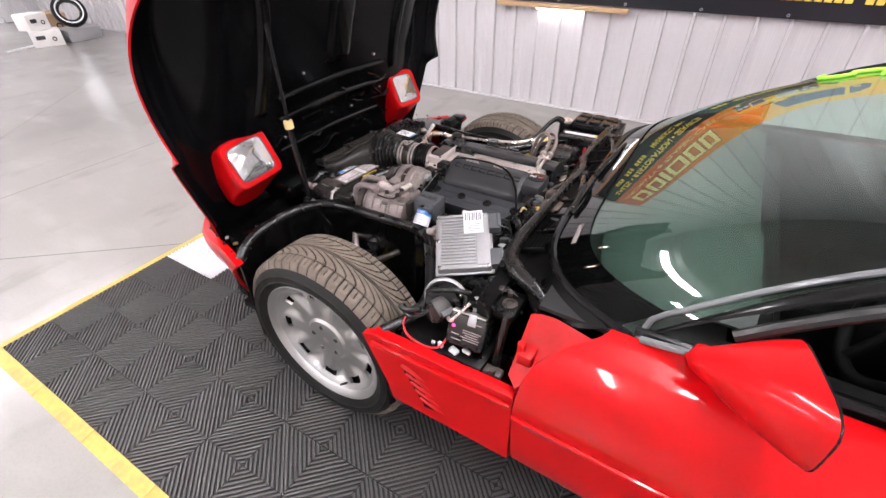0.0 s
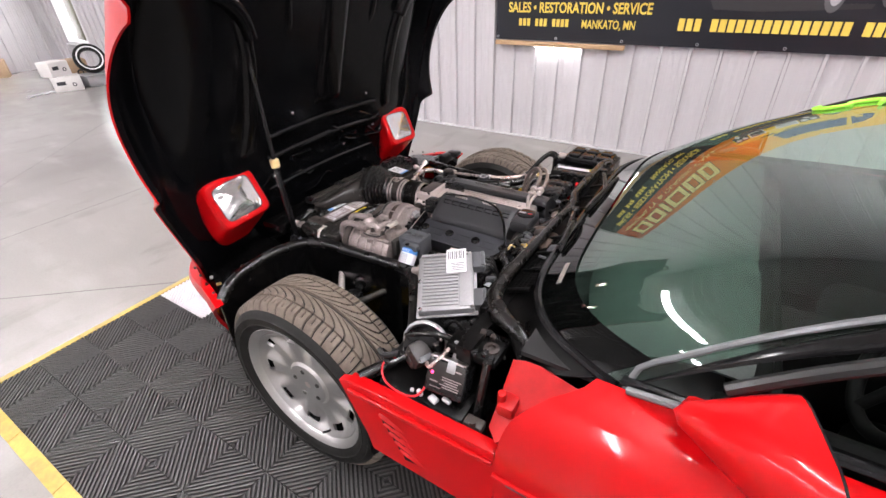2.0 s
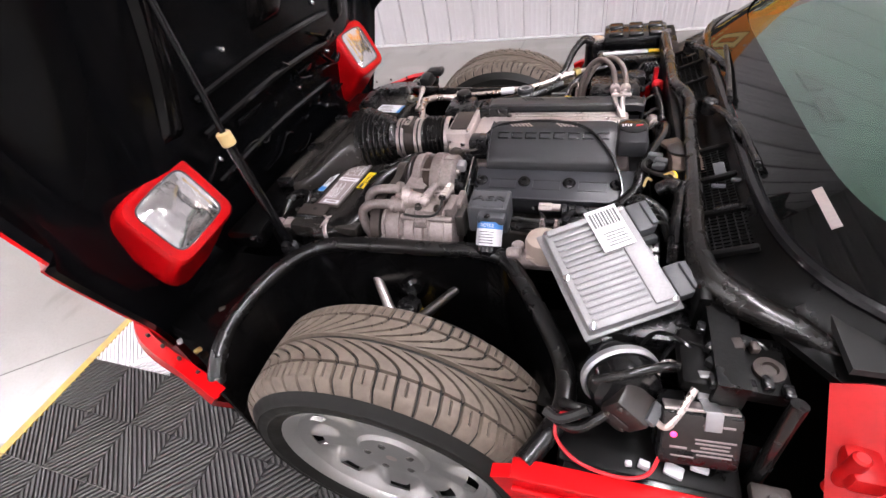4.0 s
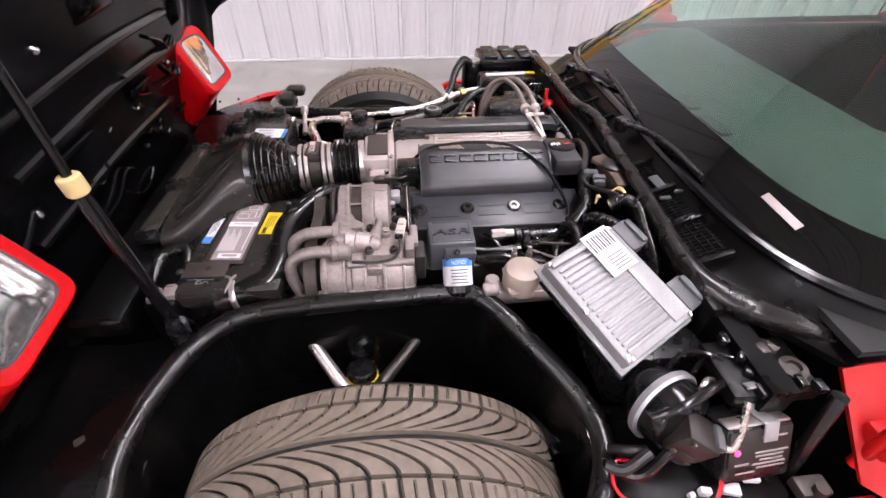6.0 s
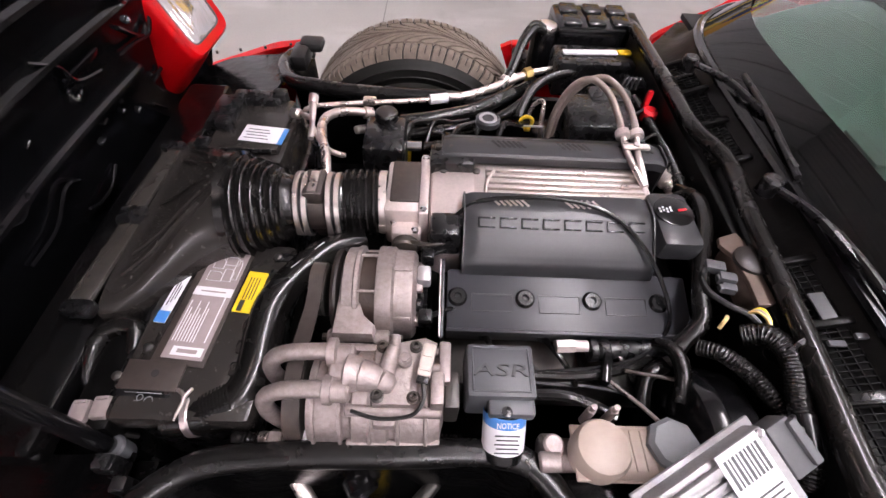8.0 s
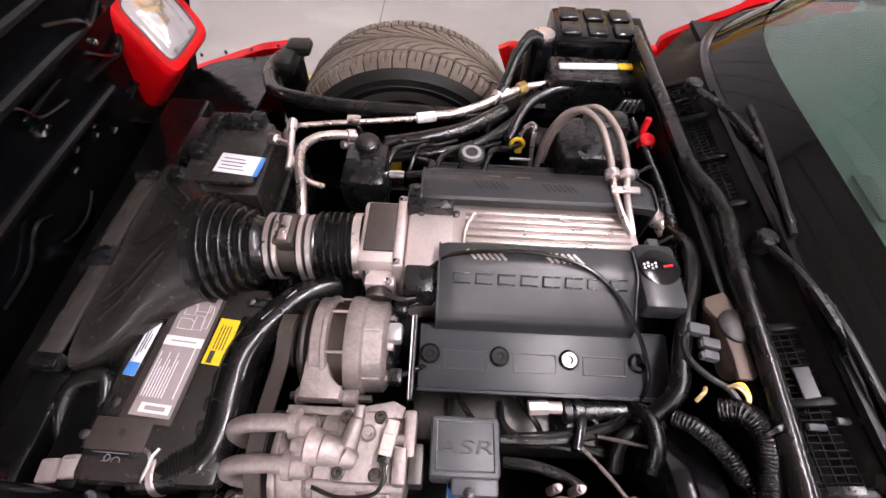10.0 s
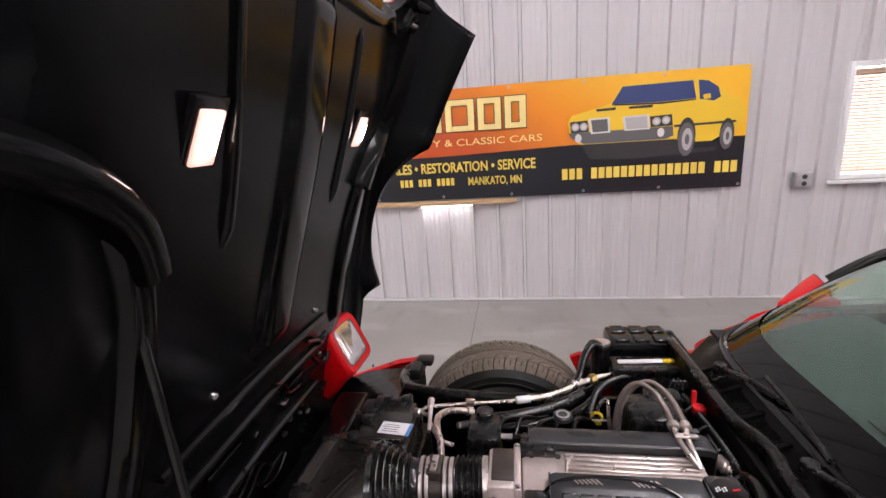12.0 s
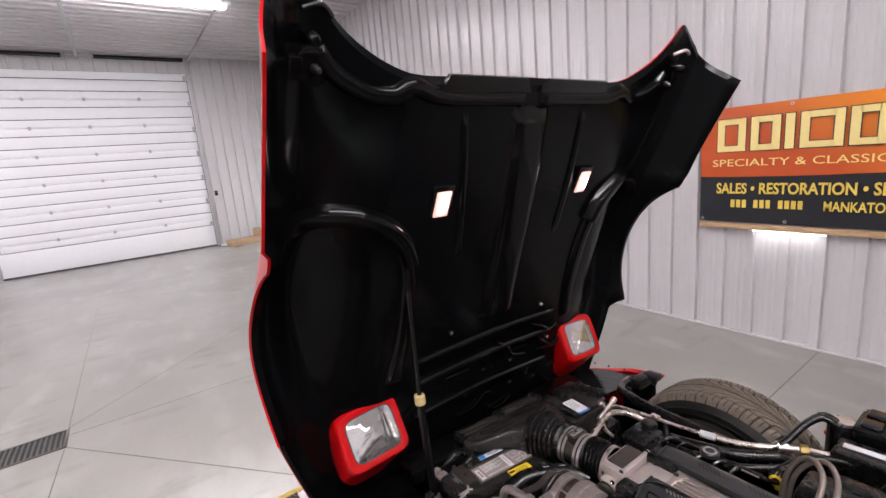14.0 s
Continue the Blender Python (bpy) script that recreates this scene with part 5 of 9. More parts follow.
def door(s):
    def fn(u, v):
        y, z = door_section(v)
        x0 = door_lead(z) + (0.14 * max(0.0, min(1.0, (z - 0.66) / 0.1)) if s > 0 else 0.0)
        taper = 1.0 + 0.012 * math.sin(math.pi * u)
        return Vector((x0 + (2.02 - x0) * u, y * s * taper, z + 0.02 * u * (1 if v > 0.9 else 0.2)))
    d = Geo().grid(fn, 40, 40, 0.02 * (1 if s > 0 else 1)).part("door", RED, CAR, "red door with a crease along its side")
    cr = Geo().tube([fn(u / 12, 0.565) + Vector((0, 0.0015 * s, 0)) for u in range(0, 13)], 0.006, seg=8)
    cr.part("side_moulding", RED, d)
    gl = Geo().box((1.45, 0.862 * s, 0.592), (1.28, 0.02, 0.006), 0.002)
    gl.part("moulding_gap", SEAL, d)
    Geo().tube([(0.97, 0.705 * s, 0.858), (1.4, 0.712 * s, 0.874), (2.0, 0.70 * s, 0.887)], 0.011, seg=8).part("belt_seal", BLACKG, d)
    Geo().tube([(0.985, 0.722 * s, 0.853), (1.03, 0.732 * s, 0.868), (1.078, 0.742 * s, 0.884)], 0.008, seg=8).part("belt_trim", TRIMGREY, d, "grey metal trim at the pillar foot")
    # door mirror
    mi = Geo()
    def shell(u, v):
        """From the tip (u 0) to the glass end (u 1): a wedge with softly squared corners."""
        a = 2 * math.pi * v
        size = (1.0 if s < 0 else 0.78) * min(1.0, u * 14.0 + 0.02)
        r = math.sin(math.pi / 2 * min(1.0, 0.10 + u * 0.93)) ** 0.9
        e = 0.72 - 0.22 * u
        c, q = math.copysign(abs(math.cos(a)) ** e, math.cos(a)), math.copysign(abs(math.sin(a)) ** e, math.sin(a))
        cy, cz = 0.775 + 0.058 * u, 0.906 + 0.048 * u if s < 0 else 0.848 + 0.022 * u
        y = (0.016 + 0.090 * r) * size * c * (0.45 + 0.55 * u)
        z = (0.012 + 0.056 * r) * size * q * (0.50 + 0.50 * u)
        x = (1.062 if s < 0 else 1.0) + 0.165 * u + 0.18 * y * u
        return Vector((x, s * (cy + y), cz + z + 0.12 * y * u))
    mi.grid(shell, 28, 28, 0.0, close_v=True)
    mm = mi.part("door_mirror", RED, d, "red body-coloured door mirror")
    end = [shell(1.0, k / 28) for k in range(28)]
    c = sum(end, Vector()) / 28
    t = bmesh.new()
    t.faces.new([t.verts.new(c + (p - c) * 0.94 + Vector((-0.004, 0, 0))) for p in end])
    Geo().add(t).part("mirror_glass", CHROME, mm)
    Geo().tube([c + (p - c) * 0.98 for p in end], 0.002, closed=True, seg=8, steps=2).part("mirror_rim", BLACKG, mm)
    Geo().box((1.12, 0.735 * s, 0.875), (0.09, 0.06, 0.04), 0.018).part("mirror_foot", RED, mm)
    # hinge pillar and red door shut face
    hp = Geo()
    hp.grid(lambda u, v: Vector((0.735 + 0.16 * v * u + 0.03 * v, s * (0.835 - 0.12 * u - 0.03 * (1 - v)), (0.665 if s < 0 else 0.60) + (0.137 if s < 0 else 0.13) * u * (1 - 0.12 * v) * (0.78 + 0.22 * math.sin(math.pi / 2 * min(1.0, v * 2.5))))), 10, 6, 0.014)
    hp = hp.part("hinge_pillar", RED_EDGE, CAR, "red painted door pillar with a hinge")
    if s > 0:
        return d
    Geo().box((0.765, 0.77 * s, 0.72), (0.04, 0.05, 0.035), 0.008).part("hinge_leaf", RED_EDGE, hp)
    Geo().cyl((0.75, 0.775 * s, 0.66), (0.75, 0.775 * s, 0.76), 0.010, bevel=0.003).part("hinge_barrel", RED_EDGE, hp)
    return d


door(-1)
door(1)


# windscreen: curved sheet from the cowl to the roof header
def screen(u, v, d=0.0):
    """u: -1 to 1 across; v: 0 at the cowl, 1 at the roof."""
    base = Vector((0.698 + 0.27 * abs(u) ** 6.8, 0.705 * u, 0.834 + 0.004 * (1 - u * u)))
    topp = Vector((1.425 + 0.035 * u * u, 0.60 * u, 1.163 + 0.014 * (1 - u * u)))
    p = base.lerp(topp, v)
    p.z += (0.047 + 0.012 * (1 - u * u)) * math.sin(math.pi * v)
    p.y += 0.012 * u * math.sin(math.pi * v)
    return p + Vector((0.42, 0, -0.9)) * d


def glasshouse():
    ws = Geo().grid(lambda a, b: screen(2 * a - 1, b), 40, 20, 0.005).part("windscreen", GLASS, CAR, "raked green-tinted windscreen")
    ws.visible_shadow = False
    Geo().tube([screen(-1 + 2 * k / 24, -0.004) + Vector((-0.006, 0, 0.002)) for k in range(25)], 0.011, seg=8, steps=2).part("windscreen_seal", BLACKG, ws)
    for s in (-1, 1):
        pil = Geo()
        def fn(u, v, s=s):
            p = screen(s * 1.0, u * 1.02)
            sec = [(0.0, 0.0), (0.008, 0.012), (0.03, 0.018), (0.052, 0.006), (0.06, -0.02), (0.03, -0.04), (0.0, -0.02)][int(round(v * 7)) % 7]
            k = min(1.0, 0.06 + u * 0.9)
            return p + Vector((0.02 * sec[1], s * sec[0] * k, sec[1] * k))
        pil.grid(fn, 18, 7, 0.0, close_v=True)
        a = pil.part("a_pillar", BLACKG, CAR, "black windscreen pillar")
        Geo().tube([Vector((0.978, 0.714 * s, 0.830))] + [screen(s * 0.985, k / 10) + Vector((0, 0, 0.006)) for k in range(1, 11)], 0.0065, seg=8, steps=2).part("pillar_trim", TRIMGREY if s < 0 else BLACKG, a)
        Geo().tube([screen(s, k / 10) + Vector((0.01, 0.06 * s, -0.012)) for k in range(3, 11)], 0.012, seg=8, steps=2).part("window_seal", RUBBER, a)
    def band(a, b):
        u = 1.96 * a - 0.98
        return screen(u, 0.004 + (0.100 + 0.055 * abs(u) ** 5) * b, -0.0045)
    Geo().grid(band, 60, 6, 0.001).part("windscreen_band", FRITBLACK, ws, "black band along the foot of the glass")
    plate = [screen(-0.575 - 0.105 * k, 0.072 - 0.010 * k, -0.0062) for k in (0, 1)]
    d = (plate[1] - plate[0]).normalized()
    side = (screen(-0.6, 0.09) - screen(-0.6, 0.06)).normalized()
    up_ = d.cross(side)
    if up_.z < 0:
        up_ = -up_
    m = Matrix((d, side, up_)).transposed().to_4x4()
    m.translation = (plate[0] + plate[1]) / 2
    Geo(m).box((0, 0, 0), (0.088, 0.014, 0.0008)).part("serial_plate", ALU, ws, "small metal plate under the glass")
    # roof, rear window and tail so that the car is whole
    def roof(u, v):
        y = 2 * v - 1
        x = 1.435 + 0.035 * y * y + 0.81 * u
        return Vector((x, y * (0.60 - 0.005 * u), 1.178 + 0.012 * math.sin(math.pi * u) - 0.02 * abs(y) ** 3 - 0.02 * u * u))
    Geo().grid(roof, 14, 20, 0.03).part("roof_panel", BLACKG, CAR, "black removable roof panel")
    Geo().tube([screen(-1 + k / 8, 1.0) + Vector((0.015, 0, 0.008)) for k in range(17)], 0.022, seg=8, steps=2).part("roof_header", BLACKG, CAR)
    def tail(u, v):
        a = math.pi * v
        w = 0.86 - 0.06 * u
        top = smooth_table([(0, 0.90), (0.5, 0.93), (1, 0.86)], u)
        return Vector((2.02 + 1.45 * u, -w * math.cos(a) * (1 if abs(math.cos(a)) < 0.99 else 1), 0.22 + (top - 0.22) * min(1.0, math.sin(a) * 2.2) ** 0.7))
    Geo().grid(tail, 20, 36, 0.02).part("rear_body", RED, CAR, "red rear bodywork")
    Geo().grid(lambda u, v: tail(1.0, v).lerp(Vector((3.47, 0, 0.4)), u), 4, 36, 0.015).part("rear_panel", RED, CAR)
    rg = Geo().grid(lambda u, v: Vector((2.22 + 0.95 * u, (2 * v - 1) * (0.585 + 0.06 * u), 1.15 - 0.23 * u - 0.03 * (2 * v - 1) ** 2 + 0.03 * math.sin(math.pi * u))), 16, 16, 0.005).part("rear_window", GLASS, CAR)
    rg.visible_shadow = False
    for s in (-1, 1):
        Geo().tube([(2.22, 0.58 * s, 1.15), (2.15, 0.64 * s, 1.02), (2.1, 0.69 * s, 0.90)], 0.035, seg=8).part("b_pillar", BLACKG, CAR)


glasshouse()


def interior():
    d = Geo()
    d.grid(lambda u, v: Vector((0.80 + 0.12 * abs(2 * v - 1) ** 4 * (1 - u) + 0.38 * u, (2 * v - 1) * 0.615, 0.828 + 0.030 * u + 0.030 * math.sin(math.pi * u * 0.8) + 0.032 * max(0.0, min(1.0, (0.34 - abs(2 * v - 1 + 0.66)) / 0.06)) * min(1.0, u * 2.2))), 16, 30, 0.02)
    # dark sheet added to stand for the shade between dashboard and glass
    Geo().box((0.95, 0.0, 0.797), (0.40, 1.36, 0.012)).part("dash_trough", GAPDARK, CAR, "dark sheet for the shaded gap between dashboard and glass")
    ds = d.part("dashboard", DASH, CAR, "black padded dashboard")
    Geo().box((1.21, 0.0, 0.72), (0.08, 1.2, 0.24), 0.03).part("dash_lower", CLOTH, ds)
    Geo().box((1.195, -0.40, 0.845), (0.05, 0.40, 0.07), 0.02).part("gauge_panel", CLOTH, ds)
    for y in (-0.072, 0.068):
        Geo().box((0.862, y, 0.8505), (0.032, 0.098, 0.006), 0.002).part("defroster_vent", GAPDARK, ds)
    w = Geo(Matrix.Translation((1.50, -0.36, 0.86)) @ Matrix.Rotation(radians(-65), 4, "Y"))
    w.tube([(0.185 * math.cos(2 * math.pi * k / 16), 0.185 * math.sin(2 * math.pi * k / 16), 0) for k in range(16)], 0.016, closed=True, steps=3)
    w.cyl((0, 0, -0.03), (0, 0, 0.02), 0.05, bevel=0.008)
    for a in (0, 180, 270):
        w.cyl((0, 0, 0), (0.18 * math.cos(radians(a)), 0.18 * math.sin(radians(a)), 0), 0.012)
    w.part("steering_wheel", CLOTH, CAR, "black steering wheel")
    for s in (-1, 1):
        q = Geo()
        q.box((1.75, 0.36 * s, 0.42), (0.5, 0.48, 0.16), 0.06, seg=3)
        q.part("seat", CLOTH, CAR, "black leather seat")
        Geo().box((2.02, 0.36 * s, 0.72), (0.14, 0.48, 0.60), 0.06, Matrix.Rotation(radians(14), 4, "Y"), seg=3).box((2.11, 0.36 * s, 1.02), (0.09, 0.24, 0.14), 0.04, Matrix.Rotation(radians(14), 4, "Y"), seg=3).part("seat_back", CLOTH, CAR, "black leather seat back")
        Geo().box((1.58, 0.672 * s, 0.6075), (0.92, 0.04, 0.535), 0.015).part("door_card", CLOTH, CAR)
    Geo().box((1.5, 0.0, 0.30), (1.5, 1.5, 0.04)).box((1.6, 0.0, 0.48), (1.0, 0.22, 0.3), 0.04).part("cabin_floor", CLOTH, CAR)
    Geo().box((2.35, 0, 0.62), (0.04, 1.4, 0.6)).box((2.8, 0, 0.88), (0.9, 1.2, 0.02)).part("cargo_shelf", CLOTH, CAR)
    Geo().box((1.62, 0.0, 1.075), (0.012, 0.22, 0.055), 0.012).cyl((1.60, 0, 1.10), (1.58, 0, 1.15), 0.01).part("rear_view_mirror", BLACK, CAR)


interior()


# wheels
PITCHES, EDGE = 54, 0.545


def sweep(c):
    """How far, in pitches, the grooves have run along the tyre at distance c from its middle."""
    q = min(1.0, abs(c) / EDGE)
    half = 0.25 * max(-1.0, min(1.0, c / 0.05))
    return 3.0 * (1 - (1 - q) ** 2) + 0.35 * max(0.0, abs(c) - EDGE) + half


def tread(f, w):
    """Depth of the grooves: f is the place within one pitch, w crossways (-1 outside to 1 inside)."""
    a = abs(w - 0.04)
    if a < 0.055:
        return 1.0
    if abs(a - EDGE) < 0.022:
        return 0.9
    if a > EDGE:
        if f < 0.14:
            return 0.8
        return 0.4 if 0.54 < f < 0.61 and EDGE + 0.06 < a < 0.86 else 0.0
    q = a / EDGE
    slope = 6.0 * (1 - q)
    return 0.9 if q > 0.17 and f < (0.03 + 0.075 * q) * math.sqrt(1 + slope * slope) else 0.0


def tyre_meshes():
    R, RIM_R = 0.3305, 0.236
    PER, NW = 20, 100
    NA = PITCHES * PER
    verts, faces, deep = [], [], []
    for i in range(NA):
        f = (i % PER) / PER
        for j in range(NW + 1):
            w = 2 * j / NW - 1
            a = abs(w)
            th = 2 * math.pi * (i / PER - sweep(w - 0.04)) / PITCHES
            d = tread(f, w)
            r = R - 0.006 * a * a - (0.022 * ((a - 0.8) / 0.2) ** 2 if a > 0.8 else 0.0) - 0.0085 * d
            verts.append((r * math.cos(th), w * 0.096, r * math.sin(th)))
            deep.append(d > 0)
    for i in range(NA):
        k = (i + 1) % NA
        for j in range(NW):
            faces.append((i * (NW + 1) + j, k * (NW + 1) + j, k * (NW + 1) + j + 1, i * (NW + 1) + j + 1))
    me = bpy.data.meshes.new("tread")
    me.from_pydata(verts, [], faces)
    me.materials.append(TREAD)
    me.materials.append(GROOVE_SHADE)
    # sunken faces get the near-black colour that carries the groove shade
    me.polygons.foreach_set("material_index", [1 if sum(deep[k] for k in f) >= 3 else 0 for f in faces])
    me.update()
    me.flip_normals()
    me.polygons.foreach_set("use_smooth", [True] * len(me.polygons))
    me.set_sharp_from_angle(angle=radians(40))
    turn = Matrix.Rotation(radians(90), 4, "X")
    g = Geo(turn)
    e = R - 0.028
    prof = [(RIM_R - 0.008, -0.090), (RIM_R + 0.004, -0.101), (RIM_R + 0.018, -0.1095), (0.260, -0.1115), (0.262, -0.1135), (0.264, -0.1117), (0.275, -0.112), (0.282, -0.1112), (0.284, -0.1130), (0.286, -0.1105), (0.292, -0.1070), (0.3005, -0.0995), (e + 0.002, -0.0961), (e - 0.02, -0.085), (RIM_R + 0.01, -0.065)]
    g.lathe(prof, caps=False, seg=96)
    side = g.mesh("sidewall", SIDEWALL)
    return me, side, turn


TREAD_ME, SIDE_ME, TURN_X = tyre_meshes()


def wheel_rim_mesh():
    """Cast wheel: flat dish with rows of slots round the edge; face towards local -y."""
    g = Geo(TURN_X)
    # barrel and lip; after the turn, local +z faces -y
    g.lathe([(0.222, 0.115), (0.2265, 0.112), (0.2265, 0.106), (0.214, 0.100), (0.205, 0.085), (0.200, 0.03), (0.196, -0.10), (0.214, -0.112), (0.2265, -0.116)], caps=False, seg=96)
    g.lathe([(0.2265, -0.116), (0.190, -0.10), (0.190, 0.03), (0.197, 0.085), (0.206, 0.104), (0.222, 0.115)], caps=False, seg=96)
    return g


def wheel_face():
    """Dished face: raised hub, flat dish, and scooped windows under the rim."""
    t = bmesh.new()
    N, slots = 216, 9
    R = [(0.030, 0.070), (0.052, 0.071), (0.066, 0.069), (0.074, 0.060), (0.090, 0.058), (0.115, 0.060), (0.132, 0.062), (0.145, 0.0635), (0.152, 0.064), (0.158, 0.065), (0.165, 0.066), (0.175, 0.067), (0.183, 0.069), (0.188, 0.072), (0.194, 0.078), (0.205, 0.088)]
    rings = []
    for r, h in R:
        ring = []
        for i in range(N):
            a, f = 2 * math.pi * i / N, (i * slots / N) % 1.0
            scoop = 0.020 * math.sin(math.pi * min(1.0, max(0.0, (f - 0.36) / 0.62))) * math.sin(math.pi * min(1.0, max(0.0, (r - 0.105) / 0.092))) if f > 0.36 else 0.0
            ring.append(t.verts.new((r * math.cos(a), r * math.sin(a), h - scoop)))
        rings.append(ring)
    t.faces.new(rings[0])
    for k, (a, b) in enumerate(zip(rings, rings[1:])):
        for i in range(N):
            f = ((i + 0.5) * slots / N) % 1.0
            if 0.157 <= R[k][0] < 0.187 and 0.05 < f < 0.42:
                continue
            j = (i + 1) % N
            t.faces.new((a[i], b[i], b[j], a[j]))
    bmesh.ops.recalc_face_normals(t, faces=t.faces[:])
    bmesh.ops.solidify(t, geom=t.faces[:], thickness=0.010)
    g = Geo(TURN_X)
    g.add(t)
    return g


RIM_ME, FACE_ME = wheel_rim_mesh().mesh("rim", RIM), wheel_face().mesh("wheel_face", RIM, 30)
g = Geo(TURN_X).lathe([(0.030, 0.062), (0.030, 0.076), (0.026, 0.079), (0.012, 0.080), (0.0005, 0.080)], seg=40, caps=False)
CAP_ME = g.mesh("hub_cap", ALU)
g = Geo(TURN_X).lathe([(0.012, 0.066), (0.012, 0.078), (0.007, 0.083), (0.0005, 0.083)], seg=6, caps=False)
NUT_ME = g.mesh("lug_nut", STEEL)
# black dish added before the brake disc so that the slots look shaded
SLOT_SHADE_ME = Geo(TURN_X).lathe([(0.05, 0.042), (0.183, 0.042), (0.1945, 0.074), (0.196, 0.074), (0.190, 0.038), (0.05, 0.038)], seg=64).mesh("slot_dish", MESHBLACK)
DISC_ME = Geo(TURN_X).lathe([(0.05, 0.03), (0.155, 0.03), (0.155, 0.008), (0.05, 0.008)], seg=48).mesh("brake_disc", STEEL)


def wheel(x, s, spin):
    w = new("wheel")
    tagged(w, "wide dusty tyre on a cast silver wheel")
    w.parent = CAR
    w.matrix_basis = Matrix.Translation((x, 0.698 * s, 0.362)) @ Matrix.Rotation(radians(0 if s < 0 else 180), 4, "Z") @ Matrix.Scale(1.06, 4)
    ty = new("tyre", TREAD_ME)
    ty.parent = w
    ty["label"] = "worn tyre tread with curved grooves"
    for a in (0, 180):
        o = new("sidewall", SIDE_ME)
        o.parent = w
        o.matrix_basis = Matrix.Rotation(radians(a), 4, "Z")
    for nm, me in (("rim", RIM_ME), ("wheel_face", FACE_ME), ("hub_cap", CAP_ME), ("brake_disc", DISC_ME), ("brake_dust_shield", SLOT_SHADE_ME)):
        o = new(nm, me)
        o.parent = w
        o.matrix_basis = Matrix.Rotation(radians(spin), 4, "Y") @ Matrix.Diagonal((1.063, 0.87, 1.063, 1.0))
    for k in range(5):
        o = new("lug_nut", NUT_ME)
        o.parent = w
        a = radians(spin + 72 * k)
        o.location = (0.054 * math.cos(a), 0.010, 0.054 * math.sin(a))
    Geo().cyl((0.19 * math.cos(radians(-70)), -0.075, 0.19 * math.sin(radians(-70))), (0.175 * math.cos(radians(-70)), -0.10, 0.175 * math.sin(radians(-70))), 0.004).part("valve_stem", BLACK, w)


for _x in (0.037, 2.481):
    for _s in (-1, 1):
        wheel(_x, _s, 27)

# ---- the car: engine bay ----
def bay():
    eb = Geo().box((0.12, 0.0, 0.17), (1.42, 1.36, 0.03)).part("engine_bay", BAYBLACK, CAR, "grimy black engine bay panels")
    Geo().box((0.62, 0.0, 0.48), (0.04, 1.44, 0.60)).part("bulkhead", BAYBLACK, eb)
    Geo().box((-0.62, 0.0, 0.36), (0.05, 1.30, 0.36)).part("nose_panel", BAYBLACK, eb)
    for s in (-1, 1):
        for c, d, r in (((0.48, 0.52 * s, 0.34), (0.30, 0.26, 0.34), 0.02), ((0.55, 0.66 * s, 0.36), (0.4, 0.02, 0.36), 0.0), ((-0.46, 0.50 * s, 0.36), (0.26, 0.26, 0.30), 0.02), ((-0.05, 0.40 * s, 0.40), (1.2, 0.05, 0.12), 0.015)):
            Geo().box(c, d, r).part("inner_panel", BAYBLACK if c[0] < -0.4 else BAYGLOSS, eb)
    # wheelhouse liners with their rolled rims
    for s in (-1, 1):
        rim = [(-0.305, -0.80, 0.585), (-0.325, -0.735, 0.622), (-0.335, -0.64, 0.640), (-0.285, -0.515, 0.668), (-0.205, -0.438, 0.682), (-0.10, -0.418, 0.684), (0.08, -0.411, 0.685), (0.20, -0.408, 0.685), (0.262, -0.432, 0.680), (0.335, -0.53, 0.658), (0.395, -0.635, 0.640), (0.400, -0.72, 0.630), (0.350, -0.815, 0.618)]
        if s > 0:
            rim = [(x, -y * (1.0 if abs(y) > 0.5 else 1.07), z - 0.012) for x, y, z in rim]
        r = Geo().tube(rim, 0.0185, seg=14).part("wheelhouse_rim", RIMRUBBER, CAR, "black rubber rim of the wheelhouse")
        wl = Geo()
        def fn(u, v, rim=rim, s=s):
            k = u * (len(rim) - 1)
            i = min(len(rim) - 2, int(k))
            p = Vector(rim[i]).lerp(Vector(rim[i + 1]), k - i)
            q = Vector((p.x * 0.98, p.y + 0.03 * s * v * (1 if abs(p.y) < 0.7 else 0), p.z - 0.36 * v))
            return q
        wl.grid(fn, 48, 6, 0.006)
        wl.part("wheelhouse_liner", BAYGLOSS, r)
        # suspension seen over the tyre
        su = Geo().cyl((0.01, 0.50 * s, 0.36), (0.01, 0.465 * s, 0.545), 0.030, bevel=0.004).part("shock_absorber", BLACK, CAR, "shock absorber with a yellow body")
        Geo().cyl((0.01, 0.490 * s, 0.42), (0.01, 0.472 * s, 0.525), 0.0335, bevel=0.003).part("shock_body", YELLOWP, su, "yellow damper body")
        for a, b, metal in (((-0.105, 0.40 * s, 0.590), (-0.01, 0.52 * s, 0.525), ALU), ((0.125, 0.42 * s, 0.565), (0.03, 0.52 * s, 0.525), STEEL)):
            Geo().cyl(a, b, 0.011, 0.014, bevel=0.003).part("control_arm", metal, su)
        Geo().cyl((0.01, 0.53 * s, 0.47), (0.01, 0.53 * s, 0.52), 0.03, 0.022, bevel=0.006).part("ball_joint", STEEL, su)
        Geo().cyl((0.0, 0.41 * s, 0.565), (0.02, 0.44 * s, 0.565), 0.028, bevel=0.008).part("shock_mount", BLACKG, su)


bay()


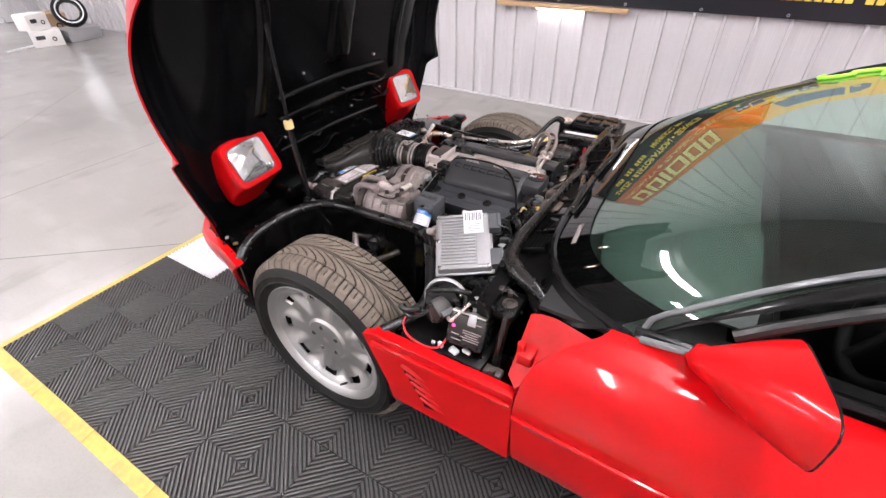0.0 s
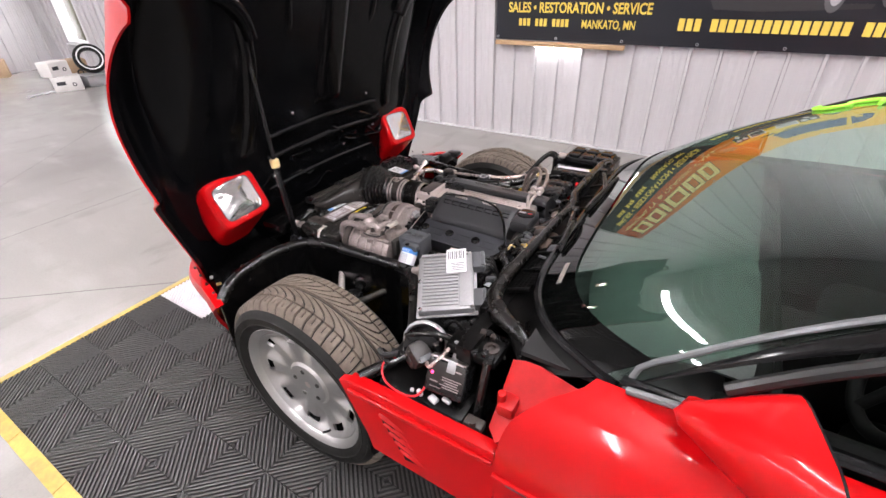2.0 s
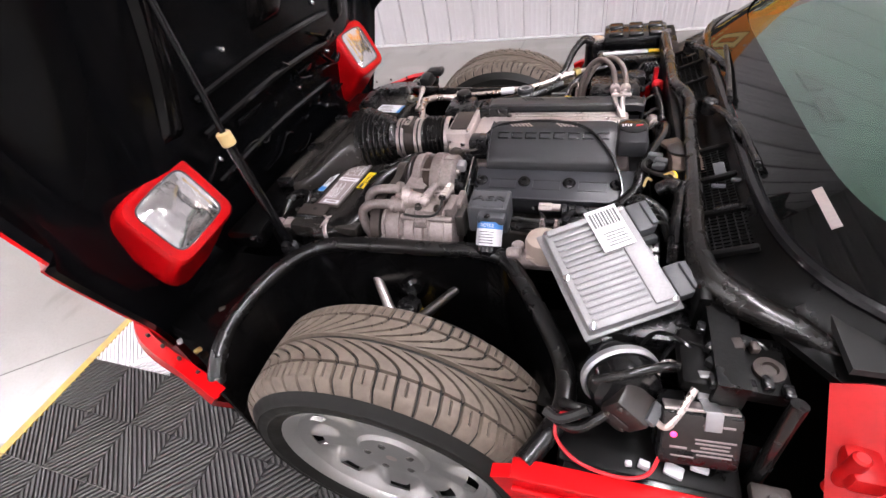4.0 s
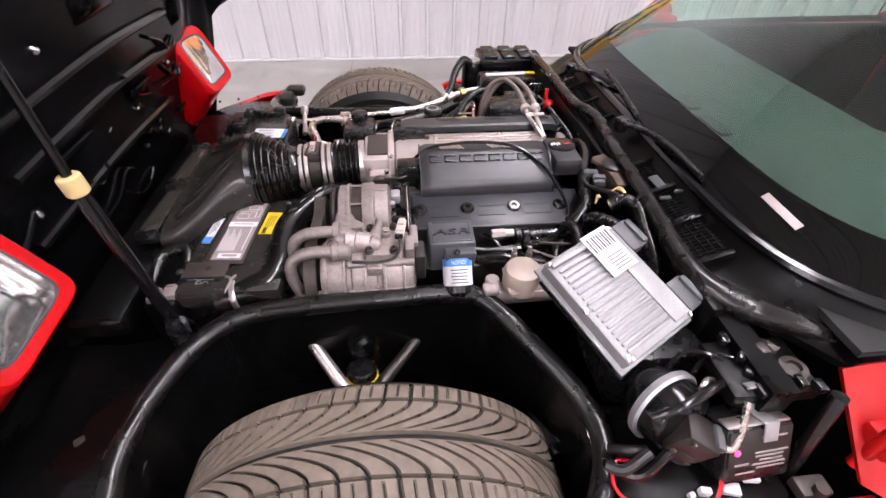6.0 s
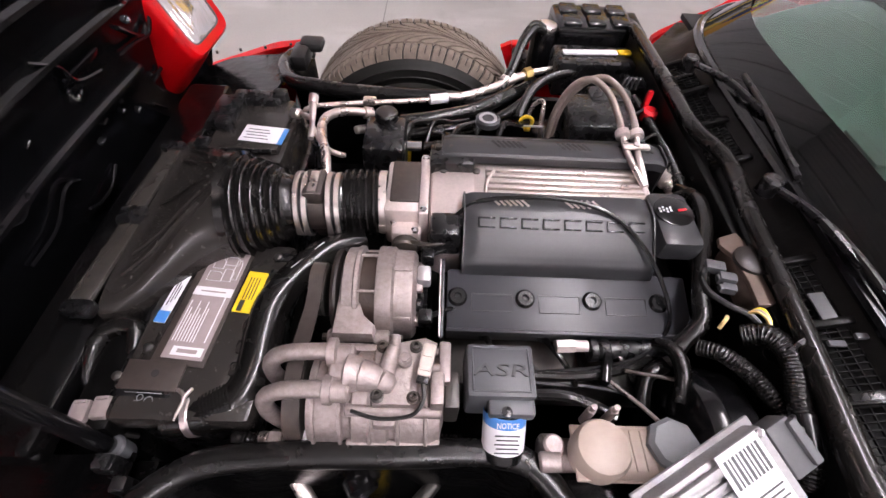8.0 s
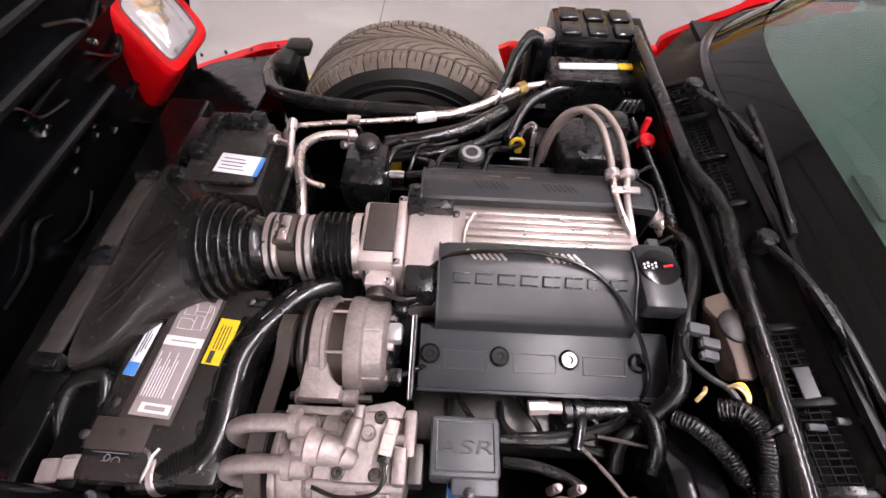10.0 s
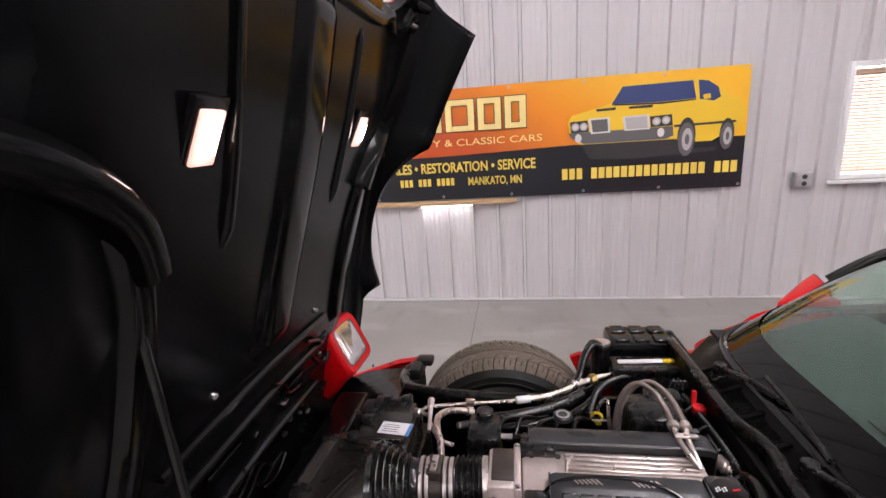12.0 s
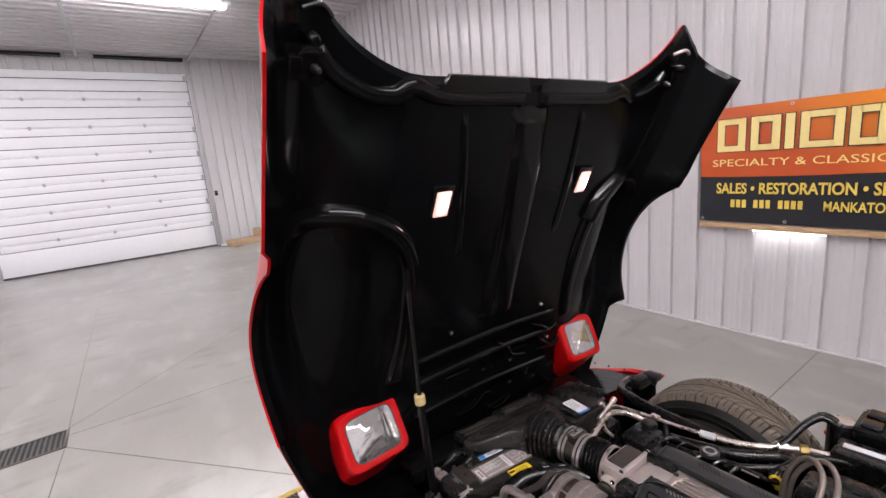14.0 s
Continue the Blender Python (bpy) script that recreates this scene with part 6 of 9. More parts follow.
def radiator_front():
    # radiator support bar with two smooth cover strips
    b = Geo().box((-0.455, 0.0, 0.665), (0.10, 0.86, 0.05), 0.012).part("radiator_support", BAYGLOSS, CAR, "black radiator support bar")
    for y0, y1 in ((-0.215, -0.055), (-0.02, 0.14)):
        Geo().box((-0.425, (y0 + y1) / 2, 0.718), (0.036, y1 - y0, 0.012), 0.005, Matrix.Rotation(radians(-3), 4, "Z")).part("support_cover", BARCOVER, b)
        for y in (y0 - 0.01, y1 + 0.01):
            Geo().box((-0.425, y, 0.716), (0.046, 0.026, 0.026), 0.008).part("support_clip", BLACK, b)
    # radiator core behind the shroud
    Geo().box((-0.36, 0.0, 0.48), (0.06, 0.78, 0.40), 0.01).part("radiator", BAYBLACK, CAR)
    s = Geo().box((-0.235, -0.225, 0.672), (0.20, 0.31, 0.045), 0.012).part("fan_shroud", DUCT, CAR, "black plastic fan shroud with printed labels")
    for c, d, r in (((-0.165, -0.215, 0.66), (0.065, 0.27, 0.06), 0.01), ((-0.30, -0.18, 0.655), (0.10, 0.36, 0.06), 0.015), ((-0.26, 0.0, 0.55), (0.16, 0.74, 0.18), 0.03)):
        Geo().box(c, d, r).part("shroud_section", BLACK, s)
    # ribs and notches along the inner edge
    for y in (-0.10, -0.135, -0.25, -0.275, -0.30):
        Geo().box((-0.148, y, 0.688), (0.04, 0.018, 0.022), 0.005).part("shroud_clip", BLACK, s)
    up = lambda x, y, z, a=0: Matrix.Translation((x, y, z)) @ Matrix.Rotation(radians(a), 4, "Z")
    plate = Geo(up(-0.250, -0.200, 0.6985, -5)).box((0, 0, 0), (0.080, 0.205, 0.003), 0.0012).part("label_plate", SOOT, s, "dusty brown label plate")
    lb = Geo(up(-0.246, -0.196, 0.7008, -5)).box((0, 0, 0), (0.062, 0.196, 0.0016), 0.0006).part("label", LABELG, s, "grey emission label with diagram")
    pr = Geo(up(-0.246, -0.196, 0.7020, -5))
    pr.box((0.0, 0.018, 0), (0.062, 0.016, 0.0006))
    pr.box((0.004, -0.086, 0), (0.046, 0.014, 0.0006))
    for k in range(8):
        # upright columns of small print
        pr.box((-0.026 + 0.0045 * k, -0.036 - 0.006 * (k % 3), 0), (0.0013, 0.070 - 0.012 * (k % 3), 0.0006))
    pr.box((0.023, -0.03, 0), (0.0018, 0.080, 0.0006))
    # hose diagram: joined boxes and loops of thin line
    for x, y, a, b in ((-0.010, 0.048, 0.012, 0.009), (0.010, 0.052, 0.008, 0.012), (-0.012, 0.074, 0.009, 0.010), (0.008, 0.080, 0.012, 0.008), (0.021, 0.064, 0.005, 0.020)):
        pr.tube([(x - a, y - b, 0), (x + a, y - b, 0), (x + a, y + b * 0.4, 0), (x + a * 0.4, y + b, 0), (x - a, y + b, 0)], 0.0006, smooth=False, closed=True, seg=4)
    pr.part("label_print", LABELW, lb)
    Geo(up(-0.246, -0.196, 0.7026, -5)).box((0.004, -0.086, 0), (0.030, 0.006, 0.0006)).part("printed_code", LABELG, lb)
    Geo(up(-0.246, -0.196, 0.7026, -5)).box((0.0, 0.018, 0), (0.040, 0.0022, 0.0006)).part("printed_line", LABELG, lb)
    w = Geo(up(-0.306, -0.187, 0.6978, -6)).box((0, 0, 0), (0.018, 0.095, 0.0014), 0.0005).part("label", LABELW, s, "narrow white label with a blue end")
    Geo(up(-0.306, -0.187, 0.6990, -6)).box((-0.0, -0.037, 0), (0.018, 0.020, 0.0010)).part("label_end", LABELB, w)
    q = Geo(up(-0.306, -0.187, 0.6990, -6))
    for k in range(3):
        q.box((-0.004 + 0.004 * k, 0.008, 0), (0.0012, 0.05 - 0.012 * k, 0.0008))
    q.part("label_print", INK, w)
    y = Geo(up(-0.188, -0.173, 0.6975, -6)).box((0, 0, 0), (0.033, 0.078, 0.0014), 0.0005).part("label", LABELY, s, "yellow caution label")
    q = Geo(up(-0.188, -0.173, 0.6985, -6))
    for k in range(4):
        q.box((-0.008 + 0.005 * k, 0.006, 0), (0.0014, 0.042, 0.0008))
    q.box((-0.006, -0.027, 0), (0.008, 0.02, 0.0008))
    q.part("label_print", INK, y)
    # dusty bracket with the belt diagram
    b = Geo().box((-0.286, -0.318, 0.6985), (0.084, 0.044, 0.005), 0.002, Matrix.Rotation(radians(-2), 4, "Z")).part("diagram_bracket", SOOT, CAR, "dusty bracket with a belt routing diagram")
    Geo().cyl((-0.282, -0.316, 0.6990), (-0.282, -0.316, 0.7020), 0.0055, seg=14).part("hole", GAPDARK, b)
    m = Matrix.Translation((-0.291, -0.357, 0.690)) @ Matrix.Rotation(radians(-2), 4, "Z") @ Matrix.Rotation(radians(9), 4, "X")
    dp = Geo(m).box((0, 0, 0), (0.078, 0.040, 0.006), 0.002).part("diagram_plate", BLACK, b, "black plate with a pale belt diagram")
    q = Geo(m)
    for x, yy, r in ((-0.014, -0.010, 0.0068), (-0.006, -0.001, 0.0058), (0.011, 0.005, 0.0058), (0.007, -0.006, 0.0050), (-0.002, 0.009, 0.0042)):
        q.tube([(x + r * math.cos(a), yy + r * math.sin(a), 0.0034) for a in [2 * math.pi * k / 14 for k in range(14)]], 0.0007, closed=True, steps=1, seg=5)
    q.box((0.0, 0.0155, 0.0034), (0.052, 0.0014, 0.0006))
    q.box((-0.004, -0.0180, 0.0034), (0.036, 0.0014, 0.0006))
    q.part("belt_diagram", CAPGREY, dp)
    # relays at the outer corner
    for x, y, a in ((-0.371, -0.367, 6), (-0.344, -0.361, 8)):
        m = Matrix.Translation((x, y, 0.672)) @ Matrix.Rotation(radians(a), 4, "Z")
        rl = Geo(m).box((0, 0, 0), (0.024, 0.030, 0.036), 0.003).part("relay", RELAY, CAR, "small pinkish grey relay")
        Geo(m).box((0, 0.012, 0.0185), (0.016, 0.005, 0.004), 0.001).part("relay_clip", RELAY, rl)
        Geo(m).tube([(0, -0.01, -0.018), (0.004, -0.02, -0.035), (0.02, -0.02, -0.06)], 0.004, seg=6).part("relay_wire", RUBBER, rl)
    Geo().tube([(-0.40, -0.35, 0.60), (-0.405, -0.30, 0.66), (-0.395, -0.25, 0.685), (-0.355, -0.235, 0.685), (-0.345, -0.27, 0.67), (-0.345, -0.32, 0.63)], 0.014).part("overflow_hose", HOSE, CAR, "black bent overflow hose")
    # upper radiator hose with clamps
    h = Geo().tube([(-0.02, -0.06, 0.70), (-0.075, -0.097, 0.712), (-0.118, -0.144, 0.705), (-0.145, -0.195, 0.698), (-0.150, -0.249, 0.690), (-0.150, -0.298, 0.682), (-0.164, -0.338, 0.674), (-0.198, -0.356, 0.668), (-0.232, -0.361, 0.664), (-0.258, -0.362, 0.66)], [0.024, 0.025, 0.027, 0.029, 0.030, 0.030, 0.030, 0.030, 0.029, 0.029], seg=18).part("radiator_hose", HOSE, CAR, "thick black upper radiator hose")
    Geo().along([(0.030, 0), (0.032, 0.002), (0.032, 0.010), (0.030, 0.012)], (-0.218, -0.359, 0.666), (-0.25, -0.3625, 0.661), caps=False).tube([(-0.246, -0.336, 0.694), (-0.236, -0.342, 0.697), (-0.231, -0.352, 0.697), (-0.234, -0.366, 0.694), (-0.238, -0.376, 0.688)], 0.0028, seg=8).tube([(-0.226, -0.334, 0.694), (-0.230, -0.344, 0.697), (-0.231, -0.352, 0.697)], 0.0028, seg=8).part("hose_clamp", ALU, h)
    for k in range(9):
        u = k / 8
        Geo().along([(0.0300, 0), (0.0308, 0.0006), (0.0308, 0.0020), (0.0300, 0.0026)], (-0.168 - 0.036 * u, -0.341 - 0.016 * u, 0.6735 - 0.0055 * u), (-0.268 - 0.036 * u, -0.385 - 0.016 * u, 0.658), caps=False, seg=20).part("hose_ridge", HOSE, h)
    q = Geo()
    for k in range(16):
        q.box((-0.078 - 0.0027 * k, -0.098 - 0.003 * k, 0.7375 - 0.0004 * k), (0.0016, 0.007, 0.0008), 0, Matrix.Rotation(radians(-42), 4, "Z"))
    q.part("hose_print", LABELW, h)
    Geo().tube([(-0.12, -0.16, 0.60), (-0.115, -0.10, 0.64), (-0.112, -0.05, 0.67), (-0.11, -0.03, 0.69)], 0.008).part("vent_hose", HOSE, CAR)
    Geo().along([(0.0095, 0), (0.011, 0.002), (0.011, 0.02), (0.0095, 0.022)], (-0.113, -0.075, 0.655), (-0.111, -0.04, 0.682)).part("hose_fitting", CHROME, CAR)


radiator_front()


def intake():
    # air duct: from a wide slot behind the radiator support to a round neck
    def duct(u, v):
        a = 2 * math.pi * v
        c, s = math.cos(a), math.sin(a)
        r1 = Vector((-0.225, -0.02 + 0.094 * c, 0.735 + 0.082 * s))
        sq = lambda t: math.copysign(abs(t) ** 0.45, t)
        r0 = Vector((-0.405, -0.012 + 0.215 * sq(c), 0.685 + 0.036 * sq(s)))
        w = u * u * (3 - 2 * u)
        p = r0.lerp(r1, w)
        p.x = -0.405 + 0.18 * u
        return p
    d = Geo().grid(duct, 22, 44, 0.0, close_v=True).part("air_duct", DUCT, CAR, "wide black air intake duct")
    for k in range(5):
        y = -0.05 + 0.035 * k
        Geo().tube([duct(u, 0.25 - (0.045 * (k - 2)) * (1 - 0.4 * u)) + Vector((0, 0, 0.0015)) for u in (0.12, 0.35, 0.55, 0.75)], 0.0035, seg=6).part("duct_rib", DUCT, d)
    # air cleaner box on the passenger side
    b = Geo().box((-0.275, 0.205, 0.665), (0.16, 0.20, 0.13), 0.02).box((-0.275, 0.21, 0.735), (0.14, 0.17, 0.02), 0.008).part("air_cleaner", DUCT, CAR, "black air cleaner box with a label")
    for y in (0.14, 0.20, 0.265):
        Geo().box((-0.355, y, 0.735), (0.028, 0.03, 0.03), 0.006).part("cleaner_clip", BLACK, b)
    for x, y, d in ((-0.335, 0.235, (0.05, 0.10, 0.03)), (-0.325, 0.19, (0.03, 0.03, 0.04)), (-0.275, 0.285, (0.09, 0.04, 0.03)), (-0.235, 0.29, (0.03, 0.03, 0.045)), (-0.315, 0.27, (0.025, 0.05, 0.045))):
        Geo().box((x, y, 0.745), d, 0.006).part("cleaner_latch", BLACK, b)
    Geo().tube([(-0.355, 0.12, 0.742), (-0.30, 0.115, 0.748), (-0.215, 0.12, 0.745)], 0.004, seg=8).part("lid_seam", BLACK, b)
    l = Geo().box((-0.243, 0.168, 0.747), (0.085, 0.05, 0.0014), 0.0005, Matrix.Rotation(radians(-6), 4, "Z")).part("label", LABELW, b, "white label with a blue corner")
    Geo().box((-0.202, 0.162, 0.7474), (0.010, 0.05, 0.0014), 0.0004, Matrix.Rotation(radians(-6), 4, "Z")).part("label_end", LABELB, l)
    q = Geo()
    for k in range(4):
        q.box((-0.254, 0.154 + 0.009 * k, 0.7479), (0.05 - 0.008 * (k % 2), 0.0018, 0.0008), 0, Matrix.Rotation(radians(-6), 4, "Z"))
    q.part("label_print", INK, l)
    # accordion hose, air meter and second hose
    pts, n = [(0.094, -0.012)], 6
    for k in range(n):
        x, r = 0.014 * k, 0.096 - 0.006 * k
        pts += [(r - 0.004, x + 0.001), (r, x + 0.004), (r, x + 0.008), (r - 0.009, x + 0.011), (r - 0.010, x + 0.013)]
    pts += [(0.054, 0.085), (0.052, 0.098)]
    Geo().along(pts, (-0.232, -0.02, 0.737), (-0.06, -0.008, 0.742), caps=False, seg=40).part("intake_bellows", HOSE, CAR, "black accordion intake hose")
    m = Geo().cyl((-0.145, -0.013, 0.741), (-0.052, -0.008, 0.742), 0.046, seg=32).box((-0.098, -0.012, 0.782), (0.034, 0.062, 0.03), 0.005).box((-0.098, -0.012, 0.70), (0.03, 0.05, 0.04), 0.005).part("air_meter", SOOT, CAR, "air flow meter between two hoses")
    Geo().box((-0.098, -0.014, 0.7985), (0.014, 0.048, 0.004), 0.001).part("meter_tag", ALU, m)
    for x in (-0.132, -0.118, -0.078, -0.064):
        Geo().along([(0.0555, 0), (0.0575, 0.001), (0.0575, 0.008), (0.0555, 0.009)], (x, -0.0125, 0.741), (x + 0.1, -0.007, 0.742), caps=False, seg=32).box((x + 0.004, -0.06, 0.725), (0.008, 0.012, 0.016), 0.002).part("hose_clamp", ALU, m)
    for x in (-0.132, -0.078):
        Geo().along([(0.053, 0), (0.0545, 0.002), (0.0545, 0.026), (0.053, 0.028)], (x - 0.003, -0.0125, 0.741), (x + 0.1, -0.007, 0.742), caps=False, seg=32).part("hose_cuff", RUBBER, m)
    pts = [(0.054, 0.0)]
    for k in range(5):
        x = 0.006 + 0.012 * k
        pts += [(0.052, x), (0.059, x + 0.003), (0.059, x + 0.006), (0.051, x + 0.009)]
    pts += [(0.052, 0.068), (0.052, 0.078)]
    h = Geo().along(pts, (-0.056, -0.008, 0.742), (0.05, -0.002, 0.744), caps=False, seg=40).part("throttle_hose", HOSE, CAR, "black ribbed throttle hose")
    Geo().along([(0.054, 0), (0.0565, 0.001), (0.0565, 0.013), (0.054, 0.014)], (0.010, -0.004, 0.743), (0.1, 0.0, 0.744), caps=False, seg=32).box((0.017, -0.055, 0.735), (0.012, 0.014, 0.02), 0.002).part("hose_clamp", ALU, h)
    # throttle body
    t = Geo().box((0.058, 0.0, 0.742), (0.072, 0.125, 0.088), 0.008).box((0.088, 0.0, 0.742), (0.016, 0.145, 0.10), 0.004).box((0.06, -0.075, 0.735), (0.05, 0.03, 0.05), 0.006).part("throttle_body", PLENUM, CAR, "cast aluminium throttle body")
    Geo().box((0.056, 0.006, 0.788), (0.050, 0.098, 0.006), 0.003).part("throttle_plate", SOOT, t, "dusty dark cover plate")
    for x, y in ((0.088, 0.062), (0.088, -0.064), (0.038, -0.07), (0.075, -0.085)):
        Geo().lathe([(0.006, 0), (0.006, 0.006), (0.001, 0.007)], Matrix.Translation((x, y, 0.79 if abs(y) < 0.066 else 0.762)), 6).part("bolt", CHROME, t)
    Geo().cyl((0.06, -0.09, 0.74), (0.06, -0.108, 0.74), 0.022, bevel=0.003).tube([(0.065, -0.10, 0.755), (0.10, -0.115, 0.765), (0.13, -0.11, 0.77)], 0.004).part("throttle_linkage", STEEL, t)
    # plenum with long ribs
    p = Geo()
    p.box((0.15, -0.006, 0.745), (0.105, 0.15, 0.07), 0.012)
    p.box((0.33, 0.016, 0.738), (0.32, 0.11, 0.085), 0.006)
    p.box((0.30, 0.0, 0.66), (0.40, 0.20, 0.12), 0.02)
    pl = p.part("intake_plenum", PLENUM, CAR, "cast aluminium intake plenum with long ribs")
    for k in range(5):
        y = -0.012 + 0.0148 * k
        Geo().box((0.335, y, 0.7835), (0.278, 0.0098, 0.012), 0.0025).part("plenum_rib", ALU, pl)
    Geo().tube([(0.193, -0.025, 0.784), (0.196, 0.01, 0.787), (0.212, 0.045, 0.787)], 0.0035, seg=6).part("cast_line", PLENUM, pl)
    for x in (0.12, 0.18):
        Geo().lathe([(0.007, 0), (0.007, 0.006), (0.003, 0.008)], Matrix.Translation((x, 0.045, 0.778)), 10).part("bolt", STEEL, pl)
    Geo().box((0.135, 0.07, 0.785), (0.08, 0.055, 0.03), 0.006).part("sensor_block", BLACK, pl)
    for k in range(3):
        Geo().lathe([(0.006, 0), (0.006, 0.005), (0.001, 0.006)], Matrix.Translation((0.11 + 0.025 * k, 0.085, 0.80)), 10).part("bolt", STEEL, pl)
    Geo().box((0.125, -0.09, 0.765), (0.05, 0.05, 0.055), 0.008).box((0.16, -0.075, 0.77), (0.03, 0.03, 0.03), 0.004).part("idle_motor", BLACK, CAR, "black idle air motor")


intake()


def engine_covers():
    def cover(x0, x1, s, y_in, y_out, z_top, z_low):
        sec = [(y_in, z_top - 0.02), (y_in, z_top - 0.004), (y_in + 0.004 * s, z_top), (y_in + (y_out - y_in) * 0.34, z_top), (y_in + (y_out - y_in) * 0.44, z_top - 0.004), (y_in + (y_out - y_in) * 0.86, z_low + 0.022), (y_in + (y_out - y_in) * 0.95, z_low + 0.010), (y_out, z_low - 0.006), (y_out, z_low - 0.035)]
        def fn(u, v):
            k = v * (len(sec) - 1)
            i = min(len(sec) - 2, int(k))
            y, z = (sec[i][c] + (sec[i + 1][c] - sec[i][c]) * (k - i) for c in (0, 1))
            e = 0.006 * (max(0, 1 - u * 18) ** 2 + max(0, 1 - (1 - u) * 18) ** 2)
            return Vector((x0 + (x1 - x0) * u, y, z - e))
        g = Geo().grid(fn, 24, 24, 0.0)
        for x in (x0, x1):
            g.prism([(y, z) for y, z in sec] + [(y_in, z_low - 0.035)], 0.003, Matrix.Translation((x - 0.0015, 0, 0)) @ Matrix(((0, 0, 1, 0), (1, 0, 0, 0), (0, 1, 0, 0), (0, 0, 0, 1))))
        return g

    L = cover(0.155, 0.462, -1, -0.028, -0.148, 0.806, 0.745).part("fuel_rail_cover", DARKGREY, CAR, "dark grey plastic engine cover with raised lettering bars")
    R = cover(0.118, 0.525, 1, 0.062, 0.185, 0.806, 0.745).part("fuel_rail_cover", DARKGREY, CAR, "dark grey plastic engine cover with vent slots")
    E = Geo().box((0.498, -0.070, 0.783), (0.068, 0.118, 0.045), 0.012).part("emblem_cover", DARKGREY, CAR, "dark grey cover end with a round emblem")
    Geo().lathe([(0.032, 0.0), (0.032, 0.002), (0.029, 0.003), (0.0005, 0.003)], Matrix.Translation((0.498, -0.058, 0.8046)), 32).part("emblem", BLACKG, E, "round black emblem")
    f = Geo()
    for k in range(8):
        f.box((0.474 + 0.006 * (k % 4), -0.062 + 0.006 * (k // 4) + 0.003 * (k % 2), 0.8086), (0.0032, 0.0034, 0.0012))
    f.part("emblem_flag", LABELW, E)
    Geo().box((0.511, -0.057, 0.8086), (0.015, 0.004, 0.0012), 0, Matrix.Rotation(radians(14), 4, "Z")).part("emblem_flag", REDP, E)
    # vent slots
    for ob, y, xs in ((L, -0.052, (0.205, 0.325)), (R, 0.095, (0.215, 0.335, 0.45))):
        for x in xs:
            for k in range(6):
                Geo(Matrix.Translation((x + 0.0095 * k, y, 0.8058)) @ Matrix.Rotation(radians(38), 4, "Z")).box((0, 0, 0), (0.0042, 0.022, 0.0016), 0.0).part("vent_slot", ALU if ob is L else GAPDARK, ob)
    # raised name across the sloping face: plain bars of letter size
    for k in range(8):
        m = Matrix.Translation((0.190 + 0.0345 * k, -0.0905, 0.7972)) @ Matrix.Rotation(radians(33), 4, "X")
        q = Geo(m).box((0, 0.0075, 0), (0.027, 0.0028, 0.003), 0.0008).box((0, -0.0075, 0), (0.027, 0.0028, 0.003), 0.0008).box((-0.0122, 0, 0), (0.0028, 0.0123, 0.003), 0.0008)
        q.part("name_bar", BLACKG, L)
    for k in range(5):
        Geo().box((0.19 + 0.055 * k, 0.125, 0.7945), (0.028, 0.004, 0.003), 0.001, Matrix.Rotation(radians(-22), 4, "X")).part("name_bar", ALU if k in (1, 2) else DARKGREY, R)
    Geo().lathe([(0.024, 0), (0.024, 0.01), (0.020, 0.014), (0.019, 0.010), (0.0005, 0.010)], Matrix.Translation((0.205, 0.178, 0.79)), 28).part("oil_cap", DARKGREY, R)
    Geo().lathe([(0.018, 0), (0.018, 0.0012), (0.012, 0.0012), (0.012, 0)], Matrix.Translation((0.205, 0.178, 0.8015)), 28, caps=False).part("oil_cap_ring", GALV, R)
    Geo().box((0.30, 0.190, 0.7785), (0.04, 0.003, 0.003)).part("cover_label", GALV, R)

    # valve covers and their bolts
    for s in (-1, 1):
        m = Matrix.Translation((0.333 if s > 0 else 0.326, 0.186 * s, 0.712)) @ Matrix.Rotation(radians(-16 * s), 4, "X")
        v = Geo(m).box((0, 0, -0.02), (0.392, 0.104, 0.06), 0.006).part("valve_cover", VALVEGREY, CAR, "smooth grey valve cover with four dark bolts")
        Geo(m).box((0, 0.049 * s, 0.011), (0.392, 0.006, 0.006), 0.002).part("cover_lip", VALVEGREY, v)
        for k in range(4):
            x = -0.178 + 0.1075 * k
            Geo(m).lathe([(0.0155, 0.009), (0.0155, 0.013), (0.012, 0.0165), (0.006, 0.0165), (0.005, 0.012), (0.0005, 0.012)], m.inverted() @ m @ Matrix.Translation((x, -0.004 * s, 0.0)), 24, caps=False).part("cover_bolt", BLACKG, v)
            if k < 3:
                Geo(m).tube([(x + 0.022, -0.017, 0.0102), (x + 0.087, -0.017, 0.0102), (x + 0.087, 0.010, 0.0102), (x + 0.022, 0.010, 0.0102)], 0.0012, smooth=False, closed=True, seg=5).part("cover_groove", DARKGREY, v)
        if s < 0:
            Geo(m).box((-0.203, -0.004, -0.002), (0.007, 0.126, 0.075), 0.002).part("cover_end", BLACKG, v, "glossy black end plate with a bright edge")
            Geo(m).box((-0.2065, -0.004, 0.0362), (0.0022, 0.122, 0.0016), 0.0005).part("plate_edge", ALU, v)
    # block and heads below
    Geo().box((0.33, 0.0, 0.52), (0.46, 0.42, 0.30), 0.03).box((0.07, 0.0, 0.5), (0.12, 0.34, 0.34), 0.03).part("engine_block", BAYBLACK, CAR, "grimy black engine block")
    for s in (-1, 1):
        Geo().box((0.33, 0.25 * s, 0.60), (0.42, 0.10, 0.10), 0.02).part("exhaust_manifold", STEEL, CAR)


engine_covers()


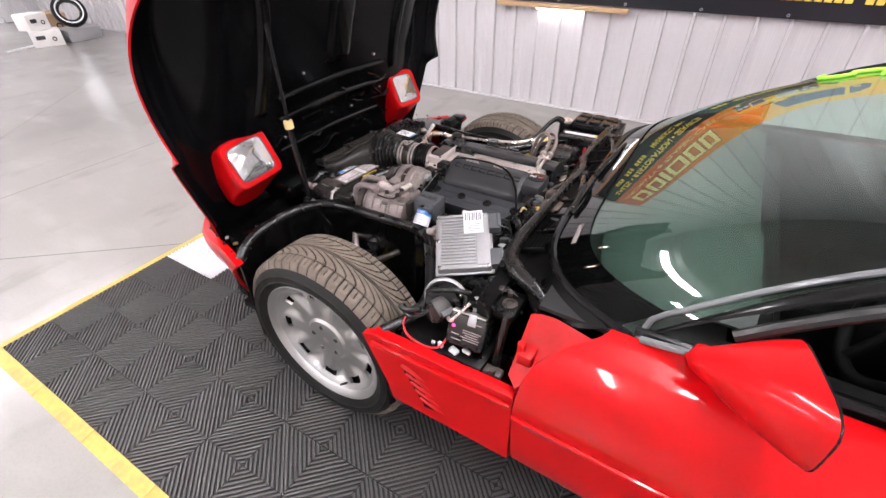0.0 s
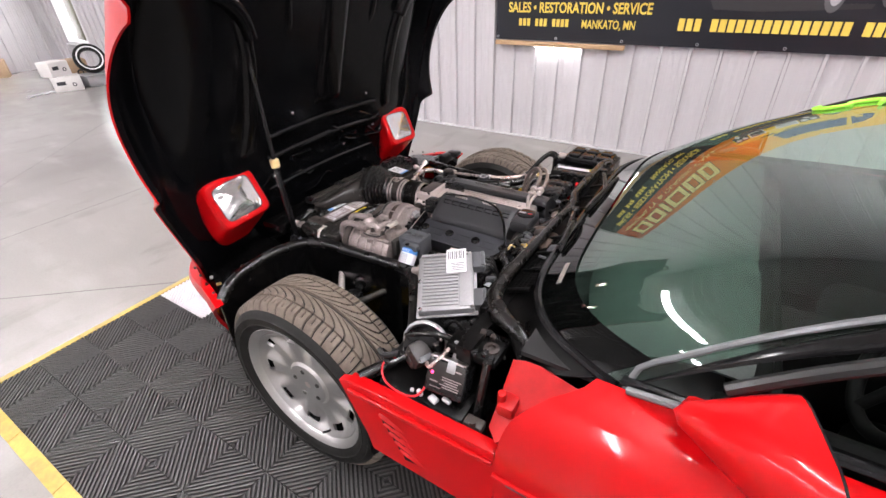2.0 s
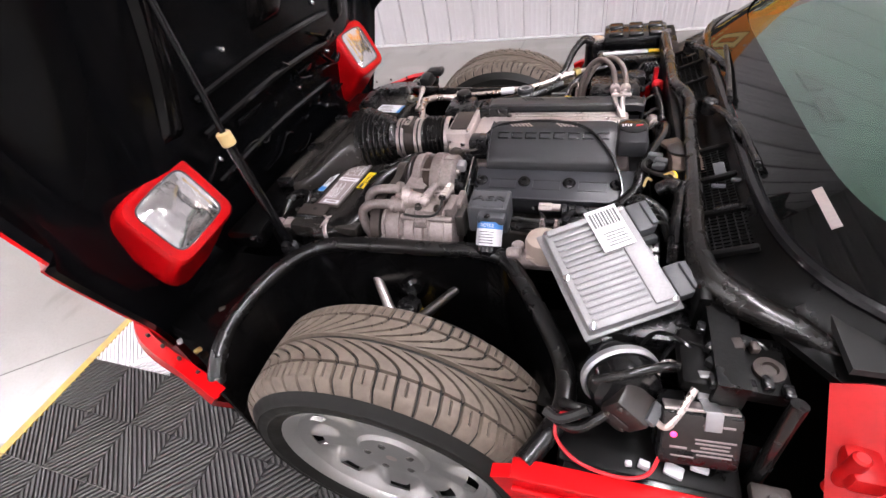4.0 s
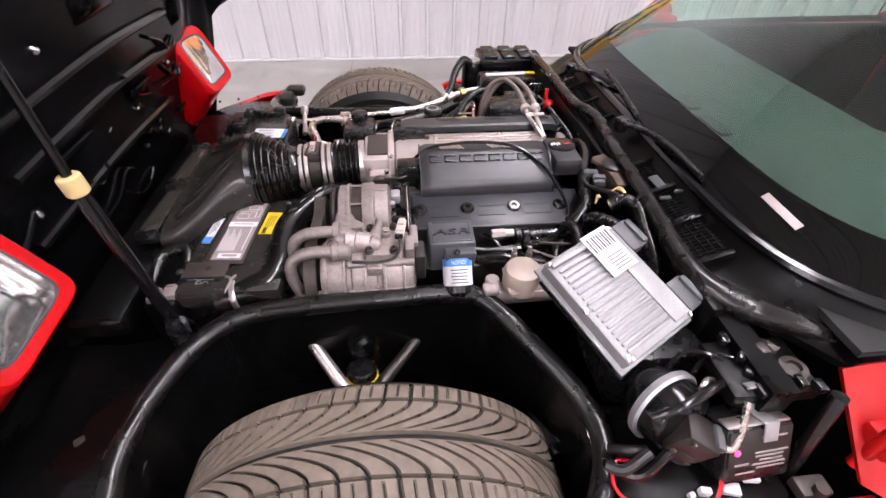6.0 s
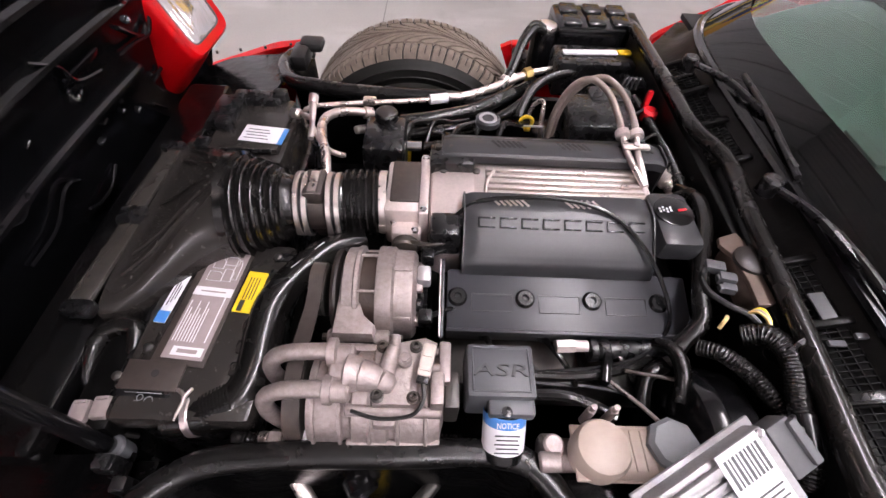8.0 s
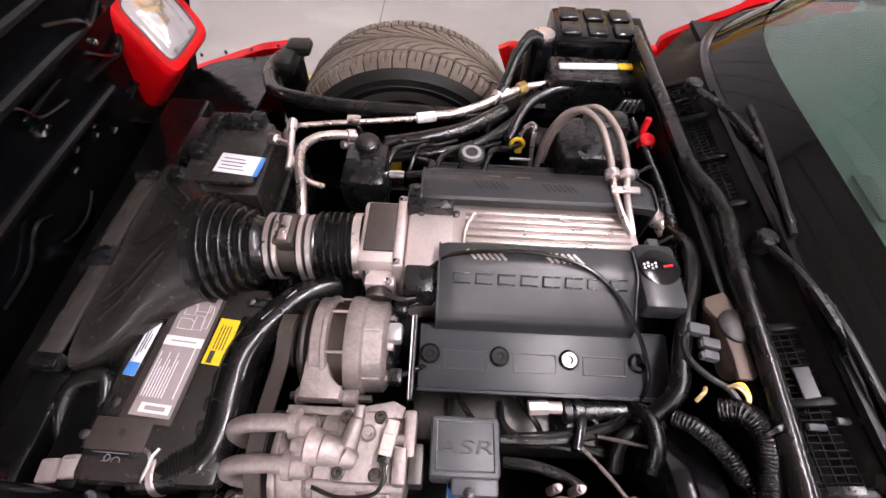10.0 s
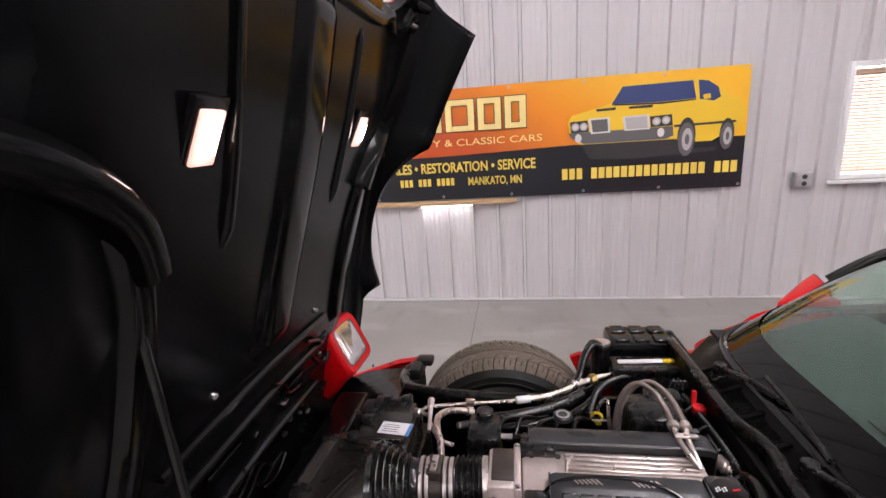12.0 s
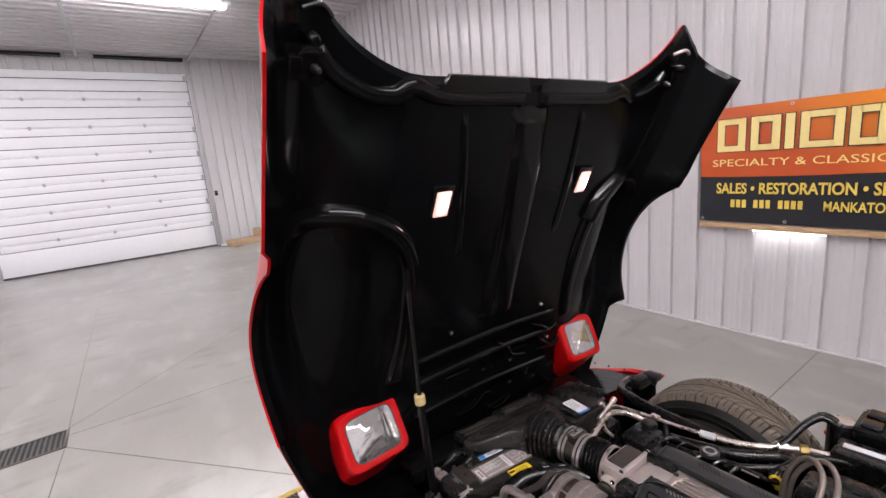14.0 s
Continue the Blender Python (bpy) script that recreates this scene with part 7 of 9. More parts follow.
def front_drive():
    # alternator, axis along the car
    AY, AZ = -0.168, 0.700
    axis = lambda x: ((x, AY, AZ), (x + 0.1, AY, AZ))
    alt = Geo().along([(0.03, 0), (0.062, 0.002), (0.073, 0.007), (0.074, 0.022), (0.077, 0.024), (0.077, 0.030), (0.070, 0.032)], *axis(-0.034), seg=48).part("alternator", CASTALU, CAR, "cast aluminium alternator with exposed dark windings")
    Geo().along([(0.055, 0), (0.068, 0.001), (0.070, 0.006), (0.068, 0.010), (0.03, 0.011)], *axis(-0.047), seg=40).part("cooling_fan", DUSTBROWN, alt, "dark fan behind the pulley")
    Geo().along([(0.067, 0), (0.067, 0.026)], *axis(-0.003), seg=48).part("winding", COPPER, alt, "dark brown windings")
    Geo().along([(0.069, 0), (0.0765, 0.001), (0.0775, 0.004), (0.0775, 0.025), (0.0725, 0.029), (0.0715, 0.056), (0.064, 0.062), (0.03, 0.063)], *axis(0.021), seg=48).part("rear_case", CASTALU, alt, "cast rear case")
    for k in range(7):
        an = radians(18 + 51.4 * k)
        c = Vector((0, math.cos(an), math.sin(an)))
        Geo().cyl(Vector((-0.008, AY, AZ)) + c * 0.072, Vector((0.024, AY, AZ)) + c * 0.072, 0.0026, seg=8).part("tie_rod", CASTALU, alt)
    for k in range(5):
        an = radians(30 + 62 * k)
        c = Vector((0, math.cos(an), math.sin(an)))
        Geo().box(Vector((0.058, AY, AZ)) + c * 0.0722, (0.034, 0.004, 0.006), 0.001, Matrix.Rotation(an, 4, "X")).part("case_step", CASTALU, alt)
    for k in range(10):
        an = 2 * math.pi * k / 10
        c = Vector((0, math.cos(an), math.sin(an)))
        Geo().box(Vector((0.086, AY, AZ)) + c * 0.046, (0.014, 0.014, 0.018), 0.003, Matrix.Rotation(an, 4, "X")).part("rear_vent", CASTALU if k % 2 else BLACK, alt)
    Geo().cyl((0.083, AY, AZ), (0.100, AY, AZ), 0.032, bevel=0.006).part("rear_cap", BLACK, alt)
    Geo().box((0.094, -0.168, 0.752), (0.022, 0.030, 0.022), 0.005).part("terminal_block", GALV, alt)
    for c in ((0.098, -0.122, 0.742), (0.098, -0.225, 0.722)):
        Geo().box(c, (0.022, 0.022, 0.026), 0.004).tube([Vector(c), Vector(c) + Vector((0.03, 0.01, 0.01)), Vector(c) + Vector((0.05, 0.03, -0.02))], 0.004).part("connector", BLACK, alt)
    Geo().cyl((0.082, -0.227, 0.715), (0.104, -0.227, 0.715), 0.008, seg=6, bevel=0.001).part("bolt", ALU, alt)
    # flat foot of the front case, bolted through two bosses
    Geo(Matrix.Translation((0, 0, 0.722))).prism([(-0.034, -0.268), (0.024, -0.268), (0.026, -0.252), (0.008, -0.236), (-0.004, -0.205), (-0.008, -0.160), (-0.034, -0.160)], 0.026, bevel=0.004).part("mounting_foot", CASTALU, alt, "flat cast mounting foot")
    for x0, x1 in ((-0.046, -0.030), (0.022, 0.046)):
        Geo().cyl((x0, -0.256, 0.712), (x1, -0.256, 0.712), 0.013, bevel=0.003).part("foot_boss", CASTALU, alt)
    Geo().cyl((-0.054, -0.256, 0.712), (0.066, -0.256, 0.712), 0.006, seg=6).part("pivot_bolt", STEEL, alt)
    Geo().prism([(-0.05, -0.286), (0.115, -0.286), (0.118, -0.270), (0.10, -0.262), (0.05, -0.274), (-0.048, -0.274)], 0.010, Matrix.Translation((0, 0, 0.722)), bevel=0.002).part("alternator_bracket", CASTALU, CAR, "cast aluminium bracket")
    for (y, z, r) in ((-0.168, 0.703, 0.042), (-0.335, 0.685, 0.062), (-0.02, 0.55, 0.085)):
        Geo().along([(r * 0.3, 0), (r, 0.002), (r, 0.006), (r - 0.003, 0.009), (r, 0.012), (r - 0.003, 0.015), (r, 0.018), (r, 0.024), (r * 0.3, 0.026)], (-0.084, y, z), (0.1, y, z), seg=36).part("drive_pulley", STEEL, CAR, "grooved steel belt pulley")
    belt = Geo()
    path = [(-0.072, -0.126, 0.705), (-0.072, -0.14, 0.736), (-0.072, -0.17, 0.747), (-0.072, -0.215, 0.735), (-0.072, -0.335, 0.749), (-0.072, -0.395, 0.70), (-0.072, -0.36, 0.62), (-0.072, -0.05, 0.47), (-0.072, 0.06, 0.53), (-0.072, 0.02, 0.63), (-0.072, -0.10, 0.67)]
    t = bmesh.new()
    rows = []
    n = len(path)
    for i in range(n * 6):
        f = i / 6
        k = int(f) % n
        p0, p1, p2, p3 = (Vector(path[(k + q) % n]) for q in (-1, 0, 1, 2))
        u = f - int(f)
        p = 0.5 * ((2 * p1) + (p2 - p0) * u + (2 * p0 - 5 * p1 + 4 * p2 - p3) * u * u + (3 * p1 - p0 - 3 * p2 + p3) * u ** 3)
        rows.append([t.verts.new(p + Vector((dx, 0, dz))) for dx, dz in ((-0.011, 0), (0.011, 0), (0.011, 0.004), (-0.011, 0.004))])
    for i in range(len(rows)):
        a_, b_ = rows[i], rows[(i + 1) % len(rows)]
        for k in range(4):
            t.faces.new((a_[k], a_[(k + 1) % 4], b_[(k + 1) % 4], b_[k]))
    bmesh.ops.recalc_face_normals(t, faces=t.faces[:])
    belt.add(t).part("drive_belt", SOOT, CAR, "dusty serpentine belt")
    # air conditioning compressor
    c = Geo()
    ax = ((-0.055, -0.338, 0.690), (0.2, -0.338, 0.690))
    c.along([(0.045, 0), (0.062, 0.004), (0.064, 0.010), (0.064, 0.048), (0.060, 0.052), (0.060, 0.06), (0.066, 0.064), (0.066, 0.108), (0.060, 0.112), (0.060, 0.118), (0.065, 0.122), (0.065, 0.165), (0.058, 0.178), (0.03, 0.184)], *ax, seg=36)
    comp = c.part("compressor", CASTALU, CAR, "oily cast aluminium air conditioning compressor")
    for k in range(7):
        an = radians(20 + 52 * k)
        o = Vector((0, math.cos(an), math.sin(an))) * 0.064
        Geo().cyl(Vector((0.0, -0.338, 0.690)) + o, Vector((0.125, -0.338, 0.690)) + o, 0.008, bevel=0.002).part("case_bolt", CASTALU, comp)
    Geo().prism([(0.036, -0.372), (0.094, -0.372), (0.098, -0.366), (0.098, -0.292), (0.090, -0.286), (0.040, -0.286), (0.034, -0.292), (0.034, -0.366)], 0.030, Matrix.Translation((0, 0, 0.732)), bevel=0.003).part("port_plate", CASTALU, comp, "machined port plate with four bolts")
    # ribbed pipe block and the cast arm that joins it to the plate
    bl = Geo().box((-0.008, -0.333, 0.758), (0.026, 0.066, 0.032), 0.006)
    for y in (-0.309, -0.333, -0.357):
        bl.cyl((-0.0225, y, 0.764), (0.007, y, 0.764), 0.0145, bevel=0.003)
    bl.part("manifold_block", CASTALU, comp, "lobed pipe block")
    Geo().cyl((0.0, -0.333, 0.764), (0.020, -0.335, 0.766), 0.026, 0.021, bevel=0.003).cyl((0.018, -0.335, 0.766), (0.046, -0.341, 0.766), 0.0205, 0.0165, bevel=0.002).cyl((0.044, -0.341, 0.766), (0.062, -0.350, 0.764), 0.0155, 0.012, bevel=0.004).part("manifold_arm", CASTALU, comp)
    Geo().cyl((0.050, -0.336, 0.768), (0.059, -0.296, 0.770), 0.0125, 0.0095, bevel=0.003).cyl((0.059, -0.300, 0.768), (0.060, -0.280, 0.772), 0.0075, bevel=0.002).part("service_port", CASTALU, comp)
    Geo().cyl((0.074, -0.314, 0.760), (0.074, -0.314, 0.772), 0.010, bevel=0.002).cyl((0.074, -0.314, 0.772), (0.074, -0.314, 0.776), 0.006, seg=6).part("relief_valve", CASTALU, comp)
    for k, (y, z) in enumerate(((-0.308, 0.772), (-0.355, 0.762))):
        Geo().tube([(-0.015, y, z), (-0.05, y, z), (-0.085, y - 0.002, z - 0.004), (-0.106, y - 0.006, z - 0.022), (-0.108, y - 0.01, z - 0.06), (-0.095, y - 0.01, z - 0.11)], 0.0115, seg=12).part("manifold_pipe", CASTALU, comp, "bent aluminium pipe")
        Geo().along([(0.013, 0), (0.019, 0.002), (0.019, 0.012), (0.013, 0.014)], (-0.028, y, z), (0.1, y, z)).part("pipe_collar", CASTALU, comp)
    for x, y in ((0.043, -0.294), (0.088, -0.293), (0.088, -0.363), (0.042, -0.362)):
        Geo().lathe([(0.0088, 0), (0.0088, 0.003), (0.0068, 0.0035), (0.0068, 0.009), (0.0060, 0.010), (0.0035, 0.010), (0.0032, 0.004), (0.0005, 0.004)], Matrix.Translation((x, y, 0.7615)), 16, caps=False).part("socket_bolt", STEEL, comp)
    for x in (-0.045, -0.010, 0.028, 0.066, 0.102):
        Geo().along([(0.0655, 0), (0.0685, 0.001), (0.0685, 0.005), (0.0655, 0.006)], (x, -0.338, 0.690), (0.3, -0.338, 0.690), caps=False, seg=36).part("case_rib", CASTALU, comp)
    for x, y, z, d in ((0.118, -0.352, 0.752, (0.018, 0.044, 0.044)), (0.052, -0.386, 0.738, (0.030, 0.016, 0.020)), (0.128, -0.31, 0.735, (0.016, 0.06, 0.05))):
        Geo().box((x, y, z), d, 0.004).part("case_boss", CASTALU, comp)
    Geo(Matrix.Translation((0.1035, -0.322, 0.785)) @ Matrix.Rotation(radians(-10), 4, "Z")).box((0, 0, 0), (0.017, 0.044, 0.010), 0.002).box((0, 0.012, 0.006), (0.012, 0.018, 0.004), 0.001).box((0, -0.013, 0.006), (0.014, 0.006, 0.003), 0.001).part("connector", IVORY, comp, "ivory plastic connector")
    Geo(Matrix.Translation((0.1035, -0.322, 0.785)) @ Matrix.Rotation(radians(-10), 4, "Z")).box((0, -0.0255, -0.001), (0.015, 0.009, 0.008), 0.001).part("connector_boot", BLACK, comp)
    Geo().tube([(0.100, -0.352, 0.784), (0.100, -0.372, 0.775), (0.085, -0.385, 0.762), (0.045, -0.388, 0.758), (0.01, -0.378, 0.754)], 0.0028, seg=6).part("sensor_wire", RUBBER, comp)
    Geo().box((0.138, -0.345, 0.72), (0.02, 0.05, 0.06), 0.004).part("rear_plate", STEEL, comp)
    # silver fitting and pipe at the lower edge
    f = Geo().cyl((-0.090, -0.392, 0.668), (-0.030, -0.392, 0.670), 0.019, bevel=0.004).part("line_fitting", ALU, CAR, "silver line fitting with a warning tag")
    Geo().cyl((-0.030, -0.392, 0.670), (0.045, -0.395, 0.668), 0.012, bevel=0.003).part("fitting_neck", ALU, f)
    Geo().cyl((-0.110, -0.392, 0.668), (-0.090, -0.392, 0.668), 0.014, seg=6, bevel=0.002).part("fitting_nut", CASTALU, f)
    Geo().box((-0.060, -0.392, 0.6885), (0.024, 0.014, 0.002)).part("warning_tag", LABELW, f)
    Geo().tube([(-0.110, -0.392, 0.668), (-0.125, -0.388, 0.655), (-0.130, -0.38, 0.62)], 0.010).part("line_pipe", LINE, f)
    Geo().tube([(0.045, -0.395, 0.668), (0.09, -0.395, 0.660), (0.14, -0.39, 0.64)], 0.010).part("line_pipe", HOSE, f)


front_drive()


def left_side():
    # traction control box and canister
    b = Geo().box((0.201, -0.325, 0.737), (0.090, 0.074, 0.07), 0.006).box((0.214, -0.366, 0.752), (0.060, 0.030, 0.022), 0.005).part("control_box", BOXGREYPLASTIC, CAR, "grey plastic control box with raised letters")
    Geo().tube([(0.164, -0.295, 0.7722), (0.238, -0.295, 0.7722), (0.238, -0.355, 0.7722), (0.164, -0.355, 0.7722)], 0.0016, smooth=False, closed=True, seg=5).part("raised_border", BOXGREYPLASTIC, b)
    lettering("raised_letters", "ASR", 0.024, DARKGREY, b, Matrix.Translation((0.163, -0.334, 0.7726)), width=0.074, depth=0.0012, shear=0.12)
    Geo().lathe([(0.007, 0), (0.007, 0.003), (0.003, 0.004)], Matrix.Translation((0.206, -0.378, 0.763)), 14).part("screw", BLACK, b)
    c = Geo().lathe([(0.0005, 0.026), (0.020, 0.028), (0.028, 0.036), (0.028, 0.094), (0.024, 0.102), (0.012, 0.105), (0.0005, 0.105)], Matrix.Translation((0.209, -0.432, 0.660)) @ Matrix.Rotation(radians(-42), 4, "X"), 32).part("filter_canister", BLACKG, CAR, "black canister with a blue and white notice label")
    mm = Matrix.Translation((0.209, -0.432, 0.660)) @ Matrix.Rotation(radians(-42), 4, "X")
    Geo(mm).lathe([(0.0284, 0.05), (0.0286, 0.05), (0.0286, 0.087), (0.0284, 0.087)], None, 32, caps=False).part("label", LABELW, c, "white printed label")
    Geo(mm).lathe([(0.0284, 0.087), (0.0287, 0.087), (0.0287, 0.102), (0.0284, 0.102)], None, 32, caps=False).part("label_band", LABELB, c, "blue label band")
    q = Geo(mm)
    for k in range(5):
        q.box((0.0, -0.0287, 0.056 + 0.006 * k), (0.032 - 0.004 * (k % 2), 0.0008, 0.0016))
    q.part("label_print", INK, c)
    lettering("label_letters", "NOTICE", 0.011, LABELW, c, mm @ Matrix.Translation((-0.014, -0.0292, 0.0905)) @ Matrix.Rotation(radians(90), 4, "X"), width=0.028, depth=0.0003)
    # brake master cylinder and reservoir
    r = Geo().box((0.366, -0.410, 0.706), (0.110, 0.066, 0.044), 0.016, seg=4).box((0.360, -0.410, 0.712), (0.124, 0.070, 0.006), 0.002).lathe([(0.036, 0), (0.037, 0.006), (0.037, 0.034), (0.033, 0.043), (0.022, 0.047), (0.0005, 0.048)], Matrix.Translation((0.330, -0.410, 0.700)), 32).part("brake_reservoir", RESERVOIR, CAR, "yellowed plastic brake fluid reservoir")
    for k in range(4):
        Geo().box((0.372 + 0.014 * k, -0.410, 0.7285), (0.003, 0.050, 0.003), 0.001).part("tank_rib", RESERVOIR, r)
    Geo().lathe([(0.032, 0), (0.034, 0.004), (0.034, 0.02), (0.028, 0.026), (0.0005, 0.026)], Matrix.Translation((0.424, -0.403, 0.716)), 8).part("reservoir_cap", CAPGREY, r, "grey screw cap")
    Geo().cyl((0.262, -0.405, 0.672), (0.46, -0.40, 0.672), 0.022, bevel=0.004).cyl((0.262, -0.405, 0.672), (0.285, -0.405, 0.672), 0.028, bevel=0.005).cyl((0.275, -0.40, 0.69), (0.275, -0.40, 0.712), 0.014, bevel=0.003).cyl((0.255, -0.42, 0.70), (0.285, -0.42, 0.705), 0.013, bevel=0.003).part("master_cylinder", CASTALU, CAR, "cast brake master cylinder")
    for k in range(2):
        x = 0.322 + 0.03 * k
        Geo().cyl((x, -0.365, 0.70), (x, -0.365, 0.745), 0.006, bevel=0.001).cyl((x, -0.365, 0.745), (x, -0.365, 0.756), 0.004).part("brake_fitting", CASTALU, CAR)
    b = Geo().along([(0.03, 0), (0.09, 0.012), (0.122, 0.03), (0.128, 0.045), (0.128, 0.052), (0.120, 0.06), (0.118, 0.10), (0.09, 0.12)], (0.452, -0.375, 0.615), (0.7, -0.375, 0.615), seg=40).part("brake_booster", BLACKG, CAR, "round black brake booster")
    Geo().box((0.528, -0.405, 0.733), (0.018, 0.03, 0.002), 0, Matrix.Rotation(radians(-10), 4, "X")).part("label", LABELW, b)
    # engine computer
    e2 = Vector((0.102, -0.171, -0.065)).normalized()
    e1 = Vector((0.162, 0.060, 0.009))
    e1 = (e1 - e2 * e1.dot(e2)).normalized()
    e3 = e1.cross(e2)
    if e3.z < 0:
        e3 = -e3
    W, L = 0.156, 0.200
    m = Matrix(((*e1, 0), (*e2, 0), (*e3, 0), (0, 0, 0, 1))).transposed()
    m.translation = Vector((0.453, -0.5275, 0.802)) - e1 * W / 2 - e2 * L / 2
    b = Geo(m).box((W / 2, L / 2, -0.020), (W, L, 0.032), 0.005).part("engine_computer", ECU, CAR, "finned aluminium engine computer with a white label")
    Geo(m).box((W / 2, L / 2, -0.030), (W + 0.016, L + 0.012, 0.006), 0.002).part("case_flange", ECU, b)
    Geo(m).box((W * 0.48, 0.012, 0.0), (W * 0.9, 0.010, 0.010), 0.003).part("case_ridge", ECU, b)
    for k in range(15):
        y = 0.026 + 0.0112 * k
        Geo(m).box((W * 0.40, y, -0.002), (W * 0.66, 0.0068, 0.006), 0.0026).part("fin", ECU, b)
    Geo(m).box((W * 0.86, L * 0.5, -0.003), (W * 0.24, L * 0.92, 0.006), 0.003).part("flat_rib", ECU, b)
    l = Geo(m).box((W * 0.70, L * 0.20, 0.0055), (0.058, 0.085, 0.0014), 0.0005).part("label", LABELW, b, "white part label")
    q = Geo(m)
    for k in range(9):
        q.box((W * 0.70 - 0.022 + 0.0055 * k, L * 0.20 - 0.02, 0.0064), (0.002 if k % 2 else 0.0034, 0.03, 0.0008))
    for k in range(5):
        q.box((W * 0.70 + 0.004, L * 0.20 + 0.01 + 0.006 * k, 0.0064), (0.04 - 0.006 * (k % 2), 0.0018, 0.0008))
    q.part("label_print", GREYPLUG, l)
    for y in (0.035, 0.165):
        cc = Geo(m).box((W + 0.016, y, -0.016), (0.034, 0.058, 0.030), 0.004).box((W + 0.030, y, -0.012), (0.012, 0.050, 0.034), 0.003).part("connector", GREYPLUG, b, "grey wiring connector")
        for k in range(3):
            Geo(m).tube([(W + 0.034, y - 0.014 + 0.014 * k, -0.014), (W + 0.06, y - 0.01 + 0.014 * k, -0.03), (W + 0.07, y + 0.03, -0.08)], 0.0035, seg=6).part("wire", RUBBER, cc)
    for x, y in ((0.008, 0.008), (W - 0.008, 0.008), (0.008, L - 0.008), (W - 0.008, L - 0.008), (0.004, L * 0.5)):
        Geo(m).lathe([(0.006, -0.006), (0.006, -0.0015), (0.002, -0.0005)], Matrix.Translation((x, y, 0)), 10).part("case_screw", CHROME, b)
    Geo(m).box((W * 0.5, L * 0.55, -0.055), (W * 1.0, L * 1.0, 0.008), 0.002).box((W * 0.75, L + 0.02, -0.075), (0.10, 0.06, 0.006), 0.002, Matrix.Rotation(radians(-35), 4, "X")).part("mount_bracket", BLACK, b)
    Geo().box((0.52, -0.54, 0.66), (0.16, 0.16, 0.14), 0.02).part("inner_box", BLACK, CAR)
    # ring and pump
    ax = Vector((0.30, -0.93, 0.20)).normalized()
    mr = Matrix.Translation((0.484, -0.684, 0.708)) @ ax.to_track_quat("Z", "Y").to_matrix().to_4x4()
    rg = Geo().lathe([(0.030, -0.05), (0.045, -0.035), (0.055, -0.010), (0.056, 0.0), (0.048, -0.006), (0.0005, -0.008)], mr, 40, caps=False).part("vacuum_canister", BLACKG, CAR, "round black canister with a bright ring")
    Geo().lathe([(0.054, -0.004), (0.061, -0.006), (0.062, 0.004), (0.058, 0.008), (0.053, 0.004)], mr, 48, caps=False).part("rim_ring", GALV, rg, "bright metal ring")
    Geo().lathe([(0.054, -0.004), (0.0545, 0.022), (0.050, 0.036), (0.030, 0.044), (0.0005, 0.046)], mr, 40, caps=False).part("canister_dome", BLACKG, rg)
    mm = Matrix.Translation((0.497, -0.735, 0.712)) @ Matrix.Rotation(radians(-22), 4, "Z") @ Matrix.Rotation(radians(28), 4, "Y")
    Geo(mm).box((0, 0, 0), (0.056, 0.050, 0.052), 0.007).box((0.002, -0.014, -0.022), (0.040, 0.030, 0.034), 0.010).part("motor_housing", DUSTBROWN, rg, "dusty brown motor")
    for x, z in ((-0.018, -0.014), (0.014, -0.020), (-0.016, 0.018)):
        Geo(mm).cyl((x, -0.024, z), (x, -0.030, z), 0.004, bevel=0.001, seg=8).part("motor_screw", SOOT, rg)
    Geo(mm).box((0.024, 0.000, 0.026), (0.016, 0.036, 0.012), 0.003).part("motor_connector", GREYPLUG, rg)
    Geo().tube([(0.445, -0.715, 0.735), (0.480, -0.715, 0.758), (0.53, -0.695, 0.762), (0.56, -0.68, 0.75)], 0.0075, seg=10).part("canister_hose", HOSE, rg)
    Geo().tube([(0.515, -0.735, 0.725), (0.540, -0.758, 0.712), (0.556, -0.750, 0.725), (0.578, -0.715, 0.755)], 0.005, seg=8).part("canister_hose", LINE, rg)
    Geo().tube([(0.47, -0.745, 0.700), (0.43, -0.765, 0.672), (0.40, -0.76, 0.668), (0.38, -0.745, 0.68)], 0.0075, seg=8).part("canister_hose", HOSE, rg)
    Geo().tube([(0.44, -0.745, 0.695), (0.40, -0.76, 0.680), (0.375, -0.75, 0.68)], 0.008, seg=8).part("motor_loom", RUBBER, rg)
    # battery maintainer on a battery
    bt = Geo().box((0.53, -0.715, 0.56), (0.26, 0.17, 0.13), 0.01).part("battery", BAYBLACK, CAR, "black battery low in the bay")
    Geo().box((0.53, -0.80, 0.606), (0.24, 0.02, 0.03), 0.004).part("battery_edge", BLACKG, bt)
    for x, y, z, d, a in ((0.505, -0.786, 0.632, (0.010, 0.008, 0.010), 10), (0.527, -0.783, 0.632, (0.016, 0.010, 0.016), -12), (0.568, -0.782, 0.631, (0.026, 0.018, 0.010), -16), (0.602, -0.774, 0.638, (0.024, 0.010, 0.010), -8)):
        Geo().box((x, y, z), d, 0.002, Matrix.Rotation(radians(a), 4, "Z")).part("terminal_tag", LABELW, bt)
    mb = Matrix.Translation((0.592, -0.762, 0.697)) @ Matrix.Rotation(radians(4), 4, "Z") @ Matrix.Rotation(radians(-28), 4, "X")
    ch = Geo(mb).box((0, 0.030, 0), (0.106, 0.060, 0.090), 0.006).part("alarm_module", BLACK, CAR, "black electronic module with a red light")
    Geo(mb).box((0, -0.0008, 0.012), (0.098, 0.002, 0.058), 0.001).part("module_panel", DUSTBROWN, ch)
    q = Geo(mb)
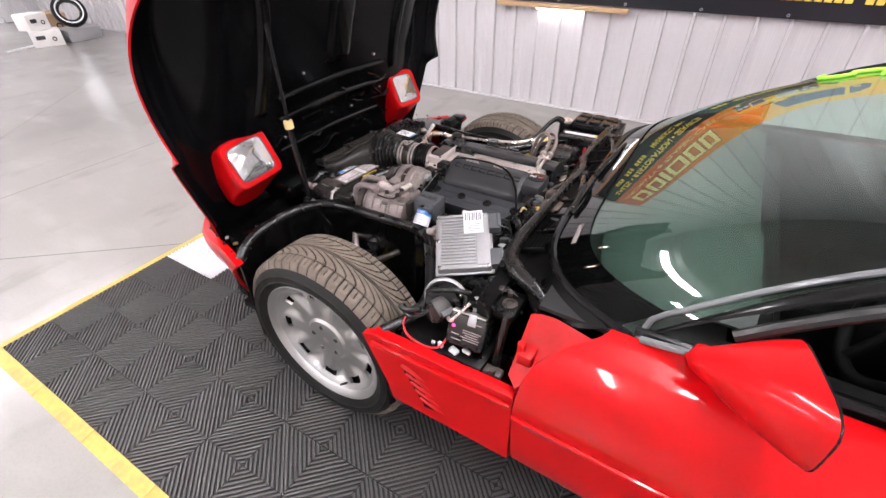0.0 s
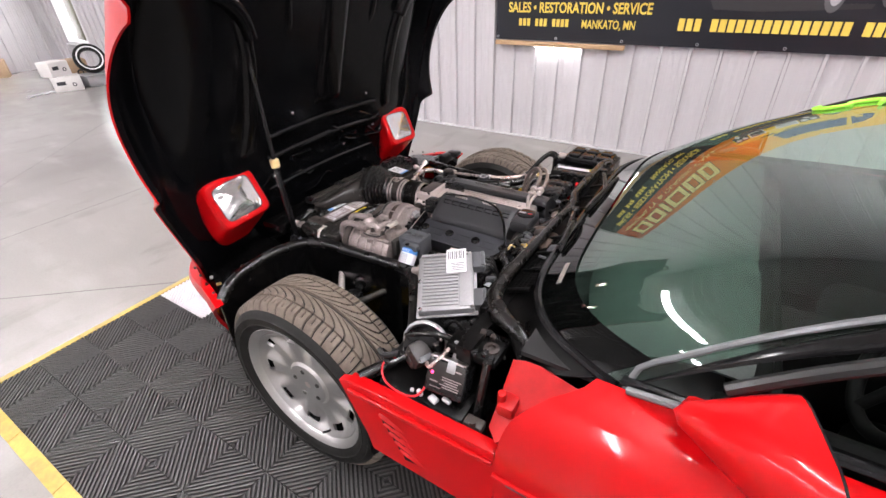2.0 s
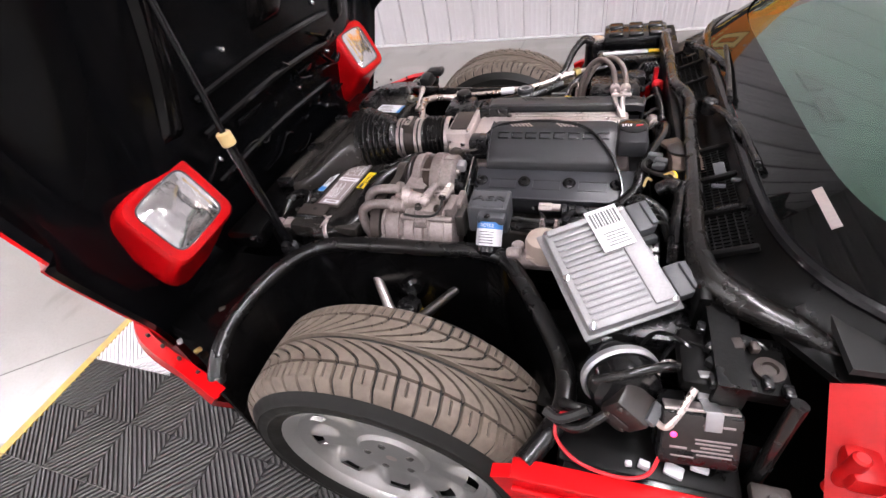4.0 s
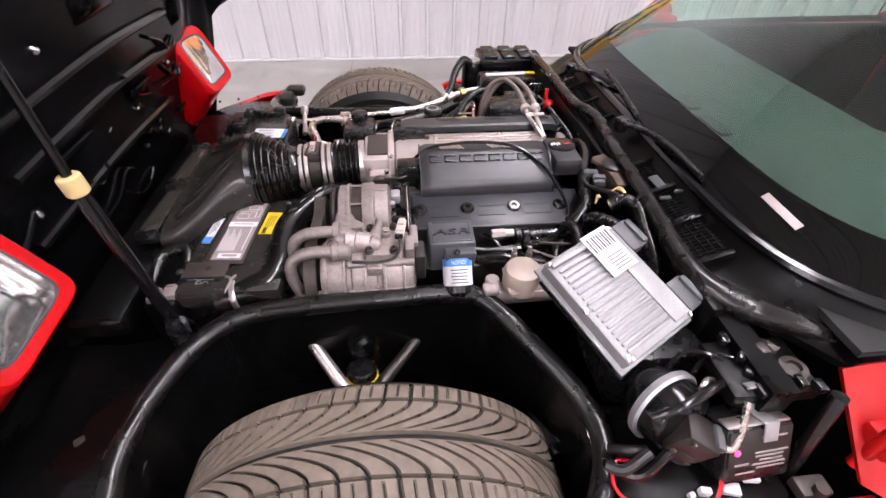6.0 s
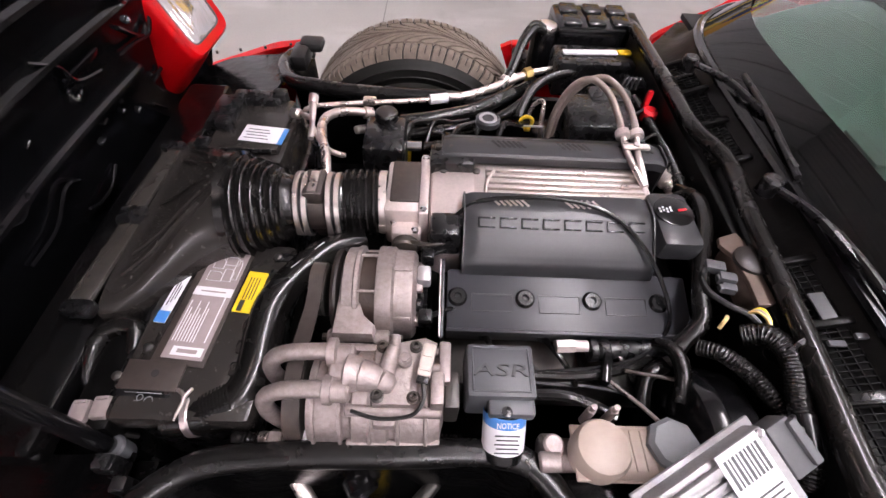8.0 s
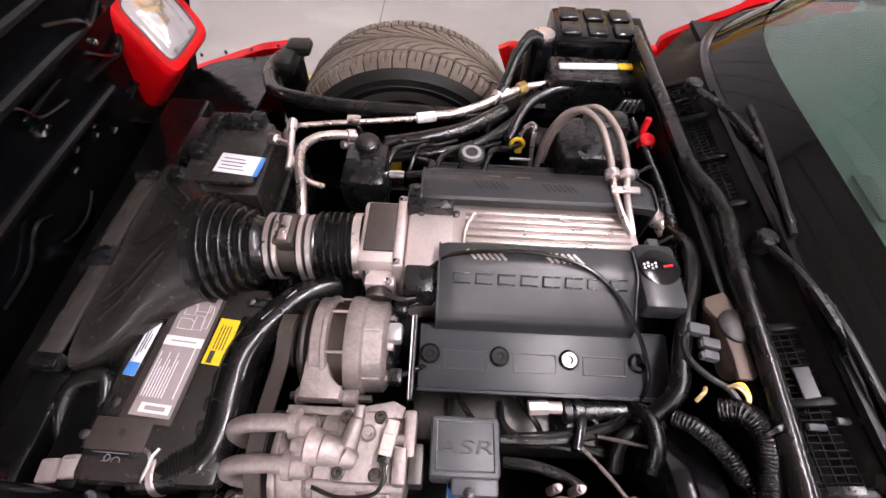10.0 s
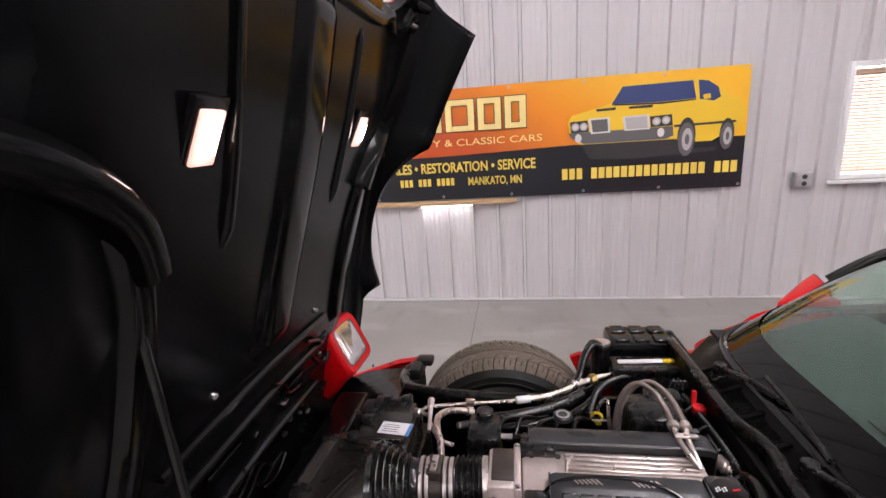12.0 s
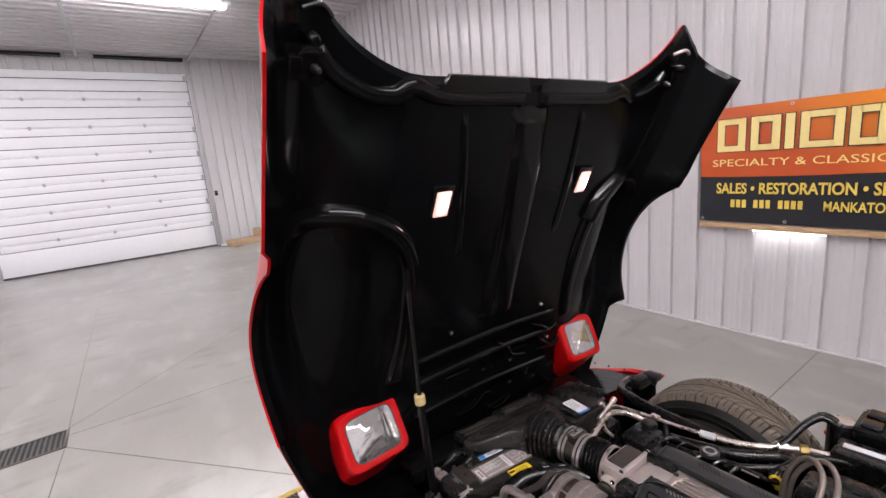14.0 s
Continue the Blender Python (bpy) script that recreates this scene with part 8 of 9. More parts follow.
    for k in range(5):
        q.box((0.018 - 0.003 * (k % 2), -0.0024, 0.004 - 0.0062 * k), (0.052 - 0.008 * (k % 3), 0.001, 0.0024))
    q.box((0.020, -0.0024, 0.028), (0.040, 0.001, 0.003))
    q.box((-0.028, -0.0024, -0.012), (0.022, 0.001, 0.003))
    q.box((-0.022, -0.0024, -0.026), (0.030, 0.001, 0.002))
    q.part("module_print", LABELG, ch)
    Geo(mb).lathe([(0.0045, 0), (0.0045, 0.002), (0.002, 0.004), (0.0005, 0.004)], Matrix.Translation((-0.036, -0.001, 0.008)) @ Matrix.Rotation(radians(90), 4, "X"), 14).part("indicator", LEDRED, ch, "lit red indicator")
    Geo(mb).box((-0.002, 0.012, 0.047), (0.096, 0.022, 0.004), 0.001).part("module_rail", ALU, ch, "bright metal rail")
    Geo(mb).box((0.012, -0.004, 0.036), (0.022, 0.003, 0.030), 0.001).box((0.010, 0.012, 0.051), (0.022, 0.034, 0.003), 0.001).box((0.008, 0.028, 0.070), (0.022, 0.003, 0.040), 0.001).box((0.012, 0.028, 0.091), (0.034, 0.014, 0.003), 0.001).part("bracket", GALV, ch, "bent aluminium bracket")
    Geo().tube([(0.545, -0.775, 0.665), (0.53, -0.80, 0.64), (0.49, -0.81, 0.633), (0.43, -0.80, 0.633), (0.395, -0.77, 0.64), (0.40, -0.74, 0.66), (0.43, -0.74, 0.655)], 0.003, seg=8).part("red_wire", REDP, CAR, "thin red wire")
    Geo().tube([(0.60, -0.70, 0.71), (0.56, -0.67, 0.74), (0.535, -0.68, 0.745), (0.53, -0.70, 0.715), (0.50, -0.71, 0.70)], 0.005, seg=8).part("grey_cable", LINE, CAR)
    Geo().tube([(0.69, -0.73, 0.78), (0.685, -0.745, 0.70), (0.68, -0.76, 0.62), (0.67, -0.77, 0.56)], 0.011, seg=10).part("drain_hose", HOSE, CAR, "black drain hose")
    Geo().tube([(0.40, -0.72, 0.66), (0.42, -0.735, 0.68), (0.445, -0.735, 0.675)], 0.008).part("loom", RUBBER, CAR)
    Geo().box((0.69, -0.79, 0.628), (0.05, 0.03, 0.02), 0.005).cyl((0.69, -0.80, 0.63), (0.69, -0.80, 0.65), 0.009).part("latch_striker", SOOT, CAR)
    Geo().box((0.63, -0.66, 0.745), (0.14, 0.10, 0.03), 0.01).part("corner_panel", BAYBLACK, CAR, "dusty black corner panel with a bolt")
    Geo().lathe([(0.020, 0), (0.020, 0.006), (0.011, 0.008), (0.010, 0.002), (0.0005, 0.002)], Matrix.Translation((0.672, -0.672, 0.760)), 20, caps=False).part("panel_bolt", SOOT, CAR, "rusty bolt in the corner panel")
    for k in range(5):
        Geo().box((0.60 + 0.022 * k, -0.705 + 0.01 * (k % 2), 0.765), (0.012, 0.02, 0.012), 0.002).part("panel_clip", BLACK, CAR)


left_side()


def right_side():
    b = Geo().box((0.515, 0.675, 0.748), (0.21, 0.15, 0.075), 0.012).part("relay_cover", BLACKG, CAR, "glossy black cover with raised pads")
    for i in range(3):
        for j in range(2):
            Geo().box((0.45 + 0.065 * i, 0.640 + 0.068 * j, 0.788), (0.048, 0.052, 0.014), 0.007, seg=3).part("raised_pad", BLACKG, b)
    c = Geo().box((0.505, 0.52, 0.715), (0.22, 0.10, 0.09), 0.008).box((0.50, 0.485, 0.748), (0.20, 0.03, 0.03), 0.006).part("fuse_box", BLACK, CAR, "black fuse box with a bright strip")
    Geo().box((0.483, 0.524, 0.764), (0.140, 0.020, 0.006), 0.002, Matrix.Rotation(radians(4), 4, "Z")).part("metal_strip", LABELW, c, "bright strip")
    Geo().box((0.573, 0.531, 0.764), (0.036, 0.020, 0.006), 0.002, Matrix.Rotation(radians(4), 4, "Z")).part("yellow_strip", LABELY, c)
    a = Geo().lathe([(0.036, -0.14), (0.036, -0.012), (0.032, 0.0), (0.020, 0.004), (0.0005, 0.004)], Matrix.Translation((0.385, 0.632, 0.768)), 32).part("accumulator", BLACKG, CAR, "black canister with a metal cap")
    Geo().lathe([(0.028, 0), (0.028, 0.008), (0.022, 0.011), (0.0005, 0.011)], Matrix.Translation((0.385, 0.632, 0.770)), 32).part("metal_cap", ALU, a)
    for k in range(2):
        Geo().tube([(0.375, 0.615 - 0.02 * k, 0.775), (0.345, 0.60 - 0.02 * k, 0.79), (0.315, 0.56 - 0.015 * k, 0.765), (0.29, 0.50 - 0.01 * k, 0.725), (0.262, 0.455 - 0.01 * k, 0.70)], 0.0105, seg=12).part("refrigerant_hose", HOSE, CAR, "black refrigerant hose")
        Geo().along([(0.012, 0), (0.015, 0.002), (0.015, 0.016), (0.012, 0.018)], (0.278 + 0.02 * k, 0.475 + 0.01 * k, 0.712), (0.262, 0.455, 0.70)).part("hose_ferrule", LINE, CAR)
    # aluminium line along the fender with a sleeve
    l = Geo().tube([(-0.205, 0.315, 0.66), (-0.20, 0.33, 0.695), (-0.15, 0.345, 0.70), (0.0, 0.37, 0.70), (0.09, 0.386, 0.70), (0.19, 0.412, 0.70), (0.25, 0.445, 0.705)], 0.006, seg=10).part("aluminium_line", LINE, CAR, "thin aluminium refrigerant line")
    Geo().along([(0.007, 0), (0.012, 0.002), (0.012, 0.045), (0.007, 0.047)], (0.085, 0.385, 0.70), (0.2, 0.415, 0.70)).part("line_sleeve", LABELW, l)
    Geo().box((-0.055, 0.362, 0.705), (0.03, 0.022, 0.014), 0.003).part("line_clamp", LINE, l)
    Geo().tube([(0.13, 0.40, 0.70), (0.17, 0.408, 0.70), (0.24, 0.44, 0.705), (0.28, 0.465, 0.71), (0.335, 0.497, 0.715)], 0.0095, seg=10).part("thick_line", LINE, l)
    Geo().along([(0.010, 0), (0.016, 0.002), (0.016, 0.022), (0.010, 0.024)], (0.322, 0.49, 0.714), (0.40, 0.53, 0.718), 6).part("brass_nut", BRASS, l)
    Geo().tube([(0.345, 0.502, 0.716), (0.40, 0.515, 0.72)], 0.008, smooth=False).part("line_end", LINE, l)
    Geo().tube([(0.30, 0.35, 0.68), (0.34, 0.43, 0.715), (0.42, 0.475, 0.735), (0.52, 0.485, 0.735), (0.60, 0.475, 0.73)], 0.012, seg=12).part("heater_hose", HOSE, CAR, "black heater hose")
    Geo().tube([(0.02, 0.32, 0.68), (0.10, 0.335, 0.685), (0.20, 0.37, 0.69), (0.29, 0.43, 0.70)], 0.017, seg=12).part("heater_hose", HOSE, CAR, "thick black heater hose")
    Geo().tube([(0.02, 0.285, 0.67), (0.12, 0.295, 0.68), (0.22, 0.325, 0.68), (0.32, 0.41, 0.69)], 0.013, seg=12).part("heater_hose", HOSE, CAR, "black heater hose")
    # radiator side: charge port cluster
    f = Geo().tube([(-0.098, 0.055, 0.74), (-0.105, 0.10, 0.755), (-0.125, 0.17, 0.752), (-0.132, 0.225, 0.745), (-0.115, 0.262, 0.738), (-0.085, 0.285, 0.728), (-0.055, 0.30, 0.715)], 0.0095, seg=12).part("coolant_pipe", LINE, CAR, "bent aluminium pipe")
    Geo().along([(0.011, 0), (0.014, 0.002), (0.014, 0.02), (0.011, 0.022)], (-0.06, 0.297, 0.717), (-0.03, 0.312, 0.705)).part("pipe_ferrule", LINE, f)
    y = Geo()
    y.tube([(-0.20, 0.25, 0.742), (-0.175, 0.235, 0.748), (-0.155, 0.22, 0.748), (-0.15, 0.17, 0.74)], 0.006)
    y.cyl((-0.155, 0.22, 0.748), (-0.158, 0.265, 0.762), 0.007, bevel=0.001)
    y.cyl((-0.158, 0.258, 0.76), (-0.159, 0.28, 0.768), 0.010, bevel=0.002)
    y.cyl((-0.205, 0.252, 0.741), (-0.185, 0.242, 0.746), 0.011, bevel=0.002)
    y.part("service_port", ALU, CAR, "silver service port fitting")
    Geo().tube([(-0.15, 0.20, 0.745), (-0.12, 0.16, 0.725), (-0.08, 0.15, 0.715)], 0.006).part("port_line", LINE, CAR)
    # power steering reservoir
    p = Geo().box((0.0, 0.185, 0.70), (0.085, 0.115, 0.11), 0.012).lathe([(0.024, 0), (0.024, 0.016), (0.018, 0.02)], Matrix.Translation((0.0, 0.228, 0.752)), 28).part("steering_reservoir", BLACK, CAR, "black power steering reservoir")
    Geo().lathe([(0.020, 0), (0.021, 0.003), (0.021, 0.010), (0.015, 0.014), (0.0005, 0.014)], Matrix.Translation((0.0, 0.228, 0.762)), 16).part("reservoir_cap", DUSTBROWN, p, "brown stained cap")
    Geo().cyl((0.045, 0.19, 0.715), (0.075, 0.19, 0.715), 0.011).part("reservoir_port", CHROME, p)
    Geo().tube([(0.08, 0.19, 0.715), (0.12, 0.195, 0.72), (0.13, 0.22, 0.72), (0.10, 0.25, 0.70)], 0.010).part("reservoir_hose", HOSE, p)
    Geo().tube([(0.09, 0.15, 0.71), (0.13, 0.15, 0.73), (0.135, 0.12, 0.74)], 0.009).part("vent_tube", CHROME, p)
    # dipstick
    d = Geo().tube([(0.355, 0.27, 0.60), (0.345, 0.30, 0.70), (0.345, 0.325, 0.745), (0.33, 0.335, 0.735), (0.318, 0.335, 0.70)], 0.005, seg=8).part("dipstick_tube", LINE, CAR, "engine oil dipstick with a yellow ring")
    Geo().tube([(0.317 + 0.014 * math.cos(a), 0.331, 0.688 + 0.014 * math.sin(a)) for a in [2 * math.pi * k / 10 for k in range(10)]], 0.0045, closed=True, steps=3, seg=8).box((0.322, 0.33, 0.672), (0.016, 0.01, 0.018), 0.003).part("dipstick_ring", YELLOWP, d, "yellow pull ring")
    q = Geo().lathe([(0.017, 0), (0.017, 0.02), (0.012, 0.026)], Matrix.Translation((0.572, 0.285, 0.742)), 18).box((0.565, 0.305, 0.775), (0.014, 0.012, 0.05), 0.005).part("battery_terminal_cap", REDP, CAR, "red plastic terminal cap")
    # heater box and valves
    Geo().box((0.455, 0.275, 0.70), (0.14, 0.13, 0.14), 0.015).box((0.49, 0.33, 0.75), (0.10, 0.06, 0.05), 0.01).part("heater_box", BLACK, CAR, "black heater box")
    for k in range(4):
        Geo().tube([(0.52 + 0.012 * k, 0.36, 0.765), (0.535 + 0.01 * k, 0.375, 0.785), (0.55 + 0.01 * k, 0.365, 0.77)], 0.005, seg=8).part("vacuum_line", BLACKG, CAR)
    # braided fuel lines
    for k in range(2):
        dx = 0.028 * k
        fl = Geo().tube([(0.352 + dx * 0.4, 0.255 + 0.012 * k, 0.70), (0.358 + dx * 0.5, 0.262 + 0.012 * k, 0.77), (0.380 + dx * 0.8, 0.265 + 0.01 * k, 0.825), (0.410 + dx, 0.255 + 0.008 * k, 0.848), (0.438 + dx, 0.222, 0.842), (0.450 + dx, 0.17, 0.828), (0.452 + dx * 0.95, 0.125, 0.818)], 0.0066, seg=12).part("braided_fuel_line", BRAID, CAR, "braided metal fuel line")
        Geo().along([(0.009, 0), (0.013, 0.002), (0.013, 0.016), (0.009, 0.018)], (0.4515 + dx * 0.95, 0.132, 0.819), (0.452 + dx * 0.9, 0.10, 0.814), 14).part("line_nut", ALU, fl)
        Geo().tube([(0.452 + dx * 0.95, 0.12, 0.816), (0.453 + dx * 0.7, 0.085, 0.81), (0.458 + dx * 0.5, 0.05, 0.806), (0.474 + dx * 0.1, 0.015, 0.79)], 0.006, seg=10).part("steel_tail", ALU, fl)
    Geo().box((0.468, 0.088, 0.818), (0.05, 0.014, 0.006), 0.002).lathe([(0.006, 0), (0.006, 0.006)], Matrix.Translation((0.468, 0.088, 0.819)), 6).part("line_clip", ALU, CAR)
    # pipe fitting behind the covers
    e = Geo().cyl((0.55, 0.115, 0.735), (0.562, 0.085, 0.735), 0.017, bevel=0.003).cyl((0.562, 0.085, 0.735), (0.57, 0.06, 0.73), 0.013).part("pipe_fitting", LINE, CAR, "stained pipe fitting")
    Geo().tube([(0.570, 0.06, 0.745), (0.578, 0.01, 0.768), (0.570, -0.046, 0.772), (0.552, -0.095, 0.770), (0.535, -0.137, 0.768), (0.518, -0.192, 0.762), (0.510, -0.232, 0.750), (0.478, -0.262, 0.725)], 0.0135, seg=12).part("rear_hose", HOSE, CAR, "black hose behind the engine")
    # edge of the passenger fender seen from the driver side
    Geo().box((-0.30, 0.69, 0.625), (0.05, 0.10, 0.05), 0.015).box((-0.275, 0.735, 0.64), (0.07, 0.06, 0.03), 0.012).part("fender_seal", RUBBER, CAR, "black rubber corner seal")


right_side()


def firewall():
    # cowl and windscreen base
    def cowl(u, v):
        y = -0.69 + 1.38 * v
        q = abs(y) / 0.705
        x0 = 0.600 + 0.16 * max(0.0, abs(y) - 0.50) / 0.20
        x1 = 0.692 + 0.27 * q ** 6.8
        return Vector((x0 + (x1 - x0) * u, y, 0.775 + 0.052 * u - 0.018 * math.sin(math.pi * u)))
    c = Geo().grid(cowl, 10, 50, 0.012).part("cowl_panel", BAYBLACK, CAR, "black cowl panel below the windscreen")
    # screened air inlets
    for y0, y1 in ((-0.47, -0.15), (0.08, 0.42)):
        sc = Geo()
        n = int((y1 - y0) / 0.009)
        for k in range(n):
            y = y0 + (y1 - y0) * k / n
            sc.box((0.650, y, 0.796), (0.062, 0.002, 0.003), 0, Matrix.Rotation(radians(-22), 4, "Y"))
        for k in range(5):
            sc.box((0.626 + 0.012 * k, (y0 + y1) / 2, 0.7865 + 0.0048 * k), (0.002, y1 - y0, 0.003))
        sc.part("inlet_screen", MESHBLACK, c, "black mesh air inlet")
        for k in range(4):
            Geo().box((0.650, y0 + (y1 - y0) * k / 3, 0.800), (0.07, 0.012, 0.012), 0.003, Matrix.Rotation(radians(-22), 4, "Y")).part("screen_bar", BAYBLACK, c)
    Geo().box((0.656, -0.232, 0.806), (0.020, 0.044, 0.004), 0.0015, Matrix.Rotation(radians(-18), 4, "Y")).part("cowl_plate", GREYPLUG, c, "small grey plate")
    for x, y in ((0.648, -0.288), (0.680, -0.282)):
        Geo().box((x, y, 0.803 + 0.35 * (x - 0.648)), (0.024, 0.009, 0.006), 0.002).part("cowl_clip", GREYPLUG, c, "pale plastic clip")
    for y in (-0.36, 0.36):
        Geo().box((0.65, y, 0.806), (0.04, 0.010, 0.003), 0.001, Matrix.Rotation(radians(-22), 4, "Y")).part("cowl_tab", BLACK, c)
    # weatherstrip across the firewall
    seal = [(0.625, 0.69, 0.765), (0.602, 0.58, 0.795), (0.598, 0.46, 0.806), (0.598, 0.30, 0.812), (0.600, 0.16, 0.815), (0.620, 0.09, 0.818), (0.626, 0.04, 0.818), (0.618, -0.03, 0.816), (0.613, -0.10, 0.815), (0.606, -0.24, 0.812), (0.598, -0.36, 0.806), (0.594, -0.45, 0.799), (0.604, -0.525, 0.793), (0.65, -0.575, 0.788), (0.71, -0.605, 0.782), (0.76, -0.635, 0.772)]
    Geo().tube(seal, [0.014] * 10 + [0.016, 0.019, 0.023, 0.025, 0.020, 0.010], seg=14).part("firewall_seal", WEATHER, CAR, "thick worn rubber seal across the firewall")
    Geo().box((0.598, 0.0, 0.73), (0.02, 1.16, 0.13), 0.005).part("firewall_panel", BAYBLACK, CAR)
    # wipers
    for k, (a, b, e) in enumerate((((0.655, -0.02, 0.838), (0.690, -0.20, 0.858), (0.697, -0.30, 0.858)), ((0.648, 0.36, 0.838), (0.708, 0.15, 0.858), (0.690, -0.02, 0.856)))):
        w = Geo().cyl((a[0], a[1], a[2] - 0.02), (a[0], a[1], a[2] + 0.014), 0.016, bevel=0.003).tube([a, tuple((Vector(a) + Vector(b)) / 2 + Vector((0, 0, 0.012))), b], 0.007, seg=8).part("wiper", BLACK, CAR, "black windscreen wiper")
        d = Vector(e) - Vector(b)
        st = Vector(b) - d * 0.75
        bl = Geo()
        bl.tube([st, Vector(b) + Vector((0, 0, 0.006)), Vector(e)], 0.0055, seg=8)
        bl.tube([st + Vector((0.006, 0, -0.008)), Vector(b) + Vector((0.006, 0, -0.003)), Vector(e) + Vector((0.006, 0, -0.008))], 0.0035, seg=6)
        bl.part("wiper_blade", RUBBER, w)
        for q in (0.15, 0.4, 0.65, 0.9):
            p = st.lerp(Vector(e), q)
            Geo().box(p + Vector((0, 0, 0.004)), (0.010, 0.022, 0.007), 0.002).part("blade_clip", BLACK, w)
    # stained bracket, vacuum motor and loom at the firewall
    b = Geo().box((0.606, -0.160, 0.768), (0.070, 0.115, 0.050), 0.016, seg=3).part("vacuum_motor", RUSTY, CAR, "dusty brown vacuum motor on the firewall")
    Geo().prism([(0.556, -0.118), (0.560, -0.104), (0.592, -0.092), (0.600, -0.110), (0.600, -0.222), (0.592, -0.228), (0.572, -0.228), (0.574, -0.190), (0.570, -0.140)], 0.008, Matrix.Translation((0, 0, 0.790)), bevel=0.002).part("motor_flange", RUSTY, b)
    Geo().lathe([(0.026, 0), (0.026, 0.006), (0.020, 0.010), (0.0005, 0.010)], Matrix.Translation((0.592, -0.150, 0.797)), 28).part("motor_cap", DUSTBROWN, b)
    for x, y, d in ((0.545, -0.150, (0.030, 0.018, 0.016)), (0.556, -0.172, (0.026, 0.016, 0.018)), (0.552, -0.190, (0.022, 0.014, 0.014))):
        Geo().box((x, y, 0.780), d, 0.003, Matrix.Rotation(radians(-12), 4, "Z")).box((x - 0.012, y, 0.781), (0.006, d[1] * 0.7, 0.009), 0.001).part("connector", GREYPLUG, b)
    Geo().tube([(0.532, -0.152, 0.778), (0.521, -0.170, 0.776), (0.522, -0.196, 0.778), (0.540, -0.223, 0.784), (0.560, -0.240, 0.788), (0.572, -0.266, 0.786)], 0.0048, seg=8).part("wire", RUBBER, CAR, "black wire")
    for k in range(3):
        Geo().tube([(0.556, -0.238, 0.790), (0.566 + 0.004 * k, -0.240 + 0.003 * k, 0.797), (0.575 + 0.002 * k, -0.252, 0.796), (0.573, -0.268, 0.79)], 0.0022, seg=6).part("bare_wire", (BRASS, RESERVOIR, YELLOWP)[k], CAR, "bare coloured wire")
    Geo().tube([(0.535, -0.235, 0.775), (0.525, -0.245, 0.785), (0.520, -0.252, 0.770)], 0.003, seg=6).part("bare_wire", GOLDCAP, CAR, "bare coloured wire")
    Geo().tube([(0.550, -0.262, 0.770), (0.570, -0.270, 0.788), (0.585, -0.295, 0.792), (0.584, -0.329, 0.788), (0.578, -0.361, 0.780), (0.574, -0.416, 0.765), (0.572, -0.45, 0.74)], 0.0155, seg=12, ridges=(0.0048, 0.0014)).part("wiring_loom", HOSE, CAR, "corrugated wiring loom")
    Geo().tube([(0.500, -0.268, 0.740), (0.518, -0.285, 0.757), (0.542, -0.312, 0.760), (0.560, -0.342, 0.758), (0.574, -0.368, 0.752), (0.576, -0.42, 0.735)], 0.0125, seg=12, ridges=(0.0048, 0.0013)).part("wiring_loom", HOSE, CAR, "corrugated wiring loom")
    Geo().tube([(0.5765, -0.375, 0.777), (0.575, -0.40, 0.770), (0.574, -0.425, 0.760)], 0.0175, seg=10).part("taped_loom", BLACKG, CAR)
    Geo().tube([(0.46, -0.245, 0.70), (0.47, -0.265, 0.725), (0.475, -0.30, 0.722), (0.47, -0.335, 0.70)], 0.012, seg=10).part("vacuum_hose", HOSE, CAR)
    Geo().box((0.530, -0.395, 0.745), (0.030, 0.014, 0.018), 0.004, Matrix.Rotation(radians(30), 4, "Z")).part("loom_clip", GREYPLUG, CAR)
    # cables on the driver side of the engine
    Geo().tube([(0.135, -0.075, 0.785), (0.175, -0.055, 0.806), (0.24, -0.05, 0.814), (0.32, -0.053, 0.816), (0.39, -0.075, 0.81), (0.44, -0.12, 0.785), (0.475, -0.18, 0.745), (0.478, -0.225, 0.715), (0.43, -0.265, 0.695), (0.36, -0.283, 0.69), (0.28, -0.292, 0.69), (0.24, -0.298, 0.69)], 0.0036, seg=8).part("throttle_cable", BLACKG, CAR, "thin black control cable")
    c = Geo().box((0.372, -0.288, 0.70), (0.014, 0.05, 0.02), 0.003, Matrix.Rotation(radians(-18), 4, "Z")).part("cable_clip", BLACKG, CAR)
    Geo().tube([(0.24, -0.30, 0.70), (0.32, -0.298, 0.69), (0.40, -0.285, 0.69), (0.46, -0.255, 0.685)], 0.0075, seg=8).part("vacuum_hose", HOSE, CAR)
    Geo().tube([(0.40, -0.29, 0.70), (0.45, -0.298, 0.70), (0.51, -0.31, 0.705)], 0.003, seg=8).part("thin_line", SOOT, CAR)
    Geo().tube([(0.375, -0.305, 0.695), (0.405, -0.345, 0.71), (0.425, -0.385, 0.73)], 0.003, seg=8).part("sensor_wire", LINE, CAR)
    f = Geo().cyl((0.300, -0.254, 0.70), (0.330, -0.252, 0.70), 0.011, seg=6, bevel=0.001).cyl((0.330, -0.252, 0.70), (0.350, -0.252, 0.70), 0.009).part("sensor_fitting", PLENUM, CAR, "silver sensor fitting")
    Geo().along([(0.013, 0), (0.018, 0.002), (0.018, 0.012), (0.014, 0.014), (0.018, 0.018), (0.018, 0.03), (0.013, 0.034), (0.015, 0.05), (0.012, 0.08), (0.014, 0.09), (0.012, 0.14)], (0.352, -0.255, 0.692), (0.50, -0.245, 0.69), 18).part("valve_hose", BLACK, CAR, "black ribbed valve hose")
